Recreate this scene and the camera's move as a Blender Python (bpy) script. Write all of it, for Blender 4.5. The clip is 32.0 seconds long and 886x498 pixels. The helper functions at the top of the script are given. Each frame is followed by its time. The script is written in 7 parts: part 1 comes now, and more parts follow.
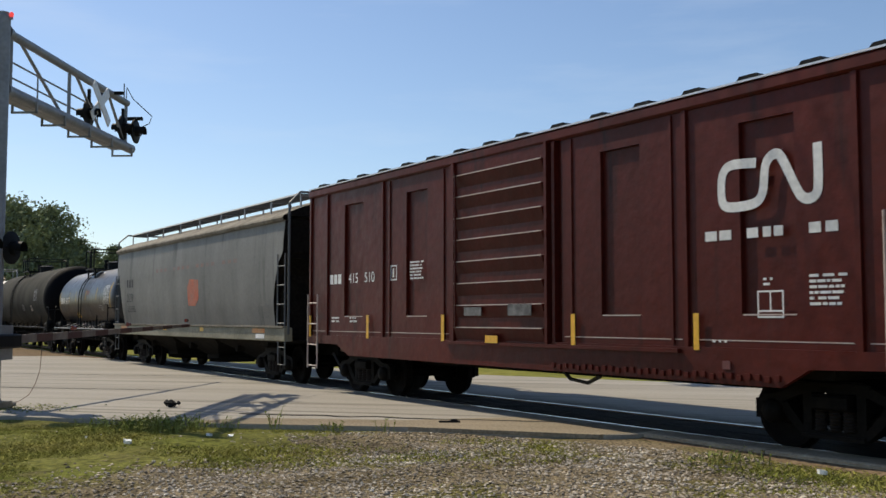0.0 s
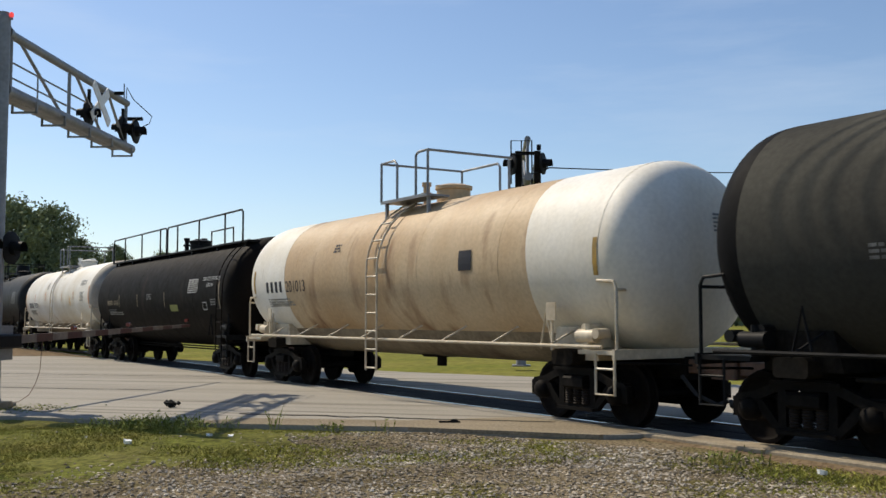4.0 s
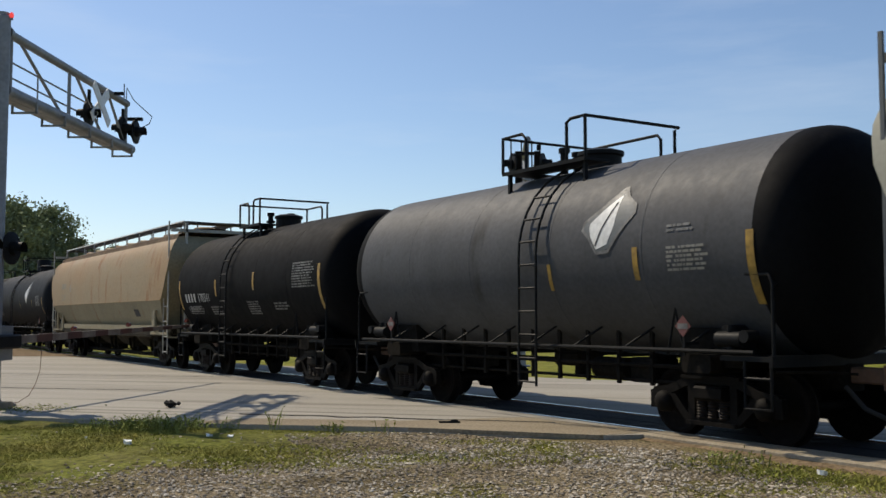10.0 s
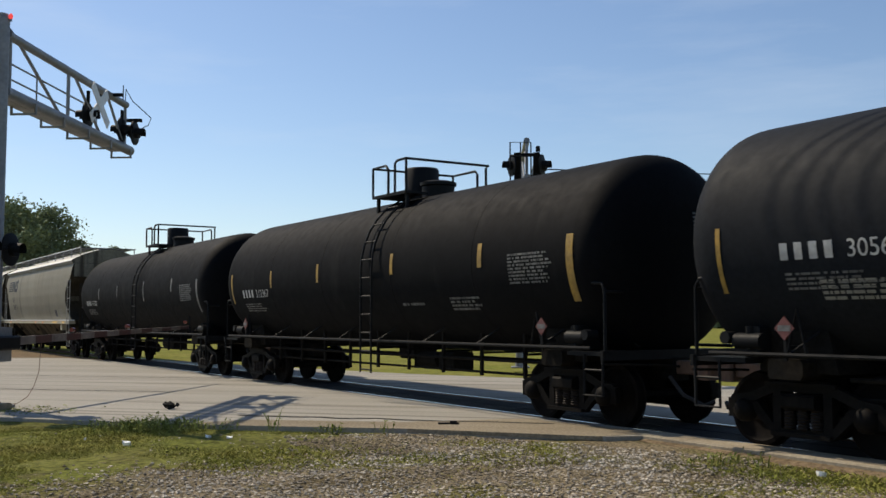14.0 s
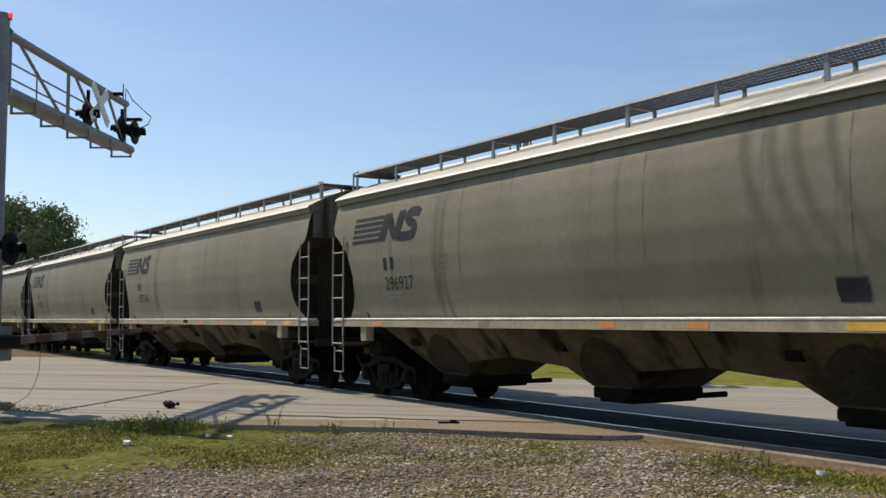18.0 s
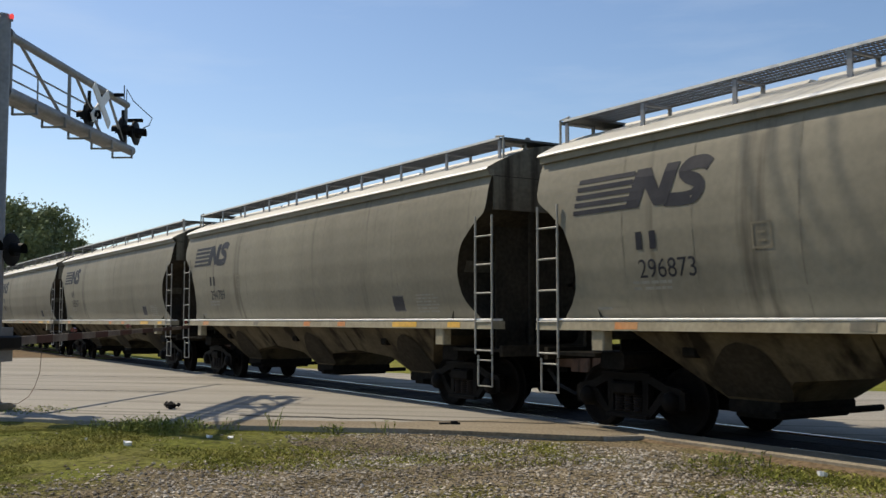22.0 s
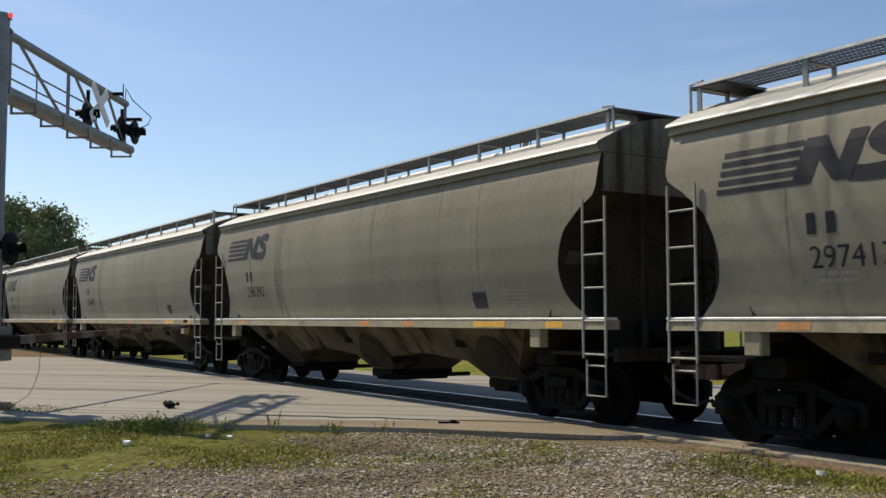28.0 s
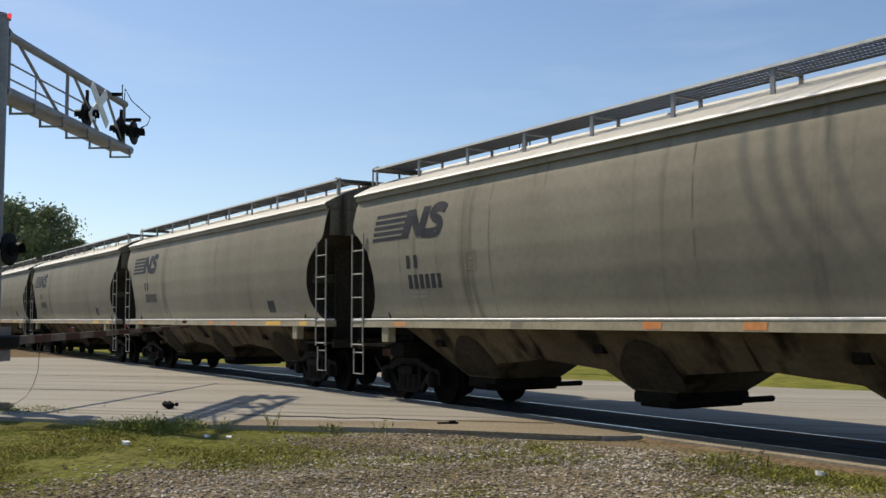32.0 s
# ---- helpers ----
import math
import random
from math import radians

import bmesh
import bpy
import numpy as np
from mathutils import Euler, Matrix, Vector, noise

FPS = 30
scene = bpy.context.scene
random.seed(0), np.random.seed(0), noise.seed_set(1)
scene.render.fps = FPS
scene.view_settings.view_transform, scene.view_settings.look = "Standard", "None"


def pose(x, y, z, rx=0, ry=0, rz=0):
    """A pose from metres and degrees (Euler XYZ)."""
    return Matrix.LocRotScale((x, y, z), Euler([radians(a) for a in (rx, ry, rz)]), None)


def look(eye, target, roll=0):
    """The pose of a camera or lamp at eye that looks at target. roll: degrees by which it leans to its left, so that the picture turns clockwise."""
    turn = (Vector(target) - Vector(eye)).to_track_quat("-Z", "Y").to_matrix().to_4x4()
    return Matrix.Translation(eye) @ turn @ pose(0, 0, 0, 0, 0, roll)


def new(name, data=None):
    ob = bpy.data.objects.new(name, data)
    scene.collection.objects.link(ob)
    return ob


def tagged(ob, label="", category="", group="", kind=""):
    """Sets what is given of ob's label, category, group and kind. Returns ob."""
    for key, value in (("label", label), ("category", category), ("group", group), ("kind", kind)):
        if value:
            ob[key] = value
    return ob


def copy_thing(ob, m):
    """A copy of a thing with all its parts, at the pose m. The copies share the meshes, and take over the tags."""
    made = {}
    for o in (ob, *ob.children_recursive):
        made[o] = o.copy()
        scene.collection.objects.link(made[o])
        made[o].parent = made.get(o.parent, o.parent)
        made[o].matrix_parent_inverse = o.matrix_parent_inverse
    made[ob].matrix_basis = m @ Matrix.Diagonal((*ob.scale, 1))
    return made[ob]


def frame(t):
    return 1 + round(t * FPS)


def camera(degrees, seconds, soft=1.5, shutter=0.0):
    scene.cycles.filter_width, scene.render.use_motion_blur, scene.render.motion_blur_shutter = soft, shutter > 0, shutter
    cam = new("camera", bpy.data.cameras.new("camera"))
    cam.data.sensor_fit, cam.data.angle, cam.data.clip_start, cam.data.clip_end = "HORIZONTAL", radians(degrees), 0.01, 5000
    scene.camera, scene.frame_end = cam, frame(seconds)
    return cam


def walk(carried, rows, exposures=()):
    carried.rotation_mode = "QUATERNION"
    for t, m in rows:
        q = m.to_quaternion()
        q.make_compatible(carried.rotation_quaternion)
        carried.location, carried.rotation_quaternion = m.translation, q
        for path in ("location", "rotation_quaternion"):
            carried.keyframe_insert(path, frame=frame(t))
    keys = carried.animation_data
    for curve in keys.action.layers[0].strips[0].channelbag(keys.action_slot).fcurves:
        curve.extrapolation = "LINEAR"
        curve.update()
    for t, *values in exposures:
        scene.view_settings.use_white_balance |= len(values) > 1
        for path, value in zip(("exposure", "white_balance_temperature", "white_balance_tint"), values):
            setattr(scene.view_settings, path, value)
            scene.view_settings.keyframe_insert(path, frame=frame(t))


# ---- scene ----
# ---------------------------------------------------------------- camera
EYE = 1.57
YAW, PITCH, ROLL, LENS = 57.82, 3.97, 0.0, 47.07
# seconds, turn to the left and upward tilt in thousandths of a degree (a tripod that shakes a little)
SWAY = [
    (0, 0, -48), (1, 0, -48), (2, 0, -48), (2.5, 0, 0), (4.5, 0, -48), (5, 0, -48), (6, 0, 0), (7, 0, 0), (8, 0, -48),
    (9, 0, -48), (10, 0, -24), (11, 0, -48), (11.5, 0, -48), (12, -51, 48), (13, -95, 48), (14, -51, 48), (14.5, -51, 48),
    (16.5, -49, 24), (17, -48, 0), (18, -48, 0), (19, -48, 0), (20, -48, 48), (21, -48, 0), (22, 0, 48), (23, -48, 0),
    (24, -48, 0), (25, -51, -48), (25.5, -51, -48), (27.5, -51, 0), (28, -51, 0), (29, -99, 0), (30, -99, 48),
    (31, -99, 0), (32, -99, 24),
]
cam = camera(LENS, 32.0, soft=1.5, shutter=0.04)
walk(cam, [(t, pose(0, 0, EYE, 90 + PITCH + b / 1000, ROLL, YAW + a / 1000)) for t, a, b in SWAY], exposures=[(0.0, 0.05), (1.0, 0.1), (2.0, 0.2), (3.0, 0.2), (4.5, 0.0), (6.0, 0.0), (7.0, -0.17), (8.0, -0.09), (9.0, 0.0), (32.0, 0.0)])

# ---------------------------------------------------------------- light
SUN = Vector((-0.653, -0.196, 0.731)).normalized()
world = bpy.data.worlds.new("sky")
scene.world = world
world.use_nodes = True
wn = world.node_tree.nodes
sky = wn.new("ShaderNodeTexSky")
sky.sky_type, sky.sun_disc = "NISHITA", False
sky.sun_elevation = math.asin(SUN.z)
sky.sun_rotation = math.atan2(SUN.x, SUN.y)
sky.air_density, sky.dust_density, sky.ozone_density = 1.0, 0.45, 1.5
wn["Background"].inputs["Strength"].default_value = 0.112
clear = wn.new("ShaderNodeMix")
clear.data_type, clear.blend_type = "RGBA", "MULTIPLY"
clear.inputs[0].default_value, clear.inputs[7].default_value = 1.0, (0.95, 0.986, 1.05, 1)
# thin high cloud, drawn out in streaks
veil_co, veil_map, veil, veil_amount = wn.new("ShaderNodeTexCoord"), wn.new("ShaderNodeMapping"), wn.new("ShaderNodeTexNoise"), wn.new("ShaderNodeMapRange")
veil_map.inputs["Rotation"].default_value = (0.1, 0.06, 0.4)
veil_map.inputs["Scale"].default_value = (1.2, 1.6, 9.0)
veil.inputs["Scale"].default_value, veil.inputs["Detail"].default_value, veil.inputs["Roughness"].default_value = 2.2, 6.0, 0.6
veil_amount.inputs["From Min"].default_value, veil_amount.inputs["From Max"].default_value = 0.5, 0.78
veil_amount.inputs["To Max"].default_value = 0.2
white_veil = wn.new("ShaderNodeMix")
white_veil.data_type = "RGBA"
white_veil.inputs[7].default_value = (6.4, 7.0, 7.6, 1)
for a, b in ((veil_co.outputs["Generated"], veil_map.inputs[0]), (veil_map.outputs[0], veil.inputs["Vector"]), (veil.outputs["Fac"], veil_amount.inputs["Value"]), (veil_amount.outputs[0], white_veil.inputs[0]), (sky.outputs[0], white_veil.inputs[6]), (white_veil.outputs[2], clear.inputs[6])):
    world.node_tree.links.new(a, b)
world.node_tree.links.new(clear.outputs[2], wn["Background"].inputs["Color"])
sun = new("sun", bpy.data.lights.new("sun", "SUN"))
sun.data.energy, sun.data.angle, sun.data.color = 4.5, radians(0.55), (1.0, 0.88, 0.7)
sun.matrix_world = look((0, 0, 60), Vector((0, 0, 60)) - SUN)


# ---------------------------------------------------------------- materials
def material(name, color, rough=0.6, metal=0.0, second=None, amount=0.5, size=1.2, stretch=(1, 1, 1), grain=0.08, fine=14.0, bump=0.0, bump_size=30.0,
             spots=None, spot_at=0.62, spot_size=3.0, spot_stretch=(1, 1, 1), gloss=0.5, vary=0.0, island=0.0):
    """Base colour with a broad second tone, fine grain, sharper spots or streaks, and relief."""
    m = bpy.data.materials.new(name)
    m.use_nodes = True
    nt = m.node_tree
    n, link = nt.nodes, nt.links.new
    b = n["Principled BSDF"]
    b.inputs["Roughness"].default_value, b.inputs["Metallic"].default_value = rough, metal
    b.inputs["IOR"].default_value = 1.0 + gloss
    co = n.new("ShaderNodeTexCoord")

    def noise_at(scale, stretched, detail=4.0):
        mp, tx = n.new("ShaderNodeMapping"), n.new("ShaderNodeTexNoise")
        mp.inputs["Scale"].default_value = stretched
        tx.inputs["Scale"].default_value, tx.inputs["Detail"].default_value = scale, detail
        link(co.outputs["Object"], mp.inputs[0])
        link(mp.outputs[0], tx.inputs["Vector"])
        return tx.outputs["Fac"]

    def ramp(fac, lo, hi):
        r = n.new("ShaderNodeMapRange")
        r.inputs["From Min"].default_value, r.inputs["From Max"].default_value = lo, hi
        link(fac, r.inputs["Value"])
        return r.outputs[0]

    def mix(fac, a, c, mode="MIX"):
        x = n.new("ShaderNodeMix")
        x.data_type, x.blend_type = "RGBA", mode
        for sock, val in ((x.inputs[0], fac), (x.inputs[6], a), (x.inputs[7], c)):
            if isinstance(val, bpy.types.NodeSocket):
                link(val, sock)
            else:
                sock.default_value = val if isinstance(val, float) else (*val, 1)
        return x.outputs[2]

    out = color
    if second:
        f = n.new("ShaderNodeMath")
        f.operation, f.inputs[1].default_value = "MULTIPLY", amount
        link(ramp(noise_at(size, stretch), 0.35, 0.68), f.inputs[0])
        out = mix(f.outputs[0], out, second)
    if spots:
        out = mix(ramp(noise_at(spot_size, spot_stretch, 6.0), spot_at, spot_at + 0.12), out, spots)
    if grain:
        g = n.new("ShaderNodeMapRange")
        g.inputs["From Min"].default_value, g.inputs["From Max"].default_value = 0.3, 0.7
        g.inputs["To Min"].default_value, g.inputs["To Max"].default_value = 1 - grain * 2, 1 + grain
        link(noise_at(fine, (1, 1, 1), 5.0), g.inputs["Value"])
        c = n.new("ShaderNodeCombineColor")
        for i in range(3):
            link(g.outputs[0], c.inputs[i])
        out = mix(1.0, out, c.outputs[0], "MULTIPLY")
    if vary:
        oi, g = n.new("ShaderNodeObjectInfo"), n.new("ShaderNodeMapRange")
        g.inputs["To Min"].default_value, g.inputs["To Max"].default_value = 1 - vary, 1 + vary
        link(oi.outputs["Random"], g.inputs["Value"])
        c = n.new("ShaderNodeCombineColor")
        for i in range(3):
            link(g.outputs[0], c.inputs[i])
        out = mix(1.0, out, c.outputs[0], "MULTIPLY")
    if island:
        oi, g = n.new("ShaderNodeNewGeometry"), n.new("ShaderNodeMapRange")
        g.inputs["To Min"].default_value, g.inputs["To Max"].default_value = 1 - island, 1 + island
        link(oi.outputs["Random Per Island"], g.inputs["Value"])
        c = n.new("ShaderNodeCombineColor")
        for i in range(3):
            link(g.outputs[0], c.inputs[i])
        out = mix(1.0, out, c.outputs[0], "MULTIPLY")
    if isinstance(out, tuple):
        b.inputs["Base Color"].default_value = (*out, 1)
    else:
        link(out, b.inputs["Base Color"])
    if rough > 0.15:
        r = n.new("ShaderNodeMapRange")
        r.inputs["To Min"].default_value, r.inputs["To Max"].default_value = max(rough - 0.12, 0.05), min(rough + 0.12, 1)
        link(noise_at(5.0, (1, 1, 1)), r.inputs["Value"])
        link(r.outputs[0], b.inputs["Roughness"])
    if bump:
        bp = n.new("ShaderNodeBump")
        bp.inputs["Strength"].default_value, bp.inputs["Distance"].default_value = bump, 0.02
        link(noise_at(bump_size, (1, 1, 1), 6.0), bp.inputs["Height"])
        link(bp.outputs[0], b.inputs["Normal"])
    return m


def glowing(name, color, strength):
    m = bpy.data.materials.new(name)
    m.use_nodes = True
    b = m.node_tree.nodes["Principled BSDF"]
    b.inputs["Base Color"].default_value = (*color, 1)
    b.inputs["Emission Color"].default_value, b.inputs["Emission Strength"].default_value = (*color, 1), strength
    return m


M = {
    "grass": material("lawn", (0.135, 0.146, 0.03), 0.95, second=(0.2, 0.178, 0.06), amount=0.7, size=0.5, grain=0.35, fine=11, bump=1.0, bump_size=24, spots=(0.125, 0.115, 0.04), spot_at=0.57, spot_size=1.2, gloss=0.1),
    "blade": material("grass_blade", (0.235, 0.25, 0.05), 0.8, second=(0.37, 0.315, 0.095), amount=0.8, size=0.5, grain=0.15, fine=3, gloss=0.1, island=0.3),
    "far_grass": material("far_grass", (0.16, 0.17, 0.03), 0.9, second=(0.22, 0.2, 0.05), amount=0.8, size=0.25, grain=0.2, fine=3, bump=0.4, gloss=0.1),
    "gravel": material("gravel", (0.27, 0.22, 0.145), 0.95, second=(0.15, 0.12, 0.068), amount=1.0, size=0.9, grain=0.5, fine=22, bump=1.0, bump_size=30, spots=(0.15, 0.135, 0.045), spot_at=0.52, spot_size=0.8, gloss=0.1),
    "stone": material("stone", (0.5, 0.45, 0.37), 0.9, second=(0.28, 0.23, 0.16), amount=1.0, size=0.7, grain=0.2, fine=30, gloss=0.12, island=0.65),
    "dirt": material("dirt", (0.22, 0.16, 0.1), 0.95, second=(0.12, 0.09, 0.055), amount=0.8, size=1.0, grain=0.25, fine=16, bump=0.8, gloss=0.1),
    "road": material("road", (0.35, 0.328, 0.282), 0.9, second=(0.275, 0.255, 0.215), amount=0.9, size=0.5, stretch=(0.12, 1.3, 1), grain=0.1, fine=24, bump=0.25, bump_size=60, spots=(0.2, 0.183, 0.15), spot_at=0.54, spot_size=1.7, spot_stretch=(0.03, 1.8, 1), gloss=0.2),
    "apron": material("apron", (0.29, 0.245, 0.175), 0.9, second=(0.19, 0.155, 0.105), amount=0.9, size=0.6, stretch=(0.3, 1.2, 1), grain=0.16, fine=22, bump=0.35, bump_size=40, gloss=0.15),
    "concrete": material("concrete", (0.35, 0.3, 0.22), 0.9, second=(0.24, 0.195, 0.135), amount=0.8, size=1.5, grain=0.12, fine=20, bump=0.3, gloss=0.15),
    # dark panel colour, taken darker still to hold the train's shade
    "panel": material("crossing_panel", (0.03, 0.03, 0.033), 0.85, second=(0.018, 0.018, 0.02), amount=0.8, size=1.0, grain=0.15, fine=20, bump=0.4, vary=0.12, gloss=0.15),
    "ballast": material("ballast", (0.2, 0.19, 0.18), 0.95, second=(0.1, 0.09, 0.08), amount=0.9, size=3, grain=0.4, fine=16, bump=1.0, bump_size=18),
    "tie": material("tie", (0.09, 0.075, 0.06), 0.9, grain=0.2, vary=0.2),
    "rail": material("rail", (0.16, 0.1, 0.07), 0.7, metal=0.5, second=(0.09, 0.06, 0.05), size=4),
    "rail_top": material("rail_top", (0.7, 0.7, 0.72), 0.22, metal=1.0, grain=0.05),
    "tar": material("tar", (0.018, 0.018, 0.018), 0.8, gloss=0.15),
    "galv": material("galvanised", (0.25, 0.255, 0.265), 0.5, metal=0.3, second=(0.18, 0.185, 0.195), amount=0.7, size=2.0, grain=0.08),
    "alu": material("aluminium", (0.62, 0.62, 0.62), 0.4, metal=0.7, second=(0.5, 0.5, 0.5), size=2),
    "black": material("black_paint", (0.01, 0.0105, 0.012), 0.55, second=(0.018, 0.018, 0.017), amount=0.6, size=1.5, gloss=0.18),
    "lens": material("signal_lens", (0.14, 0.012, 0.01), 0.25, gloss=0.6),
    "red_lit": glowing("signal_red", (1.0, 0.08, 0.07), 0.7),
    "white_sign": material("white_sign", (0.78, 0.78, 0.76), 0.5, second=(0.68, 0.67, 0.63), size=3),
    "bark": material("bark", (0.1, 0.075, 0.05), 0.95, grain=0.3),
    "leaf": material("leaf", (0.23, 0.265, 0.14), 0.8, second=(0.3, 0.33, 0.19), amount=0.9, size=0.35, grain=0.15, fine=2.5, gloss=0.15),
    "leaf_dark": material("leaf_dark", (0.16, 0.19, 0.1), 0.8, second=(0.2, 0.235, 0.13), amount=0.9, size=0.35, grain=0.15, fine=2.5, gloss=0.15),
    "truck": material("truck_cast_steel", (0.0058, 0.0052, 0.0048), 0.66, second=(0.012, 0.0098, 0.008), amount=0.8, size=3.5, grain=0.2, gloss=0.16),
    "bay_dark": material("grimy_discharge_bay", (0.06, 0.052, 0.04), 0.8, second=(0.03, 0.026, 0.02), amount=0.9, size=2.2, grain=0.15, gloss=0.12),
    "skirt": material("dirty_cream_sheet", (0.3, 0.25, 0.17), 0.65, second=(0.14, 0.105, 0.07), amount=0.9, size=1.1, stretch=(1, 1, 0.6), grain=0.12, gloss=0.2),
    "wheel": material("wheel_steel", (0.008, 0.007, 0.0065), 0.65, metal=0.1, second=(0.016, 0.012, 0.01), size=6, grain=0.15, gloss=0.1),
    "spring": material("spring", (0.03, 0.025, 0.022), 0.6, metal=0.1, gloss=0.15),
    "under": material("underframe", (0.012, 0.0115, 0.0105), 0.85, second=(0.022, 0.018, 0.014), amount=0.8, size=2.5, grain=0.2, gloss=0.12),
    "ns": material("weathered_grey_paint", (0.278, 0.256, 0.194), 0.62, second=(0.194, 0.175, 0.131), amount=0.85, size=0.45, stretch=(1, 1, 0.45), grain=0.05, fine=10, spots=(0.135, 0.12, 0.09), spot_at=0.6, spot_size=1.0, spot_stretch=(2.6, 1, 0.13), vary=0.06, gloss=0.28, bump=0.4, bump_size=1.6),
    "ns_seam": material("sheet_joint_grime", (0.215, 0.195, 0.15), 0.7, second=(0.27, 0.25, 0.19), amount=0.9, size=1.1, grain=0.1, gloss=0.15),
    # weathered tan of the bays, darkened to include the shade underneath
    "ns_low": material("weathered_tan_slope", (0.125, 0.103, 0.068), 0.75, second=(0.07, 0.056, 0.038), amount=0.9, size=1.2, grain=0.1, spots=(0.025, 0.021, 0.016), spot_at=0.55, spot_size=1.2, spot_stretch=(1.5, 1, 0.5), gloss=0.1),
    "ns_roof": material("pale_roof_paint", (0.55, 0.53, 0.46), 0.55, second=(0.42, 0.4, 0.34), amount=0.8, size=1.5, grain=0.06),
    "ns_end": material("streaked_end_paint", (0.2, 0.184, 0.14), 0.75, second=(0.125, 0.113, 0.087), amount=0.9, size=1.0, grain=0.1, gloss=0.15, spots=(0.06, 0.052, 0.04), spot_at=0.56, spot_size=1.2, spot_stretch=(1, 2.2, 0.12)),
    "ns_sill": material("sill_paint", (0.37, 0.325, 0.225), 0.6, second=(0.28, 0.24, 0.16), amount=0.8, size=1.2, grain=0.1, gloss=0.25),
    # slope sheet grey, darkened to hold the shade of the recessed end
    "ns_dark": material("dark_end_paint", (0.105, 0.098, 0.08), 0.8, second=(0.06, 0.055, 0.044), amount=0.9, size=1.0, grain=0.15, gloss=0.12, spots=(0.035, 0.032, 0.026), spot_at=0.58, spot_size=1.0, spot_stretch=(1, 1.6, 0.15)),
    "grate": material("walkway_grating", (0.09, 0.09, 0.088), 0.6, metal=0.2, grain=0.1),
    "ladder": material("ladder_paint", (0.38, 0.37, 0.33), 0.5, second=(0.25, 0.235, 0.2), size=3, gloss=0.3),
    "ink": material("dark_marking", (0.015, 0.016, 0.024), 0.6, second=(0.045, 0.045, 0.052), amount=0.6, size=2.5, grain=0.1, gloss=0.3),
    "faint": material("faded_marking", (0.2, 0.195, 0.17), 0.6, second=(0.28, 0.27, 0.23), amount=0.8, size=5),
    "white": material("white_marking", (0.74, 0.74, 0.72), 0.5, second=(0.58, 0.58, 0.56), amount=0.8, size=4),
    "dull_white": material("worn_white_marking", (0.17, 0.17, 0.165), 0.6, second=(0.06, 0.06, 0.06), amount=0.9, size=5, grain=0.2),
    "yellow": material("yellow_reflector", (0.75, 0.42, 0.03), 0.45, second=(0.6, 0.33, 0.03), size=4),
    "tank_stripe": material("dirty_reflector", (0.42, 0.25, 0.035), 0.6, second=(0.22, 0.14, 0.03), amount=0.9, size=4, grain=0.15),
    "weed": material("weed_leaf", (0.17, 0.21, 0.05), 0.75, second=(0.27, 0.27, 0.08), amount=0.9, size=3, gloss=0.15, island=0.4),
    "tank_blue": material("tank_blue_grey", (0.085, 0.087, 0.093), 0.58, second=(0.058, 0.059, 0.062), amount=0.8, size=0.7, stretch=(1, 1, 0.5), grain=0.08, spots=(0.04, 0.038, 0.036), spot_at=0.64, spot_size=1.2, spot_stretch=(1.3, 1, 0.3), gloss=0.2),
    "cream_mark": material("cream_marking", (0.3, 0.235, 0.135), 0.6, second=(0.12, 0.095, 0.06), amount=0.9, size=5, grain=0.15),
    "lime_panel": material("yellow_green_panel", (0.2, 0.22, 0.035), 0.6, second=(0.13, 0.14, 0.03), amount=0.8, size=4, grain=0.1),
    "pale_mark": material("pale_marking", (0.5, 0.5, 0.48), 0.6, second=(0.3, 0.3, 0.29), amount=0.8, size=5, grain=0.1),
    # dirty white head, greyed further to hold its shade
    "tank_head": material("dirty_white_head", (0.37, 0.35, 0.31), 0.6, second=(0.25, 0.22, 0.18), amount=0.9, size=0.9, grain=0.06, spots=(0.12, 0.085, 0.055), spot_at=0.6, spot_size=0.8, gloss=0.2),
    "roof_brown": material("rusty_roof_edge", (0.16, 0.115, 0.075), 0.75, second=(0.1, 0.07, 0.05), amount=0.9, size=1.5, grain=0.15, gloss=0.15),
    "cic_sill": material("olive_sill_paint", (0.27, 0.26, 0.2), 0.6, second=(0.18, 0.17, 0.125), amount=0.9, size=1.0, grain=0.1, gloss=0.2),
    "cic_roof": material("grimy_roof_paint", (0.24, 0.22, 0.18), 0.75, second=(0.13, 0.115, 0.09), amount=0.9, size=1.2, stretch=(1.5, 1, 1), grain=0.12, gloss=0.2),
    "red_faint": material("very_faded_red", (0.2, 0.1, 0.08), 0.6, second=(0.15, 0.13, 0.12), amount=0.9, size=2.5, grain=0.1),
    "scrawl": material("faded_scrawl", (0.19, 0.165, 0.11), 0.6, second=(0.25, 0.21, 0.14), amount=0.9, size=4),
    # near-black sheet colour that holds painted shade
    "ns_shade": material("soot_dark_sheet", (0.032, 0.028, 0.022), 0.85, second=(0.055, 0.046, 0.034), amount=0.9, size=1.6, grain=0.15, gloss=0.1),
    "orange": material("orange_reflector", (0.62, 0.2, 0.03), 0.5, second=(0.5, 0.3, 0.12), amount=0.8, size=3),
    "brown": material("boxcar_brown", (0.086, 0.0105, 0.0058), 0.42, second=(0.055, 0.009, 0.006), amount=0.9, size=0.6, stretch=(1, 1, 0.5), grain=0.09, fine=9, spots=(0.032, 0.008, 0.006), spot_at=0.6, spot_size=1.3, spot_stretch=(2, 1, 0.25), gloss=0.28, bump=1.0, bump_size=2.6),
    # pale edge colour: wear together with a painted highlight
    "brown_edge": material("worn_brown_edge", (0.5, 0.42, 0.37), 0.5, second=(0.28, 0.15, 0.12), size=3),
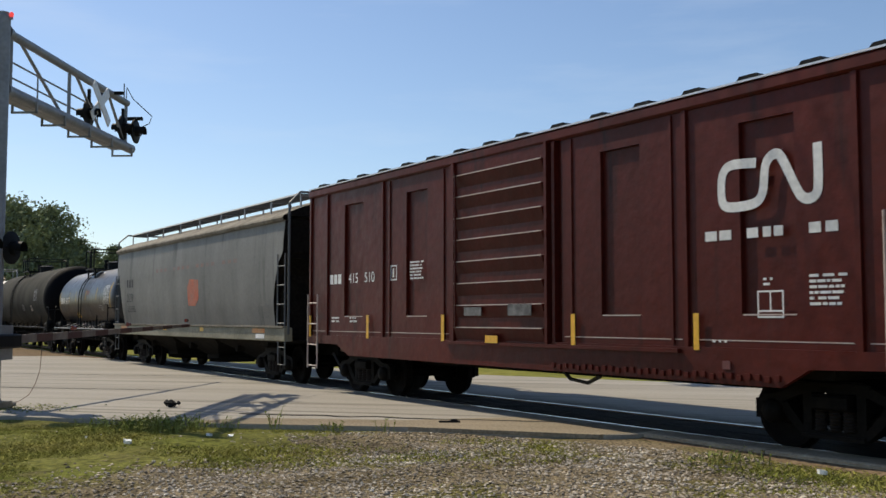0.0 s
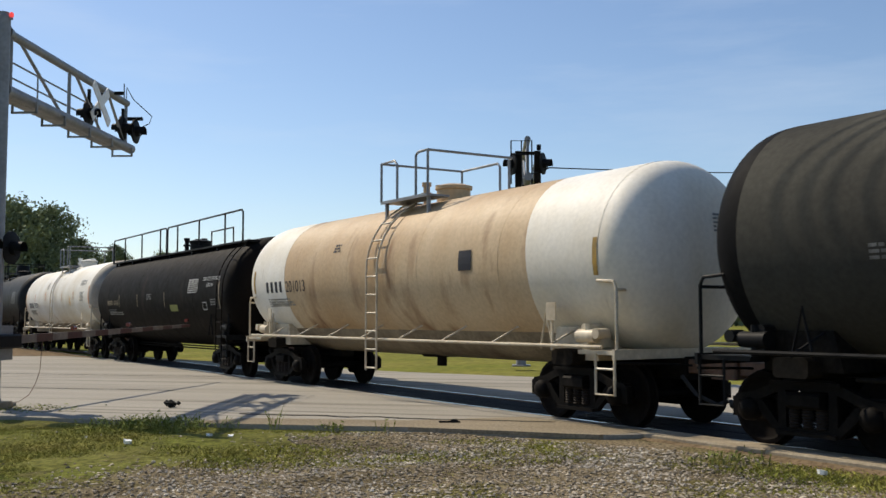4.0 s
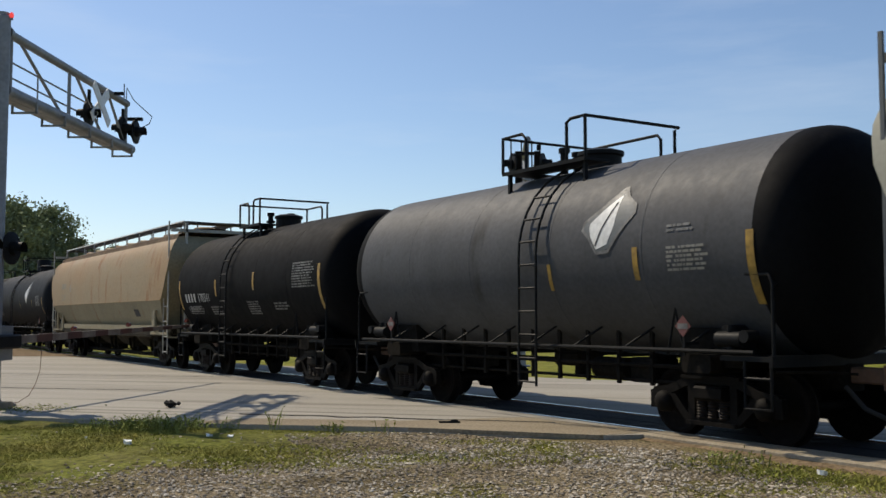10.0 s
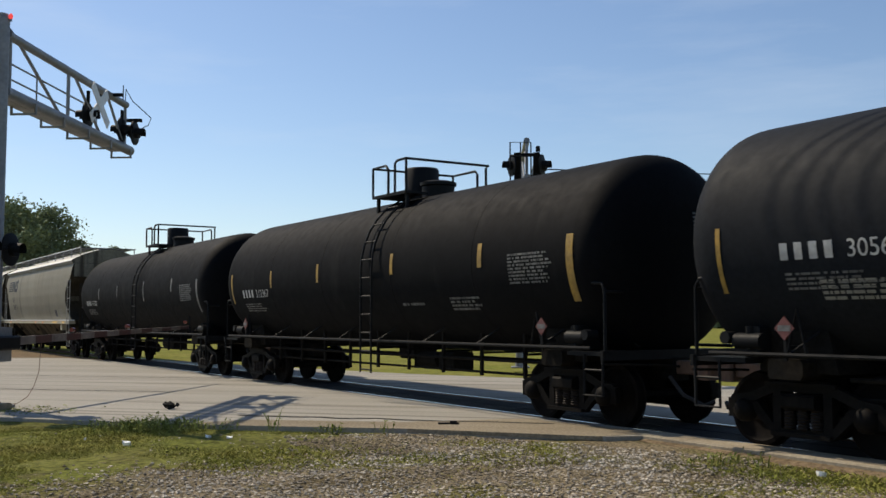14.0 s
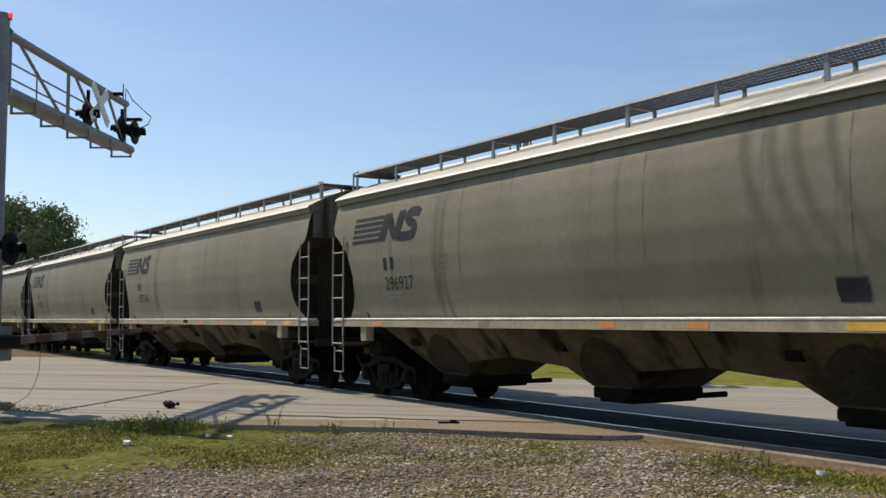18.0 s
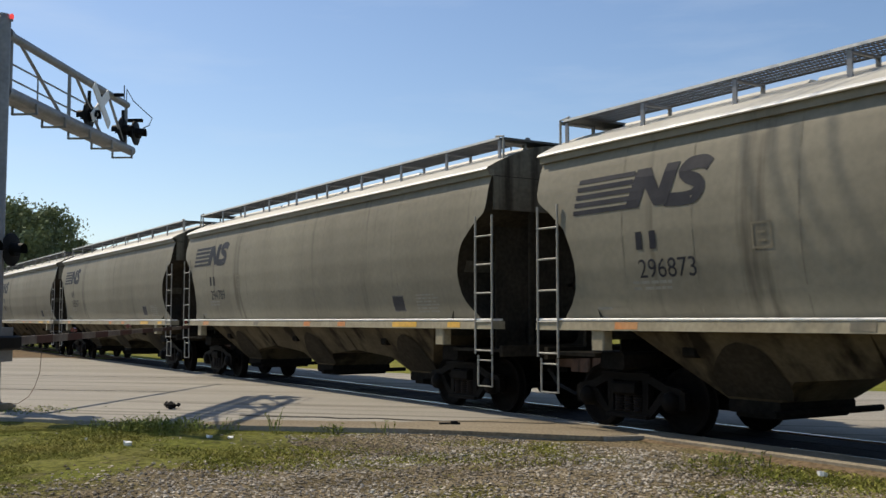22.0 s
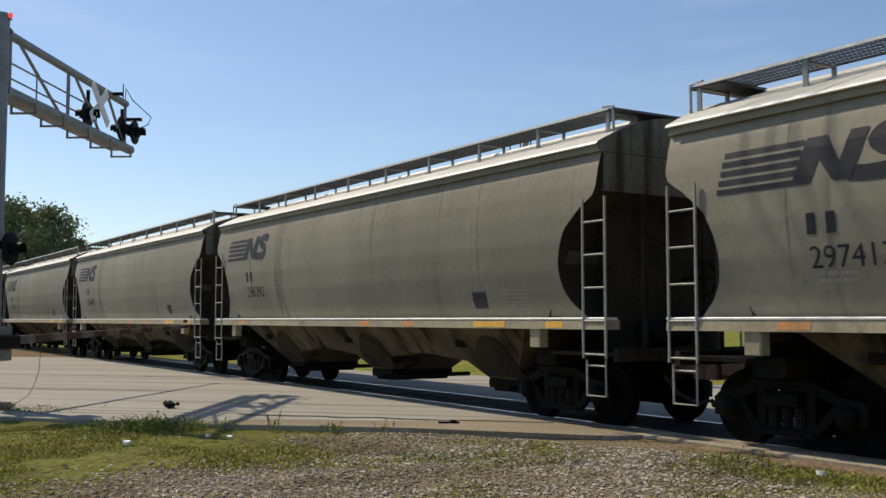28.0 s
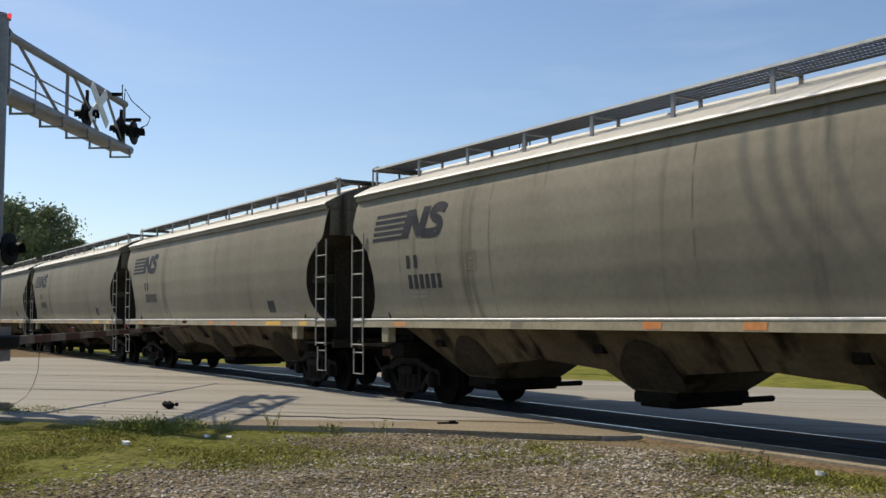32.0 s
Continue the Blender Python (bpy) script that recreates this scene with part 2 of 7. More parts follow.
    "cic": material("gunmetal_grey_paint", (0.17, 0.17, 0.158), 0.55, second=(0.1, 0.1, 0.094), amount=0.9, size=0.6, stretch=(1.3, 1, 0.4), grain=0.06, spots=(0.06, 0.06, 0.057), spot_at=0.6, spot_size=1.0, spot_stretch=(1.5, 1, 0.2), gloss=0.4),
    "red_mark": material("faded_red_marking", (0.42, 0.085, 0.03), 0.6, second=(0.26, 0.13, 0.09), amount=0.9, size=2.5, grain=0.15),
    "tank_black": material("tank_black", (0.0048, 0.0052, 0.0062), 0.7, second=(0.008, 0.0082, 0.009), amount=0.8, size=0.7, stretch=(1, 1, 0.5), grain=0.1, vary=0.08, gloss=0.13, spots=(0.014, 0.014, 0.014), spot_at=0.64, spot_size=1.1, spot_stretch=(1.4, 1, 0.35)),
    "tank_soot": material("tank_sooty_black", (0.012, 0.0138, 0.0172), 0.66, second=(0.0172, 0.019, 0.0225), amount=0.8, size=0.8, stretch=(1, 1, 0.5), grain=0.1, gloss=0.15, spots=(0.022, 0.0235, 0.026), spot_at=0.64, spot_size=1.1, spot_stretch=(1.4, 1, 0.35)),
    "tank_gloss": material("tank_gloss_black", (0.011, 0.012, 0.016), 0.36, second=(0.02, 0.021, 0.026), amount=0.6, size=0.8, grain=0.04, gloss=0.45),
    "tank_dust": material("tank_dusty_black", (0.075, 0.073, 0.062), 0.75, second=(0.04, 0.039, 0.035), amount=0.9, size=0.8, stretch=(1, 1, 0.4), grain=0.08, gloss=0.08),
    "tank_grey": material("tank_dull_grey", (0.0225, 0.0245, 0.0265), 0.6, second=(0.0145, 0.016, 0.0175), amount=0.8, size=0.7, stretch=(1, 1, 0.5), grain=0.08, gloss=0.18, spots=(0.038, 0.037, 0.034), spot_at=0.66, spot_size=1.1, spot_stretch=(1.4, 1, 0.35)),
    "tank_brown": material("tank_brown_black", (0.0068, 0.0054, 0.0045), 0.66, second=(0.0034, 0.003, 0.0029), amount=0.8, size=0.8, stretch=(1, 1, 0.5), grain=0.1, gloss=0.14, spots=(0.02, 0.0145, 0.011), spot_at=0.63, spot_size=1.1, spot_stretch=(1.4, 1, 0.35)),
    "tank_white": material("tank_white", (0.810, 0.803, 0.762), 0.55, second=(0.62, 0.55, 0.41), amount=0.85, size=0.6, stretch=(0.8, 1, 0.5), grain=0.04, spots=(0.4, 0.3, 0.18), spot_at=0.66, spot_size=1.5, spot_stretch=(1.2, 1, 0.4), gloss=0.25),
    "tank_tan": material("tank_rusty_tan", (0.43, 0.29, 0.155), 0.55, second=(0.55, 0.43, 0.28), amount=0.9, size=0.5, stretch=(1, 1, 0.5), grain=0.06, spots=(0.25, 0.145, 0.075), spot_at=0.58, spot_size=0.9, spot_stretch=(1.4, 1, 0.4), gloss=0.3),
    "cream": material("cream_fittings", (0.6, 0.53, 0.4), 0.5, second=(0.42, 0.33, 0.22), amount=0.8, size=3),
    "nahx": material("pale_grey_paint", (0.39, 0.385, 0.32), 0.6, second=(0.31, 0.3, 0.245), amount=0.8, size=0.5, stretch=(1, 1, 0.4), grain=0.04, spots=(0.22, 0.205, 0.16), spot_at=0.64, spot_size=1.2, spot_stretch=(1.6, 1, 0.2), gloss=0.25),
    "penx": material("rust_stained_tan", (0.3, 0.235, 0.145), 0.62, second=(0.335, 0.205, 0.1), amount=0.75, size=0.5, stretch=(0.45, 1, 1.1), grain=0.07, spots=(0.26, 0.145, 0.07), spot_at=0.56, spot_size=0.9, spot_stretch=(1.6, 1, 0.6), gloss=0.28, bump=0.3, bump_size=1.6),
    "penx_low": material("grey_green_paint", (0.27, 0.232, 0.152), 0.65, second=(0.22, 0.19, 0.122), amount=0.8, size=0.8, stretch=(1, 1, 0.5), grain=0.08, spots=(0.22, 0.145, 0.08), spot_at=0.62, spot_size=1.2, spot_stretch=(1.5, 1, 0.4), gloss=0.25, bump=0.3, bump_size=1.6),
    "steel_grey": material("steel_grey_paint", (0.1, 0.11, 0.115), 0.55, second=(0.065, 0.07, 0.075), size=1.5),
    "placard": material("placard", (0.13, 0.035, 0.03), 0.55, second=(0.1, 0.03, 0.03), size=6),
    "wall_white": material("white_cladding", (0.62, 0.63, 0.63), 0.5, second=(0.55, 0.55, 0.54), size=1.0),
    "glass": material("dark_glass", (0.02, 0.025, 0.03), 0.08, gloss=0.6),
    "rubber": material("rubber", (0.02, 0.02, 0.02), 0.8),
    "litter": material("paper_litter", (0.85, 0.85, 0.83), 0.6),
    "rust": material("rusty_steel", (0.2, 0.11, 0.07), 0.75, metal=0.3, second=(0.12, 0.08, 0.06), amount=0.9, size=5),
    "gate_white": material("gate_white", (0.2, 0.17, 0.145), 0.6, second=(0.12, 0.09, 0.075), amount=0.9, size=5),
    "gate_red": material("gate_red", (0.07, 0.022, 0.018), 0.6, second=(0.05, 0.03, 0.025), size=4),
}


# ---------------------------------------------------------------- mesh tools
class Geo:
    """Collects vertices and faces of one mesh."""

    def __init__(self):
        self.v, self.f = [], []

    def add(self, verts, faces):
        k = len(self.v)
        self.v += [tuple(p) for p in verts]
        self.f += [tuple(i + k for i in f) for f in faces]
        return self

    def box(self, x0, x1, y0, y1, z0, z1, c=0.0):
        """A block; c chamfers the four long edges of its longest side."""
        if c <= 0:
            v = [(x, y, z) for x in (x0, x1) for y in (y0, y1) for z in (z0, z1)]
            return self.add(v, [(0, 1, 3, 2), (4, 6, 7, 5), (0, 4, 5, 1), (2, 3, 7, 6), (0, 2, 6, 4), (1, 5, 7, 3)])
        d = (x1 - x0, y1 - y0, z1 - z0)
        ax = d.index(max(d))
        lo, hi = (x0, y0, z0), (x1, y1, z1)
        i, j = [a for a in range(3) if a != ax]
        ring = [(lo[i] + c, lo[j]), (hi[i] - c, lo[j]), (hi[i], lo[j] + c), (hi[i], hi[j] - c), (hi[i] - c, hi[j]), (lo[i] + c, hi[j]), (lo[i], hi[j] - c), (lo[i], lo[j] + c)]
        v = []
        for e in (lo[ax], hi[ax]):
            for p, q in ring:
                w = [0, 0, 0]
                w[ax], w[i], w[j] = e, p, q
                v.append(w)
        return self.add(v, [tuple(range(7, -1, -1)), tuple(range(8, 16))] + [(k, (k + 1) % 8, 8 + (k + 1) % 8, 8 + k) for k in range(8)])

    def tube(self, pts, r, n=8, closed=False):
        """A round bar along a line of points."""
        pts = [Vector(p) for p in pts]
        up, v, f = None, [], []
        for k, p in enumerate(pts):
            d = (pts[min(k + 1, len(pts) - 1)] - pts[max(k - 1, 0)]).normalized()
            if up is None:
                up = d.orthogonal().normalized()
            up = (up - d * up.dot(d)).normalized()
            side = d.cross(up)
            v += [p + r * (math.cos(a) * up + math.sin(a) * side) for a in (2 * math.pi * i / n for i in range(n))]
        for k in range(len(pts) - 1):
            f += [(k * n + i, k * n + (i + 1) % n, k * n + n + (i + 1) % n, k * n + n + i) for i in range(n)]
        f += [tuple(range(n - 1, -1, -1)), tuple(range(len(v) - n, len(v)))]
        return self.add(v, f)

    def lathe(self, axis_pts, n, place):
        """Rings of radius r at s along an axis; place(s, a, r) gives the point."""
        v, f = [], []
        for s, r in axis_pts:
            v += [place(s, 2 * math.pi * i / n, r) for i in range(n)]
        for k in range(len(axis_pts) - 1):
            f += [(k * n + i, k * n + (i + 1) % n, k * n + n + (i + 1) % n, k * n + n + i) for i in range(n)]
        f += [tuple(range(n - 1, -1, -1)), tuple(range(len(v) - n, len(v)))]
        return self.add(v, f)

    def cyl_y(self, x, z, y0, y1, r, n=16):
        return self.lathe([(y0, r), (y1, r)], n, lambda s, a, q: (x + q * math.cos(a), s, z + q * math.sin(a)))

    def cyl_z(self, x, y, z0, z1, r, n=16):
        return self.lathe([(z0, r), (z1, r)], n, lambda s, a, q: (x + q * math.cos(a), y + q * math.sin(a), s))

    def cyl_x(self, y, z, x0, x1, r, n=16):
        return self.lathe([(x0, r), (x1, r)], n, lambda s, a, q: (s, y + q * math.cos(a), z + q * math.sin(a)))

    def prism(self, poly, y0, y1):
        """A plate with the outline poly (x, z), from y0 to y1."""
        k = len(poly)
        v = [(x, y0, z) for x, z in poly] + [(x, y1, z) for x, z in poly]
        return self.add(v, [tuple(range(k)), tuple(range(2 * k - 1, k - 1, -1))] + [(i, k + i, k + (i + 1) % k, (i + 1) % k) for i in range(k)])

    def sheet(self, rows):
        """A skin through rows of points, all of one length."""
        n = len(rows[0])
        return self.add([p for r in rows for p in r], [(k * n + i, k * n + i + 1, k * n + n + i + 1, k * n + n + i) for k in range(len(rows) - 1) for i in range(n - 1)])


def mesh_of(name, g, mat, smooth=False, angle=40):
    me = bpy.data.meshes.new(name)
    me.from_pydata(g.v, [], g.f)
    me.materials.append(mat)
    if smooth:
        bm = bmesh.new()
        bm.from_mesh(me)
        for f in bm.faces:
            f.smooth = True
        for e in bm.edges:
            e.smooth = not (len(e.link_faces) == 2 and e.calc_face_angle(0) > radians(angle))
        bm.to_mesh(me)
        bm.free()
    me.update()
    return me


def part(name, g, mat, parent, label="", smooth=False, at=None):
    ob = new(name, mesh_of(name, g, mat, smooth))
    ob.parent = parent
    if at is not None:
        ob.matrix_basis = at
    return tagged(ob, label) if label else ob


def print_part(name, g, mat, parent, label=""):
    """Fine print, too small to tell its pieces apart."""
    return tagged(part(name, g, mat, parent), label or "small unreadable print", kind="stuff")


def again(ob, at, parent=None):
    """Another piece with the same mesh."""
    o = new(ob.name.split(".")[0], ob.data)
    o.parent = parent if parent else ob.parent
    o.matrix_basis = at
    if "label" in ob:
        o["label"] = ob["label"]
    return o


def thing(name, label, category, at=None, group="", kind=""):
    ob = new(name)
    ob.empty_display_size = 0.3
    if at is not None:
        ob.matrix_basis = at
    return tagged(ob, label, category, group, kind)


def structure(name, g, mat, label, smooth=False):
    return tagged(new(name, mesh_of(name, g, mat, smooth)), label, kind="structure")


def letters(text, size, bend, x, z, spread=1.0):
    """Flat characters that start at x, z on a side; bend(x, z) lays them on it."""
    cu = bpy.data.curves.new("characters", "FONT")
    cu.body, cu.size, cu.space_character = text, size, spread
    ob = bpy.data.objects.new("characters", cu)
    me = ob.to_mesh()
    g = Geo().add([bend(x + v.co.x, z + v.co.y) for v in me.vertices], [tuple(p.vertices) for p in me.polygons])
    ob.to_mesh_clear()
    bpy.data.objects.remove(ob)
    bpy.data.curves.remove(cu)
    return g


def bars(g, bend, x, z, w, h, rows, seed, gap=0.5):
    """Rows of small plain bars in place of fine print."""
    rnd = random.Random(seed)
    rows = rows if h / rows < 0.055 else max(rows, int(h / 0.055))
    rh = h / rows
    for k in range(rows):
        p, zz = x, z + h - (k + 1) * rh
        stop = x + w * rnd.uniform(0.75, 1.0)
        while p < stop - 0.02:
            q = min(p + rh * rnd.uniform(0.5, 2.4), stop)
            g.add([bend(p, zz), bend(q, zz), bend(q, zz + rh * (1 - gap)), bend(p, zz + rh * (1 - gap))], [(0, 1, 2, 3)])
            p = q + rh * rnd.choice((0.25, 0.3, 0.9))
    return g


def patch(g, bend, poly):
    """A painted field with the corners poly (x, z), laid on a side."""
    g.add([bend(x, z) for x, z in poly], [tuple(range(len(poly)))])
    return g


def rect(g, bend, x0, x1, z0, z1, n=1):
    for k in range(n):
        a, b = z0 + (z1 - z0) * k / n, z0 + (z1 - z0) * (k + 1) / n
        patch(g, bend, [(x0, a), (x1, a), (x1, b), (x0, b)])
    return g


def stroke(g, bend, pts, w, n=3):
    """A painted line of width w through pts (x, z), mitred at its corners."""
    off = []
    for k, p in enumerate(pts):
        a, b = pts[max(k - 1, 0)], pts[min(k + 1, len(pts) - 1)]
        d1 = Vector((p[0] - a[0], p[1] - a[1])) if k else Vector((b[0] - p[0], b[1] - p[1]))
        d2 = Vector((b[0] - p[0], b[1] - p[1])) if k < len(pts) - 1 else d1
        d1.normalize()
        d2.normalize()
        m = Vector((-d1.y - d2.y, d1.x + d2.x)).normalized()
        off.append(m * (w / 2 / max(m.dot(Vector((-d1.y, d1.x))), 0.45)))
    for k in range(len(pts) - 1):
        (xa, za), (xb, zb), oa, ob = pts[k], pts[k + 1], off[k], off[k + 1]
        for i in range(n):
            row = []
            for f in (i / n, (i + 1) / n):
                c, o = (xa + (xb - xa) * f, za + (zb - za) * f), oa.lerp(ob, f)
                row.append(((c[0] - o.x, c[1] - o.y), (c[0] + o.x, c[1] + o.y)))
            patch(g, bend, [row[0][0], row[1][0], row[1][1], row[0][1]])
    return g


def rounded(pts, n=4):
    """A smooth line through pts."""
    out = []
    for k in range(len(pts) - 1):
        p0, p1, p2, p3 = pts[max(k - 1, 0)], pts[k], pts[k + 1], pts[min(k + 2, len(pts) - 1)]
        for i in range(n):
            t = i / n
            out.append(tuple(0.5 * (2 * b + (c - a) * t + (2 * a - 5 * b + 4 * c - d) * t * t + (3 * b - a - 3 * c + d) * t ** 3) for a, b, c, d in zip(p0, p1, p2, p3)))
    return out + [pts[-1]]


def fill(g, bend, poly, n=8):
    """A painted convex field, cut into level strips so that it follows a curved side."""
    zs = [p[1] for p in poly]
    lo, hi = min(zs), max(zs)

    def span(z):
        xs = []
        for (xa, za), (xb, zb) in zip(poly, poly[1:] + poly[:1]):
            if za != zb and min(za, zb) <= z <= max(za, zb):
                xs.append(xa + (xb - xa) * (z - za) / (zb - za))
        return min(xs), max(xs)

    for k in range(n):
        a, b = lo + (hi - lo) * k / n + 1e-5, lo + (hi - lo) * (k + 1) / n - 1e-5
        (x0, x1), (x2, x3) = span(a), span(b)
        patch(g, bend, [(x0, a), (x1, a), (x3, b), (x2, b)])
    return g


# ---------------------------------------------------------------- the ground
TRACK_Y, GAUGE = 11.1, 1.435
AHEAD, ASIDE = Vector((-0.8464, 0.5325, 0)), Vector((0.5325, 0.8464, 0))


def spot(aside, ahead, z=0.0):
    """A place so many metres to the right of the camera's stand and ahead of it."""
    return ASIDE * aside + AHEAD * ahead + Vector((0, 0, z))


def slab(name, poly, z0, z1, mat, label, turn=0.0):
    """A paved field with the outline poly, its grain along the direction turn."""
    m = Matrix.Rotation(radians(turn), 4, "Z")
    inv = m.inverted()
    pts = [inv @ Vector((x, y, 0)) for x, y in poly]
    k = len(pts)
    g = Geo().add([(p.x, p.y, z1) for p in pts] + [(p.x, p.y, z0) for p in pts], [tuple(range(k))] + [(i, k + i, k + (i + 1) % k, (i + 1) % k) for i in range(k)])
    ob = structure(name, g, mat, label)
    ob.matrix_basis = m
    return ob


g = Geo()
rows = []
for i in range(41):
    u = (i - 20) / 20
    yy = 1800 * u * abs(u) ** 1.5
    rows.append([(2200 * v * abs(v) ** 1.5, yy, -0.14 if abs(yy) < 60 else -0.14 + 0.9 * noise.noise((v * 9, yy * 0.004, 0))) for v in ((j - 20) / 20 for j in range(41))])
g.sheet(rows)
structure("ground", g, M["far_grass"], "open grassland that reaches the horizon", True)

EDGE = [(-7.6, 16.75), (-5.1, 15.97), (-3.25, 15.4), (-0.5, 14.9), (0.9, 14.4), (2.3, 13.1), (3.5, 12.2), (4.7, 10.95), (9.0, 5.4)]
edge_world = [spot(a, b) for a, b in EDGE]
road_near = [(-78, -53.5)] + [(p.x, p.y) for p in edge_world[:5]] + [(-10.6, 9.3), (-10.2, 10.33), (-41.0, 10.33), (-45.0, 9.4), (-46.5, 7.1), (-108, -50)]
slab("road", road_near, -0.3, 0.0, M["road"], "sunlit pale worn asphalt road that crosses the track", 43.2)
road_far = [(-43.0, 11.87), (-33.0, 13.6), (-26.2, 15.3), (-21.5, 17.2), (-14.6, 20.0), (-4.0, 27.5), (20, 49), (70, 95), (95, 92), (30, 32), (14, 17.5), (8, 12.6), (8, 11.87)]
slab("road", road_far, -0.3, -0.004, M["road"], "pale asphalt road beyond the track", 43.2)
# the sandy shoulder between the road and the grass
shoulder = [(-15.4, 4.95), (-14.75, 5.48), (-12.89, 7.5), (-11.7, 8.42), (-10.65, 9.2), (-10.5, 10.25), (-13.2, 9.9), (-13.8, 7.9), (-15.4, 6.1)]
slab("pavement", shoulder, -0.05, 0.004, M["apron"], "sandy worn strip along the road's edge", 43.2)
# concrete strip beside the near rail
cx = [-10.55, -8.35, -6.1, -3.7, -1.2, 1.5, 4.5, 8.0]
kerb = thing("kerb", "worn pale concrete strip along the near rail", "kerb", kind="structure")
for a, b in zip(cx, cx[1:]):
    wob = random.uniform(-0.008, 0.008)
    g = Geo().box(a + 0.012, b - 0.012, 9.78 + wob, 10.31, -0.3, 0.012 + wob * 0.3, 0.02)
    part("concrete_block", g, M["concrete"], kerb)
g = Geo()
rows = []
for i in range(40):
    x = -12.4 + i * 0.55
    w = 0.16 * noise.noise((x * 0.9, 1, 0))
    rows.append([(x, 9.80, -0.035), (x, 9.6 + w * 0.4, -0.09 + w * 0.1), (x, 9.25 + w, -0.16 + w * 0.1), (x, 8.7 + w, -0.17)])
structure("bank", g.sheet(rows), M["dirt"], "bare brown earth edge below the concrete strip", True)
slab("shoulder", [(-41.0, 10.31), (-45.0, 9.45), (-46.5, 7.15), (-60, -6.2), (-120, -6), (-120, 10.0), (-43.5, 10.31)], -0.2, -0.01, M["dirt"], "bare brown earth beside the track")
# tar line and joints on the road
g = Geo()
for a, b, w in (((-16.2, 6.2), (-12.3, 9.75), 0.11), ((-44, -14), (-22.2, 7.0), 0.07), ((-52, -14), (-26.5, 9.9), 0.07)):
    d = Vector((b[0] - a[0], b[1] - a[1], 0)).normalized()
    s = Vector((-d.y, d.x, 0)) * w / 2
    k = 24
    rows = []
    for i in range(k + 1):
        p = Vector((*a, 0.006)).lerp(Vector((*b, 0.006)), i / k) + s * 3 * noise.noise((i * 0.4, a[0], 0))
        rows.append([p - s, p + s])
    g.sheet(rows)
structure("road_joint", g, M["tar"], "dark sealed joints in the road")
# foreground earth
g = Geo()
rows = []
for i in range(104):
    if i < 14:
        ahead = -25.0 + i * 2.0
    else:
        ahead = 3.0 + (i - 14) * 0.17
    row = []
    for j in range(120):
        p = spot(-11 + j * 0.19 if i >= 14 else -20 + j * 0.34, ahead)
        h = 0.05 * noise.noise((p.x * 0.5, p.y * 0.5, 3)) + 0.02 * noise.noise((p.x * 2.3, p.y * 2.3, 7))
        row.append((p.x, p.y, -0.075 + h))
    rows.append(row)
structure("earth", g.sheet(rows), M["gravel"], "gravelly earth with patches of grass beside the road", True)

# the grassy part of the earth
g = Geo()
GREEN = ([9.3, 10.5, 11.1, 11.8, 12.8, 14.0, 15.2, 17.0], [-4.3, -4.0, -3.45, -2.6, -2.0, -1.7, -1.3, -1.0])
for i in range(112):
    for j in range(130):
        a, d = -9.6 + j * 0.08, 8.2 + i * 0.08
        ragged = noise.noise((a * 0.6, d * 0.6, 9)) * 0.9 + noise.noise((a * 2.1, d * 2.1, 4)) * 0.5 + noise.noise((a * 9.3, d * 9.3, 1)) * 0.55
        if a > float(np.interp(d, *GREEN)) + ragged or d > np.interp(a, [e[0] for e in EDGE], [e[1] for e in EDGE]) + 0.2:
            continue
        q = []
        for da, dd in ((0, 0), (0.08, 0), (0.08, 0.08), (0, 0.08)):
            p = spot(a + da, d + dd)
            q.append((p.x, p.y, -0.0715 + 0.05 * noise.noise((p.x * 0.5, p.y * 0.5, 3)) + 0.02 * noise.noise((p.x * 2.3, p.y * 2.3, 7))))
        g.add(q, [(0, 1, 2, 3)])
structure("lawn", g, M["grass"], "rough sunlit grass beside the road", True)

# rails, crossing panels, ties, ballast
for s, nm in ((-1, "near"), (1, "far")):
    y = TRACK_Y + s * (GAUGE / 2 + 0.036)
    prof = [(-0.07, -0.18), (0.07, -0.18), (0.07, -0.165), (0.012, -0.14), (0.012, -0.05), (0.036, -0.035), (0.036, -0.006), (0.028, 0.0), (-0.028, 0.0), (-0.036, -0.006), (-0.036, -0.035), (-0.012, -0.05), (-0.012, -0.14), (-0.07, -0.165)]
    g = Geo()
    k = len(prof)
    g.add([(-600, y + p, q) for p, q in prof] + [(600, y + p, q) for p, q in prof], [(i, (i + 1) % k, k + (i + 1) % k, k + i) for i in range(k)])
    rail = structure("rail", g, M["rail"], "steel rail of the single track")
    part("rail_head", Geo().box(-600, 600, y - 0.026, y + 0.026, -0.002, 0.003), M["rail_top"], rail, "polished running surface")
crossing = thing("crossing", "dark grade crossing panels between the rails", "crossing", kind="structure")
first = None
for k in range(20):
    x = -43 + k * 2.44
    for y0, y1 in ((TRACK_Y - 0.63, TRACK_Y - 0.02), (TRACK_Y + 0.02, TRACK_Y + 0.63)):
        if first is None:
            first = part("panel", Geo().box(0, 2.42, 0, 0.61, -0.16, -0.012, 0.012), M["panel"], crossing, at=pose(x, y0, 0))
        else:
            again(first, pose(x, y0, 0))
bal = Geo()
for x0, x1 in ((-600, -43), (8, 600)):
    bal.sheet([[(x0, TRACK_Y - 3.2, -0.5), (x1, TRACK_Y - 3.2, -0.5)], [(x0, TRACK_Y - 1.6, -0.17), (x1, TRACK_Y - 1.6, -0.17)], [(x0, TRACK_Y + 1.6, -0.17), (x1, TRACK_Y + 1.6, -0.17)], [(x0, TRACK_Y + 3.2, -0.5), (x1, TRACK_Y + 3.2, -0.5)]])
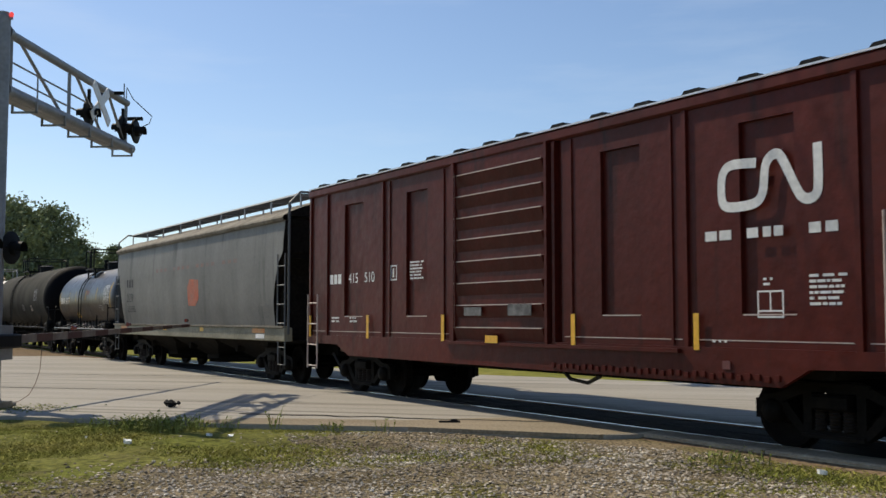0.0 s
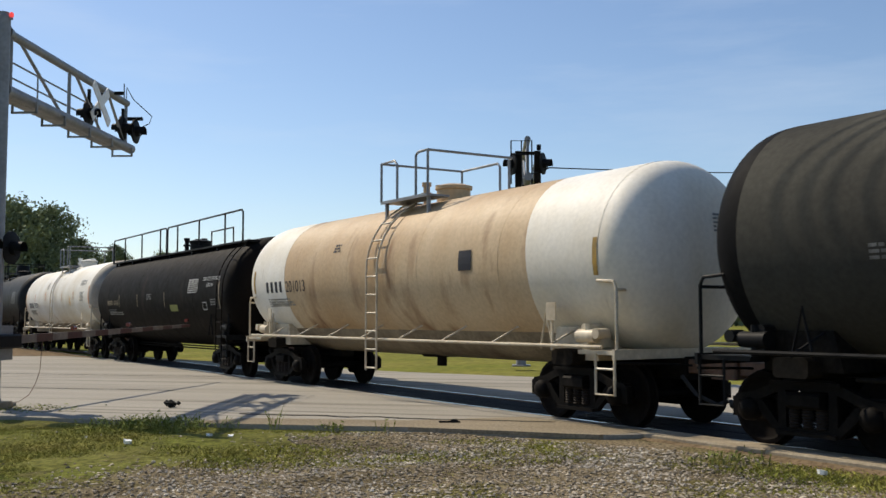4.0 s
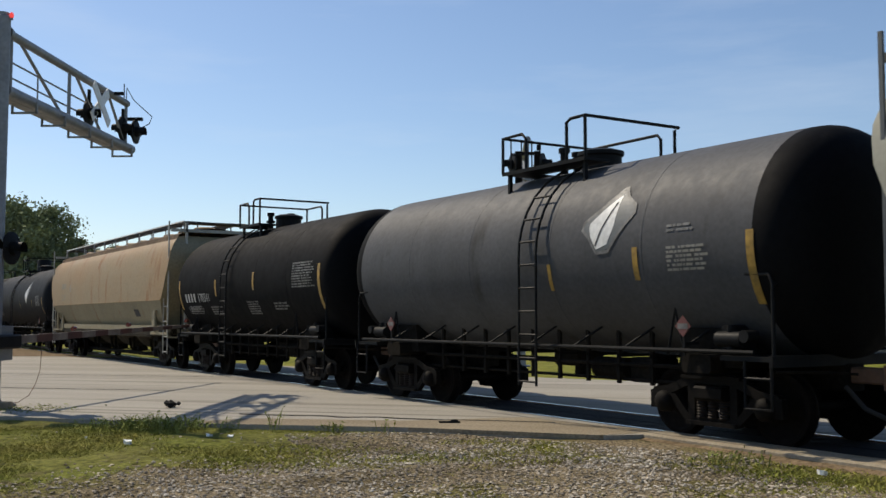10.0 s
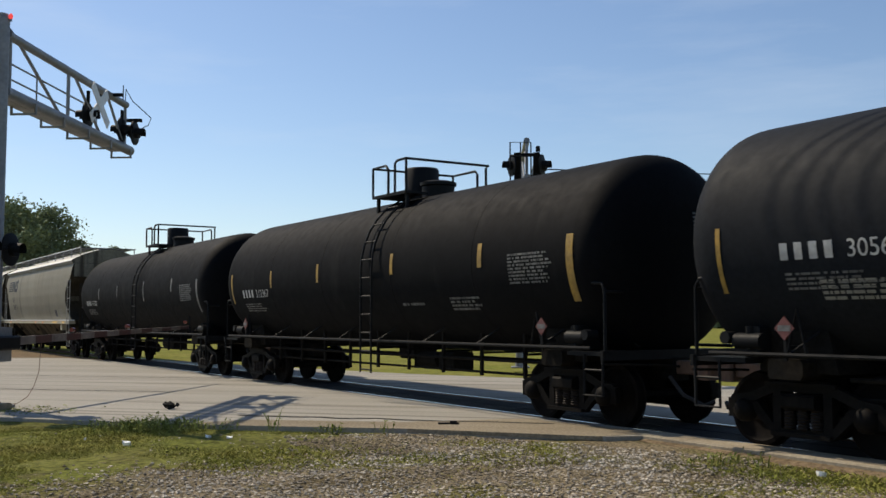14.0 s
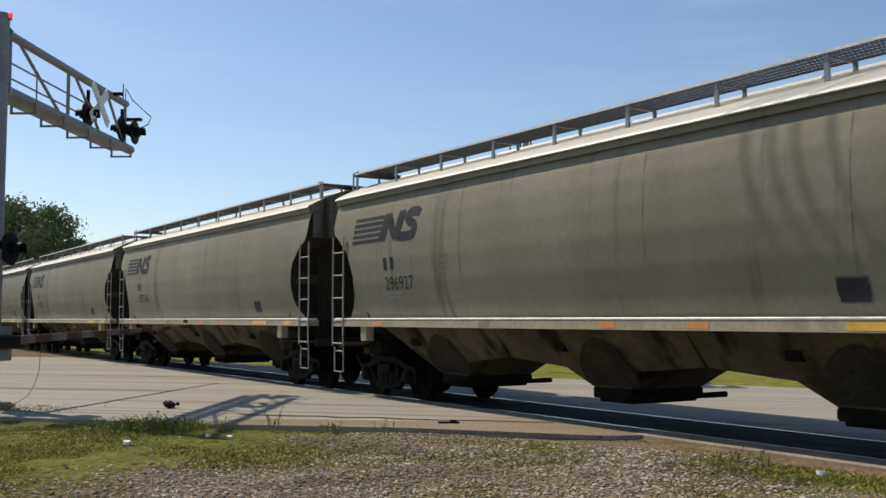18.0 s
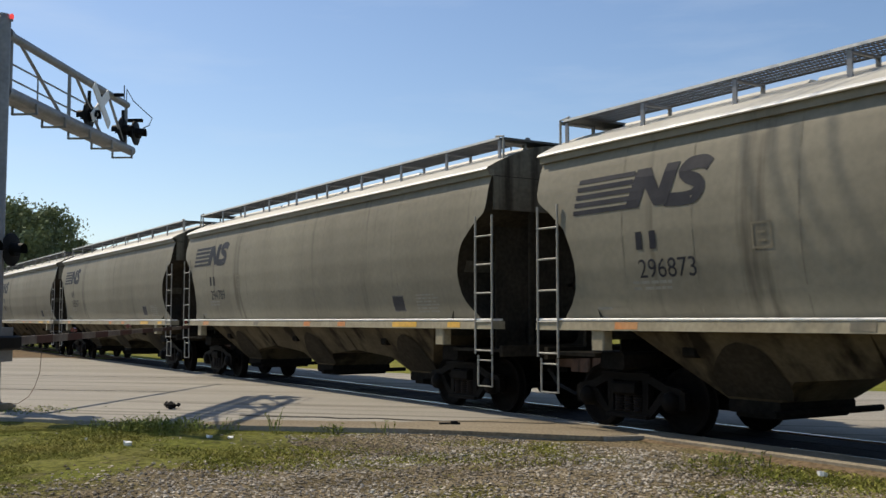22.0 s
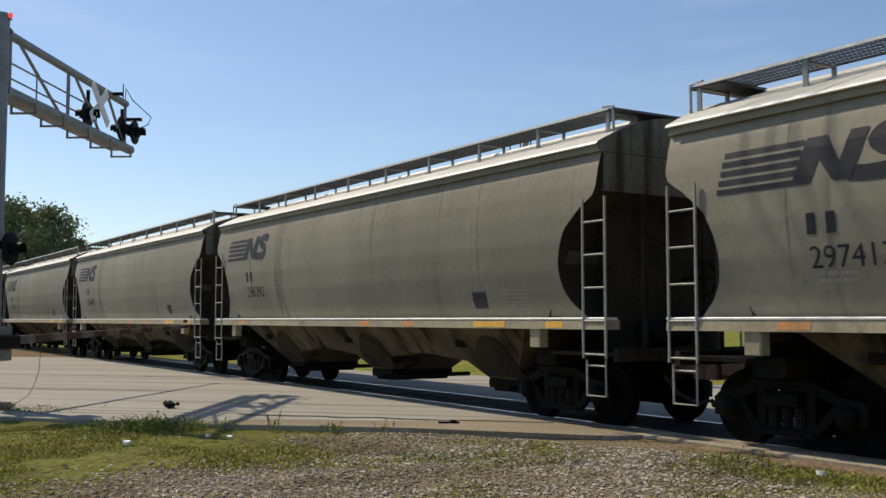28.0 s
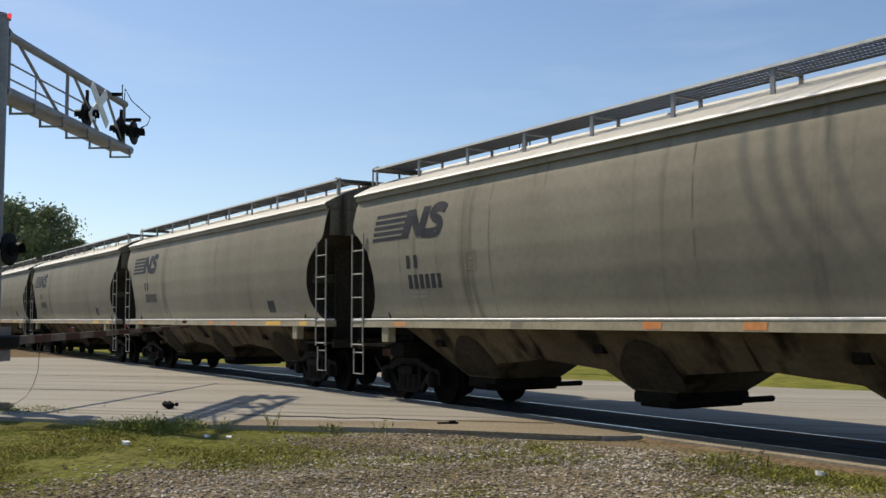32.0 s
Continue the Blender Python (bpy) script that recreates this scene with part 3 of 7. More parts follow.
# asphalt bed coloured near black for the shade under the train
structure("crossing_bed", Geo().box(-43, 8, TRACK_Y - 0.79, TRACK_Y + 0.79, -0.3, -0.06), M["panel"], "asphalt bed of the crossing, darkened for the train's shade")
structure("ballast", bal, M["ballast"], "grey stone track ballast")
ties = Geo()
for k in range(150):
    ties.box(-43.5 - 0.53 * k, -43.28 - 0.53 * k, TRACK_Y - 1.25, TRACK_Y + 1.25, -0.3, -0.16)
tagged(structure("ties", ties, M["tie"], "dark wooden ties under the rails"), kind="stuff")

# grass, stones, weeds, litter
rng = np.random.default_rng(5)


def on_earth(a, d):
    return d < np.interp(a, [e[0] for e in EDGE], [e[1] for e in EDGE]) - 0.05


def blades(count, area, tall, lean, seed, keep):
    """Thin upright leaves, each one triangle."""
    r = np.random.default_rng(seed)
    a, d = r.uniform(area[0], area[1], count), r.uniform(area[2], area[3], count)
    ok = keep(a, d, r.uniform(0, 1, count))
    a, d = a[ok], d[ok]
    n = len(a)
    x = a * ASIDE.x + d * AHEAD.x
    y = a * ASIDE.y + d * AHEAD.y
    h, t = r.uniform(0.4, 1, n) * tall, r.uniform(0, 6.283, n)
    w = r.uniform(0.006, 0.014, n)
    z = np.full(n, -0.08)
    lx, ly = r.normal(0, lean, n) * h, r.normal(0, lean, n) * h
    v = np.stack([np.stack([x - w * np.cos(t), y - w * np.sin(t), z], 1), np.stack([x + w * np.cos(t), y + w * np.sin(t), z], 1), np.stack([x + lx, y + ly, z + h], 1)], 1).reshape(-1, 3)
    return v.tolist(), [(3 * i, 3 * i + 1, 3 * i + 2) for i in range(n)]


def lawn(a, d, u):
    n = np.array([noise.noise((p * 0.55, q * 0.55, 2)) + 0.5 * noise.noise((p * 1.7, q * 1.7, 5)) for p, q in zip(a, d)])
    edge = np.interp(a, [e[0] for e in EDGE], [e[1] for e in EDGE])
    dens = np.clip(0.75 - (a - np.interp(d, *GREEN)) * 0.7, 0.035, 1.0) + np.clip(0.5 - np.abs(d - edge + 0.95) * 0.5, 0, 0.5) * (a > 1.2) * 1.6 + 0.3 * n
    return on_earth(a, d) & (u < dens)


v, f = blades(300000, (-7.8, 6.5, 8.2, 16.7), 0.036, 1.25, 11, lawn)
me = bpy.data.meshes.new("grass")
me.from_pydata(v, [], f)
me.materials.append(M["blade"])
tagged(new("grass", me), "short sunlit grass with dry yellow patches beside the road", kind="stuff")

ico = [(0, 0, 1), (0.9, 0, 0.3), (0.28, 0.85, 0.3), (-0.72, 0.53, 0.3), (-0.72, -0.53, 0.3), (0.28, -0.85, 0.3), (0, 0, -0.6)]
icof = [(0, 1, 2), (0, 2, 3), (0, 3, 4), (0, 4, 5), (0, 5, 1), (6, 2, 1), (6, 3, 2), (6, 4, 3), (6, 5, 4), (6, 1, 5)]
g = Geo()
for k in range(64000):
    a, d = rng.uniform(-6.0, 6.0), rng.uniform(7.8, 15.0)
    if not on_earth(a, d) or rng.uniform() > np.clip(0.35 + (a - np.interp(d, *GREEN)) * 0.4, 0.03, 1.0) * np.clip(1.6 - abs(d - 11.6) * 0.24, 0.5, 1.0):
        continue
    p = spot(a, d)
    s = 0.005 + 0.027 * rng.uniform() ** 3.2
    r = rng.uniform(0.6, 1.3, (7, 3)) * s
    t = rng.uniform(0, 6.28)
    c, q = math.cos(t), math.sin(t)
    zz = -0.072 + 0.05 * noise.noise((p.x * 0.5, p.y * 0.5, 3)) + 0.02 * noise.noise((p.x * 2.3, p.y * 2.3, 7))
    g.add([(p.x + (x * c - y * q) * e[0], p.y + (x * q + y * c) * e[1], zz + z * e[2] * 0.7) for (x, y, z), e in zip(ico, r)], icof)
tagged(new("gravel_stones", mesh_of("gravel_stones", g, M["stone"])), "loose pale crushed stones on the earth", kind="stuff")


def weed(name, at, count, tall, spread, seed, label, mat="weed"):
    """A tuft: a few stems with narrow leaves."""
    r = random.Random(seed)
    g = Geo()
    for k in range(count):
        b = Vector((r.gauss(0, spread), r.gauss(0, spread), -0.03))
        tip = b + Vector((r.gauss(0, 0.35), r.gauss(0, 0.35), 1)) * tall * r.uniform(0.4, 1)
        mid = b.lerp(tip, 0.5) + Vector((0, 0, tall * 0.12))
        s = Vector((r.uniform(-1, 1), r.uniform(-1, 1), 0)).normalized() * r.uniform(0.004, 0.009)
        g.add([b - s * 0.6, b + s * 0.6, mid + s, mid - s, tip], [(0, 1, 2, 3), (3, 2, 4)])
        for i in range(3):
            q = b.lerp(tip, r.uniform(0.25, 0.95))
            o = Vector((r.gauss(0, 1), r.gauss(0, 1), 0.35)).normalized() * r.uniform(0.03, 0.07)
            w = s.normalized() * o.length * 0.3
            g.add([q, q + o * 0.5 + w, q + o, q + o * 0.5 - w], [(0, 1, 2, 3)])
    return tagged(new(name, mesh_of(name, g, M[mat])), label, "weed", kind="stuff"), at


for k, (a, d, c, tall, spread, lab) in enumerate(((-4.25, 15.35, 260, 0.2, 0.3, "bushy green weed at the road's edge"), (-4.85, 15.6, 120, 0.15, 0.28, "low green weed at the road's edge"), (-3.7, 15.2, 120, 0.15, 0.28, "low green weed at the road's edge"),
                                                  (-2.42, 14.85, 9, 0.42, 0.05, "tall thin weed at the road's edge"), (-0.88, 14.75, 10, 0.24, 0.07, "small weed at the road's edge"), (-3.05, 15.05, 8, 0.24, 0.05, "thin weed at the road's edge"),
                                                  (3.15, 11.6, 60, 0.14, 0.22, "low dark weed on the earth bank"), (-1.6, 14.8, 30, 0.16, 0.12, "low grass tuft at the road's edge"), (-7.4, 18.0, 300, 0.09, 0.45, "grass tuft at the foot of the signal mast"))):
    w, _ = weed("weed", None, c, tall, spread, 40 + k, lab)
    w.matrix_basis = Matrix.Translation(spot(a, d, -0.02))
for k, (a, d, s) in enumerate(((-4.13, 13.5, 0.075), (-3.24, 14.24, 0.07), (-2.93, 14.2, 0.05), (4.01, 10.87, 0.06), (1.35, 10.9, 0.03), (-4.9, 14.1, 0.025))):
    g = Geo()
    r = random.Random(k)
    top = [(s * math.cos(t) * r.uniform(0.6, 1.3), s * 0.7 * math.sin(t) * r.uniform(0.6, 1.3), s * r.uniform(0.2, 0.7)) for t in (i * 0.9 for i in range(7))]
    g.add(top + [(x * 0.9, y * 0.9, -0.02) for x, y, z in top] + [(0, 0, s * 0.5)], [(i, (i + 1) % 7, 14) for i in range(7)] + [(i, 7 + i, 7 + (i + 1) % 7, (i + 1) % 7) for i in range(7)])
    o = tagged(new("litter", mesh_of("litter", g, M["litter"])), "crumpled scrap of white paper on the grass", "litter")
    o.matrix_basis = Matrix.Translation(spot(a, d, -0.05))
g = Geo()
r = random.Random(3)
for k in range(9):
    c = Vector((r.uniform(-0.13, 0.13), r.uniform(-0.13, 0.13), r.uniform(0.01, 0.07)))
    s = r.uniform(0.04, 0.085)
    g.add([c + Vector((x * s * r.uniform(0.7, 1.4), y * s * r.uniform(0.7, 1.4), z * s)) for x, y, z in ico], icof)
o = tagged(new("debris", mesh_of("debris", g, M["tar"])), "dark tangle of debris on the road", "debris")
o.matrix_basis = Matrix.Translation(spot(-4.78, 18.3, 0.0))
g = Geo().box(-0.16, 0.16, -0.03, 0.03, 0, 0.025).box(0.02, 0.12, -0.05, 0.04, 0.01, 0.05)
o = tagged(new("debris", mesh_of("debris", g, M["tar"])), "small dark piece of debris on the pavement", "debris")
o.matrix_basis = Matrix.Translation(spot(0.1, 15.55, 0.004)) @ pose(0, 0, 0, 0, 0, 60)
# slack cable that hangs from the gate's arm to the foot of the mast
cable = Geo().tube([spot(*p) for p in ((-7.66, 19.55, 1.22), (-7.66, 19.5, 0.95), (-7.66, 19.45, 0.6), (-7.68, 19.3, 0.35), (-7.74, 19.15, 0.15), (-7.85, 18.95, 0.04), (-7.98, 18.8, 0.03), (-8.06, 18.7, 0.08), (-8.06, 18.5, 0.2))], 0.0065, 6)
tagged(new("cable", mesh_of("cable", cable, M["rust"], True)), "thin brown cable hanging in a slack loop beside the mast", "cable")


# ---------------------------------------------------------------- signals
def disc_light(parent, at, lit=False, both=True):
    """A round black target with a hooded red lamp, facing along its own x."""
    t = part("target", Geo().lathe([(-0.012, 0.28), (-0.02, 0.3), (0.012, 0.3), (0.02, 0.28)], 24, lambda s, a, q: (s, q * math.cos(a), q * math.sin(a))), M["black"], parent, "round black target", True, at)
    for s in (1, -1) if both else (1,):
        hood = Geo()
        n = 14
        rows = []
        for x in (0.02, 0.08, 0.16, 0.24):
            rows.append([(s * x, 0.125 * math.cos(a), 0.125 * math.sin(a) - 0.06 * (x - 0.02)) for a in (radians(-25 + 230 * i / n) for i in range(n + 1))])
        hood.sheet(rows)
        hood.sheet([[(x, y * 0.94, z * 0.94) for x, y, z in q] for q in reversed(rows)])
        part("hood", hood, M["black"], t, "", True)
        part("lens", Geo().lathe([(s * 0.02, 0.11), (s * 0.045, 0.09), (s * 0.055, 0.03)], 16, lambda e, a, q: (e, q * math.cos(a), q * math.sin(a))), M["lens"], t, "red glass lens", True)
    part("housing", Geo().cyl_x(0, 0, -0.11, 0.11, 0.13, 14), M["black"], t, "", True)
    return t


def cantilever(name, foot, aim, height, reach, label, pole_r=0.15, stub=False):
    """A mast with a trussed arm over the road that carries flashing lights; the arm runs along +y of the thing."""
    turn = math.degrees(math.atan2(-aim.x, aim.y))
    sig = thing(name, label, "signal", Matrix.Translation(foot) @ pose(0, 0, 0, 0, 0, turn))
    full, height = height, height - (0.3 if stub else 0.17)
    part("base_plate", Geo().box(-0.3, 0.3, -0.3, 0.3, 0, 0.05, 0.02), M["galv"], sig)
    part("mast", Geo().lathe([(0.05, pole_r + 0.02), (0.3, pole_r), (height, pole_r), (height + 0.03, pole_r - 0.03)], 20, lambda s, a, q: (q * math.cos(a), q * math.sin(a), s)), M["galv"], sig, "thick galvanised steel mast", True)
    part("mast_cap", Geo().cyl_z(0, 0, height + 0.03, height + 0.08, pole_r * 0.75, 16), M["galv"], sig, "", True)
    zl, zu = full - 1.5, full - 0.42
    for z, r, end, nm in ((zl, 0.115, reach, "lower_chord"), (zu, 0.085, reach - 0.35, "upper_chord")):
        part(nm, Geo().tube([(0, 0.1, z), (0, end, z)], r, 14), M["galv"], sig, "thick tube of the arm", True)
        part("collar", Geo().lathe([(0.1, pole_r * 1.05), (0.26, pole_r * 0.85)], 14, lambda s, a, q, zz=z: (q * math.cos(a), s, zz + q * math.sin(a))), M["galv"], sig, "", True)
    for y in (0.32, reach * 0.44, reach - 0.4):
        part("upright", Geo().tube([(0, y, zl), (0, y, zu)], 0.04, 8), M["galv"], sig, "", True)
    for y0, y1 in ((0.6, reach * 0.40), (reach * 0.48, reach * 0.72), (reach * 0.76, reach - 0.42)):
        part("diagonal", Geo().tube([(0, y0, zu), (0, y1, zl)], 0.034, 8), M["galv"], sig, "", True)
    # walkway rails beside the lower chord
    for h in (0.42, 0.72):
        part("hand_rail", Geo().tube([(-0.28, 0.15, zl + h), (-0.28, reach * 0.74, zl + h)], 0.02, 6), M["galv"], sig, "", True)
    for k in range(4):
        y = 0.5 + k * reach * 0.235
        part("rail_post", Geo().tube([(-0.28, y, zl - 0.02), (-0.28, y, zl + 0.74)], 0.018, 6), M["galv"], sig, "", True)
    part("walkway", Geo().box(-0.36, -0.13, 0.4, reach * 0.95, zl - 0.075, zl - 0.045), M["galv"], sig, "narrow steel walkway")
    for k in range(5):
        y = reach * (0.17 + 0.195 * k)
        part("bracket", Geo().box(-0.36, 0.16, y - 0.02, y + 0.02, zl - 0.24, zl - 0.2).box(-0.36, -0.32, y - 0.02, y + 0.02, zl - 0.24, zl - 0.06).box(0.12, 0.16, y - 0.02, y + 0.02, zl - 0.24, zl - 0.02), M["galv"], sig)
    return sig, zl, zu


arm_dir = (ASIDE * 0.045 + AHEAD * 0.999).normalized()
near_signal, zl, zu = cantilever("signal_gantry", spot(-8.07, 18.35), arm_dir, 7.28, 6.75, "grey steel cantilever crossing signal on a tall mast", 0.13)
for ang in (38, -38):
    part("crossbuck", Geo().box(-0.012, 0.012, -0.6, 0.6, -0.11, 0.11), M["white_sign"], near_signal, "white crossed sign board", at=pose(0.16 if ang > 0 else 0.19, 4.3, zl + 0.62, ang, 0, 0))
disc_light(near_signal, pose(0.0, 4.05, zl + 0.35))
disc_light(near_signal, pose(0.0, 6.15, zl + 0.42))
disc_light(near_signal, pose(0.2, 6.5, zl + 0.40))
for y in (4.05, 6.15):
    part("lamp_bracket", Geo().box(-0.03, 0.03, y - 0.03, y + 0.03, zl + 0.05, zl + 0.9), M["black"], near_signal)
part("lamp_bracket", Geo().box(-0.03, 0.36, 6.44, 6.56, zl + 0.68, zl + 0.75), M["black"], near_signal)
part("lamp_bracket", Geo().box(-0.3, 0.3, 5.3, 5.38, zu - 0.02, zu + 0.05), M["black"], near_signal)
part("wire", Geo().tube([(0.05, 6.2, zu - 0.05), (0.06, 6.22, zu + 0.35), (0.16, 6.4, zu + 0.1), (0.5, 6.8, zu - 0.25), (0.46, 6.7, zu - 0.45), (0.1, 6.4, zl + 0.35)], 0.012, 5), M["black"], near_signal, "loose thin cable", True)
part("antenna", Geo().tube([(0, 6.2, zu), (0, 6.2, zu + 0.45)], 0.014, 5), M["black"], near_signal)
part("lamp", Geo().lathe([(7.38, 0.015), (7.39, 0.035), (7.45, 0.04), (7.48, 0.02)], 12, lambda s, a, q: (0.15 + q * math.cos(a), q * math.sin(a), s - 0.29)), M["red_lit"], near_signal, "small lit red lamp", True)
part("lamp_bracket", Geo().box(0.0, 0.17, -0.02, 0.02, 7.05, 7.09), M["galv"], near_signal)
part("cabinet", Geo().box(-0.1, 0.22, -0.42, -0.16, 1.55, 2.15, 0.03), M["galv"], near_signal, "small grey control box")

far_foot = spot(2.6, 34.0)
far_tip = spot(2.3, 27.2)
fd = far_tip - far_foot
far_signal, zl2, zu2 = cantilever("signal_gantry", far_foot, fd.normalized(), 6.9, fd.length, "grey steel cantilever crossing signal beyond the track", stub=True)
for x in (-0.36, 0.36):
    disc_light(far_signal, pose(x * 1.15, fd.length - 0.25, zl2 + 0.38, 0, 0, 160 if x < 0 else 20), both=False)
    c = x * 0.72
    part("lamp_post", Geo().box(c - 0.09, c + 0.09, fd.length - 0.34, fd.length - 0.16, zl2 - 0.3, zl2 + 0.72, 0.02), M["under"], far_signal, "dark upright carrying a lamp")
    part("lamp_arm", Geo().box(min(x * 0.7, x * 1.2), max(x * 0.7, x * 1.2), fd.length - 0.28, fd.length - 0.22, zl2 + 0.32, zl2 + 0.42), M["under"], far_signal)
for z in (zl2 - 0.3, zl2 + 0.62):
    part("frame_bar", Geo().box(-0.34, 0.34, fd.length - 0.28, fd.length - 0.22, z, z + 0.09), M["under"], far_signal)
part("finial", Geo().cyl_z(-0.3, fd.length - 0.25, zl2 + 0.75, zl2 + 0.9, 0.06, 10), M["black"], far_signal, "", True)
part("cage", Geo().tube([(-0.1, fd.length - 0.05, zl2 - 0.2), (-0.1, fd.length - 0.05, zl2 + 0.98), (0.46, fd.length - 0.05, zl2 + 0.98), (0.46, fd.length - 0.05, zl2 - 0.2)], 0.02, 6).tube([(0.18, fd.length - 0.05, zl2 - 0.2), (0.18, fd.length - 0.05, zl2 + 0.98)], 0.018, 6).tube([(-0.1, fd.length - 0.05, zl2 + 0.6), (0.46, fd.length - 0.05, zl2 + 0.6)], 0.018, 6), M["black"], far_signal, "open rail cage at the arm's end", True)
for k in range(7):
    part("walk_tread", Geo().box(-0.5, 0.5, fd.length - 0.5 - k * 0.8, fd.length - 0.3 - k * 0.8, zl2 - 0.3, zl2 - 0.26), M["galv"], far_signal)

# crossing gate with its lowered arm, beside the near mast
gate_foot, gate_tip = spot(-7.85, 17.95), spot(-6.78, 26.3)
gd = gate_tip - gate_foot
gate = thing("crossing_gate", "railway crossing gate with a lowered red and white arm", "gate", Matrix.Translation(gate_foot) @ pose(0, 0, 0, 0, 0, math.degrees(math.atan2(-gd.x, gd.y))))
part("base", Geo().box(-0.22, 0.22, -0.22, 0.22, 0, 0.12, 0.03), M["concrete"], gate)
part("post", Geo().cyl_z(0, 0, 0.12, 3.6, 0.055, 14), M["galv"], gate, "", True)
part("mechanism", Geo().box(-0.2, 0.2, -0.24, 0.24, 0.85, 1.45, 0.05), M["galv"], gate, "grey gate machine box")
part("counterweight", Geo().box(0.2, 0.3, -0.9, 0.3, 1.05, 1.3, 0.03).box(0.16, 0.34, -1.05, -0.7, 0.85, 1.35, 0.04), M["black"], gate)
LEN = gd.length
for k in range(14):
    y0, y1 = 0.3 + (LEN - 0.3) * k / 14, 0.3 + (LEN - 0.3) * (k + 1) / 14 - 0.004
    w = 0.075 - 0.003 * k
    zc0, zc1 = 1.2 + 0.2 * y0 / LEN, 1.2 + 0.2 * y1 / LEN
    part("arm_section", Geo().add([(0.25 + a, y, zc + b) for y, zc in ((y0, zc0), (y1, zc1)) for a, b in ((-0.02, -w), (0.02, -w), (0.02, w), (-0.02, w))], [(3, 2, 1, 0), (4, 5, 6, 7), (0, 1, 5, 4), (1, 2, 6, 5), (2, 3, 7, 6), (3, 0, 4, 7)]), M["gate_red" if k % 2 else "gate_white"], gate, "red stripe" if k % 2 else "white stripe")
for y in (2.3, 4.8, LEN - 0.2):
    part("arm_lamp", Geo().cyl_y(0.25, 1.2 + 0.2 * y / LEN + 0.13, y - 0.05, y + 0.05, 0.045, 10), M["lens"], gate, "small red arm lamp", True)
part("cross_arm", Geo().tube([(0, -0.45, 2.85), (0, 0.45, 2.85)], 0.035, 8), M["black"], gate, "", True)
disc_light(gate, pose(0, -0.4, 2.85))
disc_light(gate, pose(0, 0.4, 2.85))

# overhead wire beyond the track
g = Geo()
a, b = spot(2.9, 27.5, 5.68), spot(22, 46, 8.6)
g.tube([spot(2.3, 27.22, 5.42)] + [a.lerp(b, k / 12) - Vector((0, 0, 0.25 * math.sin(math.pi * k / 12))) for k in range(13)], 0.018, 5)
tagged(new("overhead_wire", mesh_of("overhead_wire", g, M["black"])), "thin dark overhead wire beyond the track", "wire")


# wires of a line overhead, out of view, whose shadows fall on the passing cars
WIRE_RUN = Vector((0.857, 0.514, 0))
WIRE_FEET = [(-5.3, 10.42), (-4.88, 10.43), (-4.5, 10.45), (-3.93, 10.5)]
WIRE_UP = 11.4


def wire_at(k, u):
    """A point of the k-th wire, u metres along it from above the track."""
    x, y = WIRE_FEET[k]
    h = WIRE_UP - 0.12 * k
    return Vector((x, y, 0)) + SUN * (h / SUN.z) + WIRE_RUN * u + Vector((0, 0, 0.0012 * u * u))


for k in range(4):
    tagged(new("overhead_wire", mesh_of("overhead_wire", Geo().tube([wire_at(k, u) for u in range(-44, 45, 4)], 0.018, 6), M["black"])), "dark overhead line wire above the crossing", "wire", "overhead wires")
for end in (-44, 44):
    tops = [wire_at(k, end) for k in range(4)]
    mid = (tops[0] + tops[3]) / 2
    zt = max(p.z for p in tops) + 0.14
    pole = thing("utility_pole", "tall brown wooden utility pole carrying the overhead wires", "pole", Matrix.Translation((mid.x, mid.y + 0.3, -0.14)), "utility poles")
    part("shaft", Geo().lathe([(0, 0.19), (zt * 0.5, 0.16), (zt + 0.3, 0.12)], 14, lambda s, a, q: (q * math.cos(a), q * math.sin(a), s)), M["bark"], pole, "", True)
    part("crossarm", Geo().box(-0.95, 0.95, -0.36, -0.24, zt - 0.75, zt - 0.6, 0.015), M["bark"], pole)
    for p in tops:
        part("insulator", Geo().lathe([(zt - 0.6, 0.025), (p.z + 0.08, 0.03), (p.z + 0.12, 0.05), (p.z + 0.17, 0.045)], 10, lambda s, a, q, xx=p.x - mid.x, yy=p.y - mid.y - 0.3: (xx + q * math.cos(a), yy + q * math.sin(a), s)), M["galv"], pole, "", True)


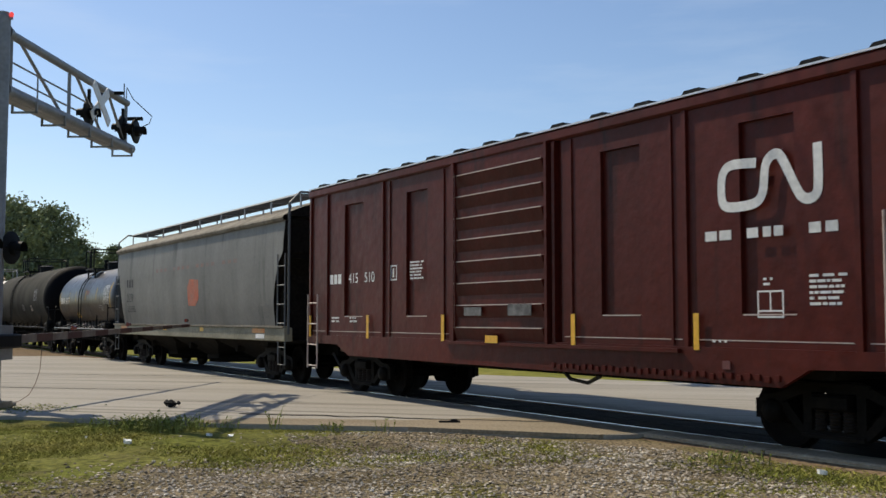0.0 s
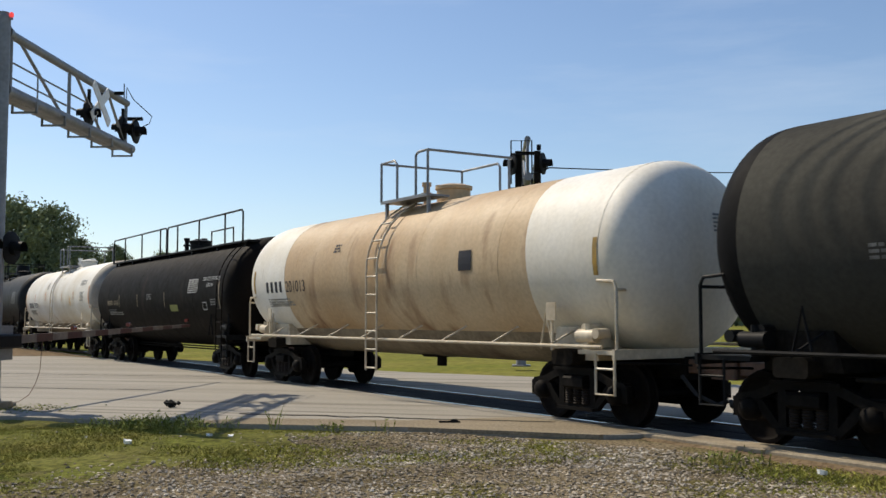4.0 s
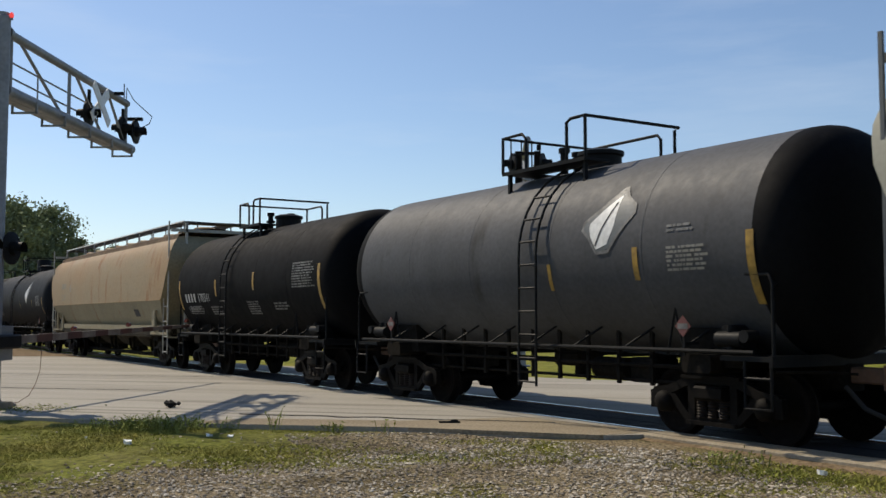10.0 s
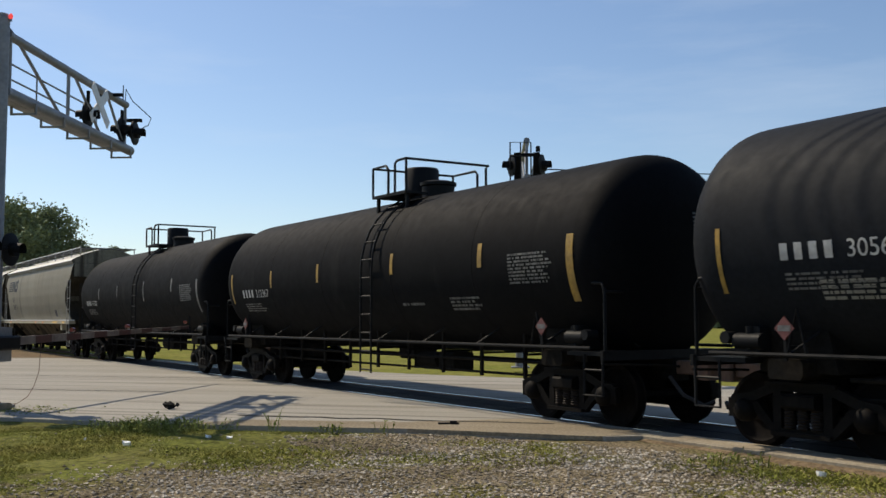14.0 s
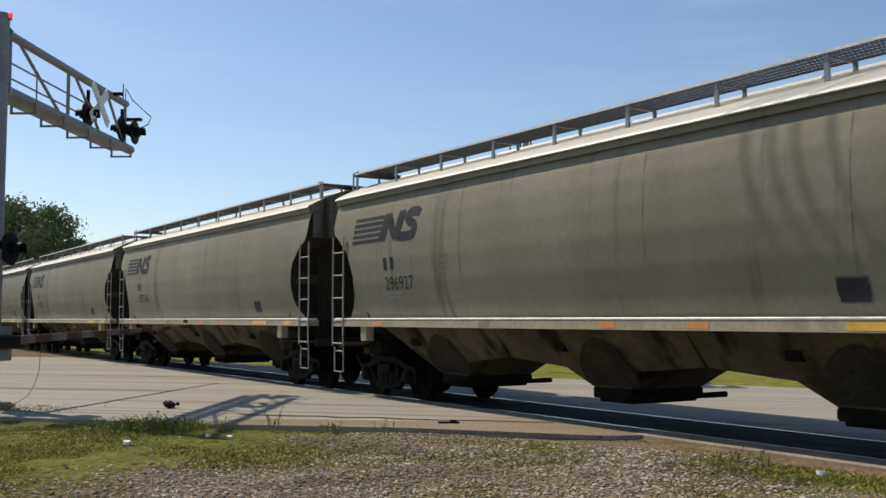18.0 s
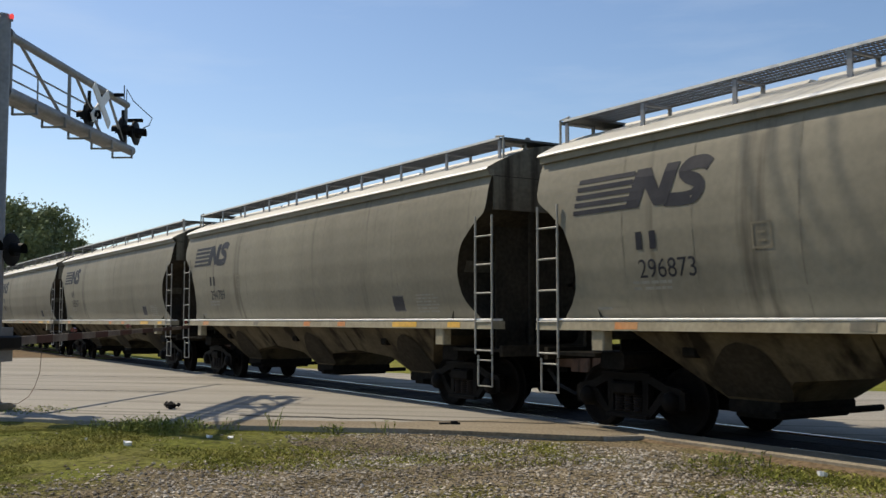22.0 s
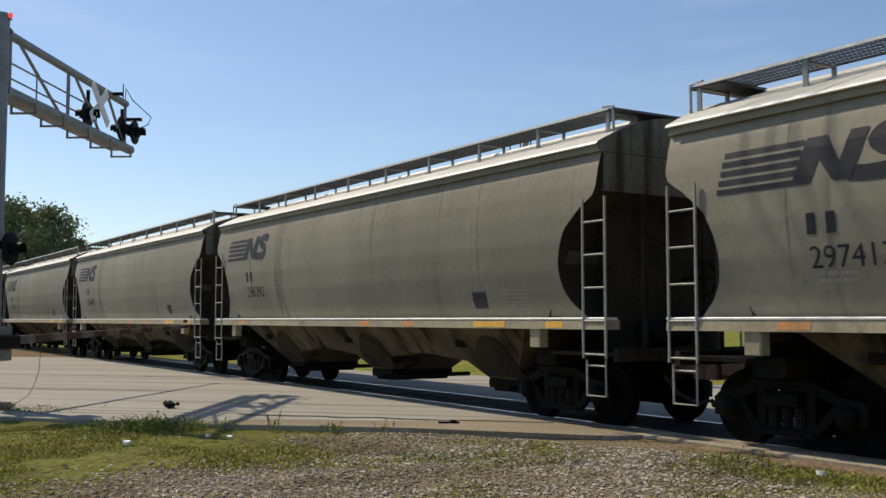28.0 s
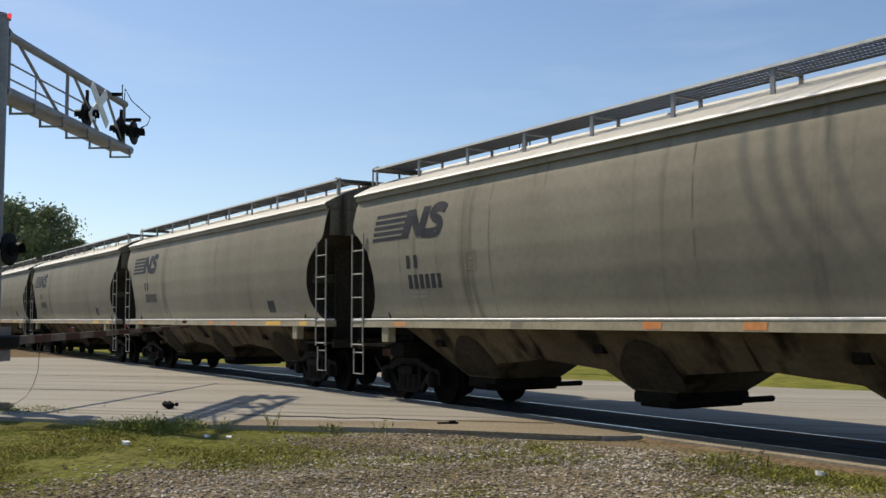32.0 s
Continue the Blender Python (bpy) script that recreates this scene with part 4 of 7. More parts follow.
# ---------------------------------------------------------------- distance
def tree(at, height, width, seed, mat, label, low=0.18, leaves=17000):
    r = random.Random(seed)
    t = thing("tree", label, "tree", Matrix.Translation(at))
    g = Geo()
    g.lathe([(-0.3, height * 0.035), (height * 0.1, height * 0.024), (height * 0.45, height * 0.015), (height * 0.8, height * 0.004)], 9, lambda s, a, q: (q * math.cos(a) + 0.15 * math.sin(s), q * math.sin(a), s))
    for k in range(11):
        a, z = r.uniform(0, 6.28), height * r.uniform(0.22, 0.65)
        d = Vector((math.cos(a), math.sin(a), r.uniform(0.4, 1.0))) * width * r.uniform(0.2, 0.4)
        p = Vector((0, 0, z))
        g.tube([p, p + d * 0.5, p + d], height * 0.006, 5)
    part("trunk", g, M["bark"], t)
    clumps = []
    for k in range(78):
        a, u = r.uniform(0, 6.28), r.uniform(low, 1.0)
        reach = width * 0.5 * math.sin(math.pi * min(1.0, 0.16 + 0.84 * u)) ** 0.7 * r.uniform(0.25, 1.0)
        clumps.append((Vector((math.cos(a) * reach, math.sin(a) * reach, height * (0.1 + 0.84 * u))), width * r.uniform(0.07, 0.15)))
    g = Geo()
    for k in range(leaves):
        c, s = clumps[k % len(clumps)]
        p = c + Vector((r.gauss(0, 0.6), r.gauss(0, 0.6), r.gauss(0, 0.42))) * s
        n1 = Vector((r.gauss(0, 1), r.gauss(0, 1), r.gauss(0, 1))).normalized()
        n2 = n1.orthogonal().normalized()
        q = width * 0.0165 * r.uniform(0.6, 1.5)
        g.add([p - n1 * q, p + n2 * q * 0.6, p + n1 * q, p - n2 * q * 0.6], [(0, 1, 2, 3)])
    part("crown", g, M[mat], t)
    return t


tree(spot(-46.0, 108), 14.6, 12, 1, "leaf", "large broad leafy green tree beyond the track", 0.02)
tree(spot(-43.3, 112), 14.3, 10, 2, "leaf", "tall leafy green tree beyond the track", 0.02)
tree(spot(-41.3, 115), 11.0, 7, 3, "leaf_dark", "leafy dark green tree beyond the track", 0.02)
tree(spot(-50.5, 112), 13.5, 10, 4, "leaf_dark", "leafy dark green tree beyond the track", 0.02)
tree(spot(-48.5, 150), 12.7, 7.5, 5, "leaf_dark", "far rounded dark green tree", 0.1)
tree(spot(-52.0, 152), 11.0, 6.5, 6, "leaf_dark", "far dark green tree", 0.1)
tree(spot(-42.5, 155), 12.0, 8.0, 7, "leaf", "far rounded green tree", 0.1)
g = Geo()
r = random.Random(9)
for k in range(9000):
    a = r.uniform(-140, 190)
    d = 230 + 20 * noise.noise((a * 0.02, 0, 0)) + r.uniform(-6, 6)
    top = 5.5 + 2.5 * noise.noise((a * 0.06, 3, 0)) + 1.5 * noise.noise((a * 0.21, 5, 0))
    p = spot(a, d, r.uniform(0.0, max(top, 1.0)))
    n1 = Vector((r.gauss(0, 1), r.gauss(0, 1), r.gauss(0, 1))).normalized()
    n2 = n1.orthogonal()
    q = r.uniform(0.5, 1.1)
    g.add([p - n1 * q, p + n2 * q, p + n1 * q, p - n2 * q], [(0, 1, 2, 3)])
tagged(new("far_woods", mesh_of("far_woods", g, M["leaf_dark"])), "low distant line of green woods", kind="stuff")

shed = thing("building", "low white clad building beyond the far road", "building", Matrix.Translation(spot(15.5, 40)) @ pose(0, 0, 0, 0, 0, 57.8))
part("wall", Geo().box(0, 22, 0, 9, -0.2, 3.95), M["wall_white"], shed, "white clad wall")
part("roof", Geo().box(-0.25, 22.25, -0.25, 9.25, 3.95, 4.2, 0.05), M["steel_grey"], shed, "flat grey roof edge")
part("skirting", Geo().box(-0.02, 22.02, -0.02, 9.02, 0, 0.35), M["concrete"], shed)
g = Geo()
for k in range(7):
    g.box(0.8 + k * 0.75, 1.3 + k * 0.75 - 0.1 * (k % 3), -0.015, 0.0, 2.35, 2.7)
part("lettering", g, M["ink"], shed, "dark lettering band")
for k in range(3):
    w = part("window", Geo().box(7.5 + k * 4, 9.6 + k * 4, -0.03, 0.05, 1.0, 2.1), M["glass"], shed, "dark window")
    part("frame", Geo().box(7.42 + k * 4, 9.68 + k * 4, -0.05, -0.03, 2.1, 2.18).box(7.42 + k * 4, 9.68 + k * 4, -0.05, -0.03, 0.92, 1.0), M["galv"], w)


# ---------------------------------------------------------------- freight cars; x is the way they run, the near side is at -y
RAIL_Z, WHEEL_R = 0.0, 0.457
WHEELS, CARS = [], []


def wheelset(parent, x):
    g = Geo()
    for s in (1, -1):
        prof = [(0.62, 0.13), (0.66, 0.16), (0.67, 0.34), (0.66, 0.40), (0.662, 0.485), (0.69, 0.488), (0.70, 0.46), (0.80, 0.452), (0.805, 0.40), (0.775, 0.36), (0.765, 0.18), (0.80, 0.14), (0.80, 0.08)]
        g.lathe([(s * y, r) for y, r in prof], 28, lambda e, a, q: (q * math.cos(a), e, q * math.sin(a)))
    g.cyl_y(0, 0, -1.05, 1.05, 0.075, 12)
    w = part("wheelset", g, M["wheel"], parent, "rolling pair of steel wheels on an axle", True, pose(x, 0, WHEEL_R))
    WHEELS.append(w)
    return w


def truck(parent, x):
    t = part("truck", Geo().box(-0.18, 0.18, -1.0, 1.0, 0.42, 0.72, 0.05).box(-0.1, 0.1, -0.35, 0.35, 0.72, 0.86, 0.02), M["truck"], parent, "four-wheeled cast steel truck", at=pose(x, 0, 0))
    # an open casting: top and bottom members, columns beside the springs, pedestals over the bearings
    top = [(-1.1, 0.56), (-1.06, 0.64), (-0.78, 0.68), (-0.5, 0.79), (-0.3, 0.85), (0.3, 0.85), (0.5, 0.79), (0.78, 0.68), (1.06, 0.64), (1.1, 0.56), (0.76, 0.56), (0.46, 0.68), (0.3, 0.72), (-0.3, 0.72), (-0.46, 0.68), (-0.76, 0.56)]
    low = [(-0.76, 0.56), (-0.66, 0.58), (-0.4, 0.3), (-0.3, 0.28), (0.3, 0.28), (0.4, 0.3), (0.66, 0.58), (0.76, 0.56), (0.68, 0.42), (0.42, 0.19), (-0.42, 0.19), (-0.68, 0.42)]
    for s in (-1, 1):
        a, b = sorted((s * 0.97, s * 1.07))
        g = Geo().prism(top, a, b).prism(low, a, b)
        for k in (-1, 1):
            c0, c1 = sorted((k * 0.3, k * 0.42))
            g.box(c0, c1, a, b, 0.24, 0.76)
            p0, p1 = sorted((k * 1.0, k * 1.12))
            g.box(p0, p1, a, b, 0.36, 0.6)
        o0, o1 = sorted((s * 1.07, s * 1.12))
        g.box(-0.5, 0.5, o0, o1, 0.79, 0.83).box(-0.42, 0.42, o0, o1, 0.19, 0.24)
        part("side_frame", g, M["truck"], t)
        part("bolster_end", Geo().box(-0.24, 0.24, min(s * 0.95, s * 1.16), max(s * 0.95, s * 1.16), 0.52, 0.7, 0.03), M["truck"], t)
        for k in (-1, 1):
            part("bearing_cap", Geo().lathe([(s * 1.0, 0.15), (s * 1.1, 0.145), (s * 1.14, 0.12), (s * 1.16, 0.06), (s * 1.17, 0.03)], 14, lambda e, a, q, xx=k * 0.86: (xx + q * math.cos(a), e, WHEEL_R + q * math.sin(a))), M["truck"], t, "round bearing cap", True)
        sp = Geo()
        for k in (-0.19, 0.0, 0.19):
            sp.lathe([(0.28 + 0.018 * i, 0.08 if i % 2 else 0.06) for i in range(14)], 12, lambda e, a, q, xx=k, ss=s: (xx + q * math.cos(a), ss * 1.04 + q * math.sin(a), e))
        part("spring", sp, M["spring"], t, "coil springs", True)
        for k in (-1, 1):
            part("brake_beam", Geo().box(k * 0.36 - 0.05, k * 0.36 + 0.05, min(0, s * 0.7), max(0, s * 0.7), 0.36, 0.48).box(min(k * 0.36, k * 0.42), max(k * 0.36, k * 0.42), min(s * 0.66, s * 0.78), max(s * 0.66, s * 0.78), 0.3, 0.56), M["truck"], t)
    wheelset(t, 0.86)
    wheelset(t, -0.86)
    return t


def coupler(parent, x, s):
    g = Geo().box(min(x, x + s * 0.55), max(x, x + s * 0.55), -0.1, 0.1, 0.78, 0.98, 0.02)
    g.box(min(x + s * 0.5, x + s * 0.74), max(x + s * 0.5, x + s * 0.74), -0.18, 0.12, 0.72, 1.02, 0.03)
    c = part("coupler", g, M["rust"], parent, "rusty knuckle coupler")
    part("air_hose", Geo().tube([(x + s * 0.1, -0.32, 0.75), (x + s * 0.35, -0.3, 0.5), (x + s * 0.6, -0.15, 0.36), (x + s * 0.72, -0.05, 0.42)], 0.03, 6), M["rubber"], c, "black air hose", True)
    return c


def ladder(parent, x0, x1, y, z0, z1, mat, step=0.45, r=0.016, curve=None, name="ladder"):
    """Two stiles and their rungs on the side y; curve(z) sets how far out they stand."""
    yy = curve if curve else (lambda z: y)
    n = 14 if curve else 1
    g = Geo()
    if name == "sill_step":
        g.tube([(x0, y, z1), (x0, y, z0), (x1, y, z0), (x1, y, z1)], r * 1.25, 6)
    for x in () if name == "sill_step" else (x0, x1):
        g.tube([(x, yy(z0 + (z1 - z0) * k / n), z0 + (z1 - z0) * k / n) for k in range(n + 1)], r * 1.25, 6)
    lad = part(name, g, M[mat], parent, "", True)
    z = z0 + (step if name == "sill_step" else 0.06)
    while z < z1:
        part("rung", Geo().tube([(x0, yy(z), z), (x1, yy(z), z)], r, 6), M[mat], lad, "", True)
        z += step
    return lad


def grid_side(g, prof, xe, n, sgn):
    """A side skin: rows of the profile (y, z), each from -xe(z) to xe(z)."""
    g.sheet([[(-xe(z) + 2 * xe(z) * i / n, sgn * y, z) for i in range(n + 1)] for y, z in (prof if sgn < 0 else prof[::-1])])


def running_board(parent, half, y0, y1, z, roof_z, mat="grate", posts=1.75, slat=0.062):
    """A see-through roof walk with its posts."""
    g = Geo()
    n = int(2 * half / slat)
    for k in range(n + 1):
        x = -half + 2 * half * k / n
        g.box(x - 0.009, x + 0.009, y0, y1, z - 0.011, z)
    m = 5
    for k in range(m + 1):
        y = y0 + (y1 - y0) * k / m
        g.box(-half, half, y - 0.006, y + 0.006, z - 0.016, z + 0.002)
    g.box(-half, half, y0 - 0.012, y0, z - 0.026, z + 0.006)
    g.box(-half, half, y1, y1 + 0.012, z - 0.026, z + 0.006)
    w = part("running_board", g, M[mat], parent, "see-through steel grating roof walk")
    # white strip paints the highlight along the walk's edge
    part("board_edge", Geo().box(-half, half, (y0 if y0 < 0 else y1) - 0.022 * (1 if y0 < 0 else 0), (y0 if y0 < 0 else y1) + 0.022 * (0 if y0 < 0 else 1) - (0.0125 if y0 < 0 else -0.0125), z - 0.02, z + 0.016), M["white_sign"], w, "walk edge painted white as a highlight")
    k = max(1, round(2 * half / posts))
    pg = None
    for i in range(k + 1):
        x = -half + 0.04 + (2 * half - 0.08) * i / k
        if pg is None:
            yo = y0 + 0.02 if abs(y0) > abs(y1) else y1 - 0.02
            yi = y1 - 0.05 if abs(y0) > abs(y1) else y0 + 0.05
            pg = part("board_post", Geo().box(-0.035, 0.035, yo - 0.012, yo + 0.012, roof_z(yo) - 0.02, z - 0.03).box(-0.03, 0.03, yi - 0.012, yi + 0.012, roof_z(yi) - 0.02, z - 0.03).box(-0.03, 0.03, min(yi, yo), max(yi, yo), z - 0.06, z - 0.038), M["galv"], w, "", at=pose(x, 0, 0))
        else:
            again(pg, pose(x, 0, 0))
    return w


def lerp_profile(prof):
    zs, ys = [p[1] for p in prof], [p[0] for p in prof]
    return lambda z: float(np.interp(z, zs, ys))


def bays(parent, centers, half, z_top, z_bot, y_top, y_bot, mat, out_half=0.5, shape=((0.0, 0.0), (0.35, 0.2), (0.75, 0.75), (1.0, 1.0)), outer=None):
    """Hopper bays: slope sheets down to an outlet gate each."""
    for c in centers:
        g = Geo()
        rings = []
        for f, e in shape:
            z, hx, hy = z_top + (z_bot + 0.22 - z_top) * f, half + (out_half - half) * e, y_top + (y_bot - y_top) * f
            lo = hi = hx
            if outer and c == min(centers):
                lo = outer + (out_half - outer) * f
            if outer and c == max(centers):
                hi = outer + (out_half - outer) * f
            rings.append([(c - lo, -hy, z), (c + hi, -hy, z), (c + hi, hy, z), (c - lo, hy, z), (c - lo, -hy, z)])
        g.sheet(rings[::-1])
        b = part("hopper_bay", g, M[mat], parent, "sloping discharge bay")
        part("outlet_gate", Geo().box(c - out_half, c + out_half, -y_bot - 0.02, y_bot + 0.02, z_bot + 0.06, z_bot + 0.225, 0.03).box(c - out_half + 0.05, c + out_half - 0.05, -y_bot + 0.06, y_bot - 0.06, z_bot, z_bot + 0.07, 0.02).cyl_y(c + out_half + 0.16, z_bot + 0.1, -y_bot - 0.35, y_bot + 0.35, 0.045, 8), M["under"], b, "dark outlet gate with an operating shaft")
        part("vibrator_bracket", Geo().box(c - half * 0.34, c - half * 0.24, -y_top * 0.86 - 0.03, -y_top * 0.8 + 0.1, z_top - 0.36, z_top - 0.2, 0.03), M["under"], b, "dark bracket")


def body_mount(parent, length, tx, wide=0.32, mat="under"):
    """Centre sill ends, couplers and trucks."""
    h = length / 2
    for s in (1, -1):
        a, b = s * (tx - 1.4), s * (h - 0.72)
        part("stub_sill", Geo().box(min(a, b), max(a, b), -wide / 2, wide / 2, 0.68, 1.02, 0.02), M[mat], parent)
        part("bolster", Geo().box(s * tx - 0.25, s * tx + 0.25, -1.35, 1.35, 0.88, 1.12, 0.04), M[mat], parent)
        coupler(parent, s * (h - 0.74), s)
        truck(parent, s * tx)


# ---- curved-side three-bay covered hopper, one of a long block
def grain_hopper():
    car = thing("covered_hopper", "weathered grey covered hopper with curved sides and dark striped marking", "freight car", group="covered hoppers of the block")
    H = 7.78
    prof = [(1.36, 1.58), (1.47, 1.9), (1.555, 2.3), (1.6, 2.75), (1.597, 3.15), (1.565, 3.5), (1.505, 3.8), (1.425, 4.03)]
    side = lerp_profile(prof)

    def xe(z):
        return float(np.interp(z, [1.55, 1.65, 1.82, 2.0, 2.2, 2.4, 2.65, 2.9, 3.05, 3.22, 3.34, 3.47, 4.1], [7.42, 7.31, 7.1, 6.97, 6.92, 6.91, 6.98, 7.1, 7.28, 7.5, 7.72, 7.79, 7.79]))

    fine = [(side(z), z) for z in np.linspace(1.58, 4.03, 34)]
    g = Geo()
    grid_side(g, fine, xe, 16, -1)
    grid_side(g, fine, xe, 16, 1)
    part("body", g, M["ns"], car, "weathered grey-beige curved side sheets with dark streaks", True)
    # end sheets, posts and platforms are near black, their shade put into the colour
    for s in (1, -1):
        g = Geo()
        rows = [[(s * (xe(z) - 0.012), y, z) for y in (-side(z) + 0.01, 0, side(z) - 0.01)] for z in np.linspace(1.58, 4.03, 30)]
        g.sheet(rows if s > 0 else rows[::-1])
        part("end_sheet", g, M["ns_shade"], car, "end sheet darkened to look shaded", True)
    for s in (1, -1):
        x, out = s * 7.8, s * (8.08 if s > 0 else 7.78)
        part("end_panel", Geo().box(min(x, x - s * 0.05), max(x, x - s * 0.05), -1.41, 1.41, 3.42, 3.98), M["ns_end"], car, "grey upper end panel")
        for y in (-0.62, 0.62):
            part("end_post", Geo().box(min(x, x - s * 0.07), max(x, x - s * 0.07), y - 0.035, y + 0.035, 1.1, 3.42), M["ns_shade"], car)
        part("end_platform", Geo().box(min(s * 6.6, out), max(s * 6.6, out), -1.45, 1.45, 1.05, 1.1).box(min(out - s * 0.08, out), max(out - s * 0.08, out), -1.45, 1.45, 0.98, 1.16), M["ns_shade"], car)
        # added dark plate that fills the shaded gap between cars
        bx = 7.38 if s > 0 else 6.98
        part("end_bulkhead", Geo().box(min(s * bx, s * (bx + 0.04)), max(s * bx, s * (bx + 0.04)), -1.1 if s > 0 else -0.6, 1.36, 1.1, 3.2 if s > 0 else 2.7), M["ns_shade"], car, "added dark plate that closes the view between cars")
    part("brake_reservoir", Geo().lathe([(-0.5, 0.05), (-0.47, 0.19), (0.47, 0.19), (0.5, 0.05)], 16, lambda s, a, q: (7.5 + q * math.cos(a), s, 1.36 + q * math.sin(a))), M["under"], car, "dark air reservoir on the end platform", True)
    part("brake_wheel", Geo().tube([(7.86, 0.5 + 0.27 * math.cos(a), 2.2 + 0.27 * math.sin(a)) for a in (2 * math.pi * i / 20 for i in range(21))], 0.018, 6).tube([(7.86, 0.23, 2.2), (7.86, 0.77, 2.2)], 0.014, 5).tube([(7.86, 0.5, 1.93), (7.86, 0.5, 2.47)], 0.014, 5).cyl_x(0.5, 2.2, 7.0, 7.88, 0.03, 8), M["under"], car, "hand brake wheel", True)
    # roof
    roof_z = lambda y: 4.125 + 0.475 * max(math.cos(max(-1.53, min(1.53, y)) / 1.53 * math.pi / 2), 0.0) ** 0.95
    arch = [(y, roof_z(y)) for y in np.linspace(-1.53, 1.53, 17)]
    g = Geo().sheet([[(x, y, z) for x in (-7.8, -7.5, 7.5, 7.8)] for y, z in arch])
    part("roof", g, M["ns_roof"], car, "pale arched roof", True)
    for s in (-1, 1):
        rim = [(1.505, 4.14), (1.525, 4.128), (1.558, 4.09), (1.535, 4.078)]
        part("eave_rim", Geo().sheet([[(-7.8, s * y, z), (7.8, s * y, z)] for y, z in (rim if s < 0 else rim[::-1])]), M["white_sign"], car, "bright white rim of the eave")
        part("eave_strip", Geo().box(-7.8, 7.8, min(s * 1.4, s * 1.5), max(s * 1.4, s * 1.5), 3.985, 4.09), M["ns"], car, "grey strip below the eave")
        part("roof_end", Geo().add([(s * 7.8, y, z) for y, z in arch] + [(s * 7.8, 1.5, 3.99), (s * 7.8, -1.5, 3.99)], [tuple(range(19))]), M["ns_end"], car, "grey roof end")
    for k in range(4):
        part("hatch_cover", Geo().box(-7.2 + k * 3.62, -3.72 + k * 3.62, -0.33, 0.33, 4.54, 4.65, 0.05), M["ns_roof"], car, "long trough hatch cover")
    running_board(car, 7.62, -1.15, -0.55, 4.67, roof_z)
    running_board(car, 7.62, 0.55, 1.15, 4.67, roof_z)
    for s in (1, -1):
        part("end_walk", Geo().box(min(s * 7.2, s * 7.75), max(s * 7.2, s * 7.75), -1.15, 1.15, 4.63, 4.665), M["grate"], car)
        part("grab_iron", Geo().tube([(s * 7.72, -1.15, 4.3), (s * 7.72, -1.15, 4.69), (s * 7.5, -1.15, 4.71)], 0.02, 6), M["ladder"], car, "", True)
    # sills; the platform of the brake end is the longer one
    for s in (-1, 1):
        sill = [(s * 1.38, 1.43), (s * 1.635, 1.43), (s * 1.615, 1.56), (s * 1.38, 1.56)]
        g = Geo().add([(-7.75, y, z) for y, z in sill] + [(8.06, y, z) for y, z in sill], [(3, 2, 1, 0), (4, 5, 6, 7), (0, 1, 5, 4), (1, 2, 6, 5), (2, 3, 7, 6), (3, 0, 4, 7)])
        part("side_sill", g, M["ns_sill"], car, "pale side sill")
        # white flange: the sun on its top is put into the colour
        part("sill_flange", Geo().box(-7.75, 8.06, min(s * 1.42, s * 1.625), max(s * 1.42, s * 1.625), 1.562, 1.6, 0.012), M["white_sign"], car, "sill flange painted white as if sunlit")
        for k in (-1, 1):
            part("jacking_pad", Geo().box(k * 6.38 - 0.13, k * 6.38 + 0.13, min(s * 1.42, s * 1.6), max(s * 1.42, s * 1.6), 1.15, 1.43, 0.02), M["ns_sill"], car, "pale jacking pad")
    for x, w, m in ((-5.75, 0.45, "orange"), (-2.1, 0.32, "scrawl"), (0.9, 0.34, "orange"), (2.6, 0.36, "orange"), (5.2, 0.9, "yellow"), (6.9, 0.4, "yellow")):
        part("reflector", Geo().add([(x - w / 2, -1.6365, 1.45), (x + w / 2, -1.6365, 1.45), (x + w / 2, -1.6235, 1.545), (x - w / 2, -1.6235, 1.545)], [(0, 1, 2, 3)]), M[m], car, "worn reflective strip")
    for s, x0, x1 in ((-1, -7.7, -7.22), (1, 7.57, 8.05)):
        ladder(car, x0, x1, -1.63, 1.02, 3.3, "ladder", 0.47, 0.0145)
        ladder(car, x0 + 0.04, x1 - 0.04, -1.6, 0.5, 1.0, "ladder", 0.42, 0.013, name="sill_step")
        ladder(car, x0, x1, 1.63, 1.02, 3.3, "ladder", 0.47, 0.0145)
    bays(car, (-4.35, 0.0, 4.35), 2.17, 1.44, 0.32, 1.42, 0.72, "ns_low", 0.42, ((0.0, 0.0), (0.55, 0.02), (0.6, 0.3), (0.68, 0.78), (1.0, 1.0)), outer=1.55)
    # dark sheets that paint shade onto the middle of each bay
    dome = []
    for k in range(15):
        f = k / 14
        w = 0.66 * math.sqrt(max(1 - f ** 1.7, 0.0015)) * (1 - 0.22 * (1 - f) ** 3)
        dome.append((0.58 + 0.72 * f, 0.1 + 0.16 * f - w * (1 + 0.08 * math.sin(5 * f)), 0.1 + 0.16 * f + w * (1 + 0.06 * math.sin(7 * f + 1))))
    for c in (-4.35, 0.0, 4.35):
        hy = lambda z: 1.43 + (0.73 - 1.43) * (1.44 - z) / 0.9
        part("gate_sheet", Geo().sheet([[(c + x0, -hy(z) - 0.012, z), (c + x1, -hy(z) - 0.012, z)] for z, x0, x1 in dome]), M["ns_shade"], car, "dark sheet that paints shade over the gate")
    part("centre_sill", Geo().box(-6.5, 6.5, -0.2, 0.2, 0.95, 1.25), M["under"], car)
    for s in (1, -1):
        # slope sheets coloured as dark as their shade
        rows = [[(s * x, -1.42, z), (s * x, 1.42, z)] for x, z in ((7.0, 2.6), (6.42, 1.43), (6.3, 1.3))]
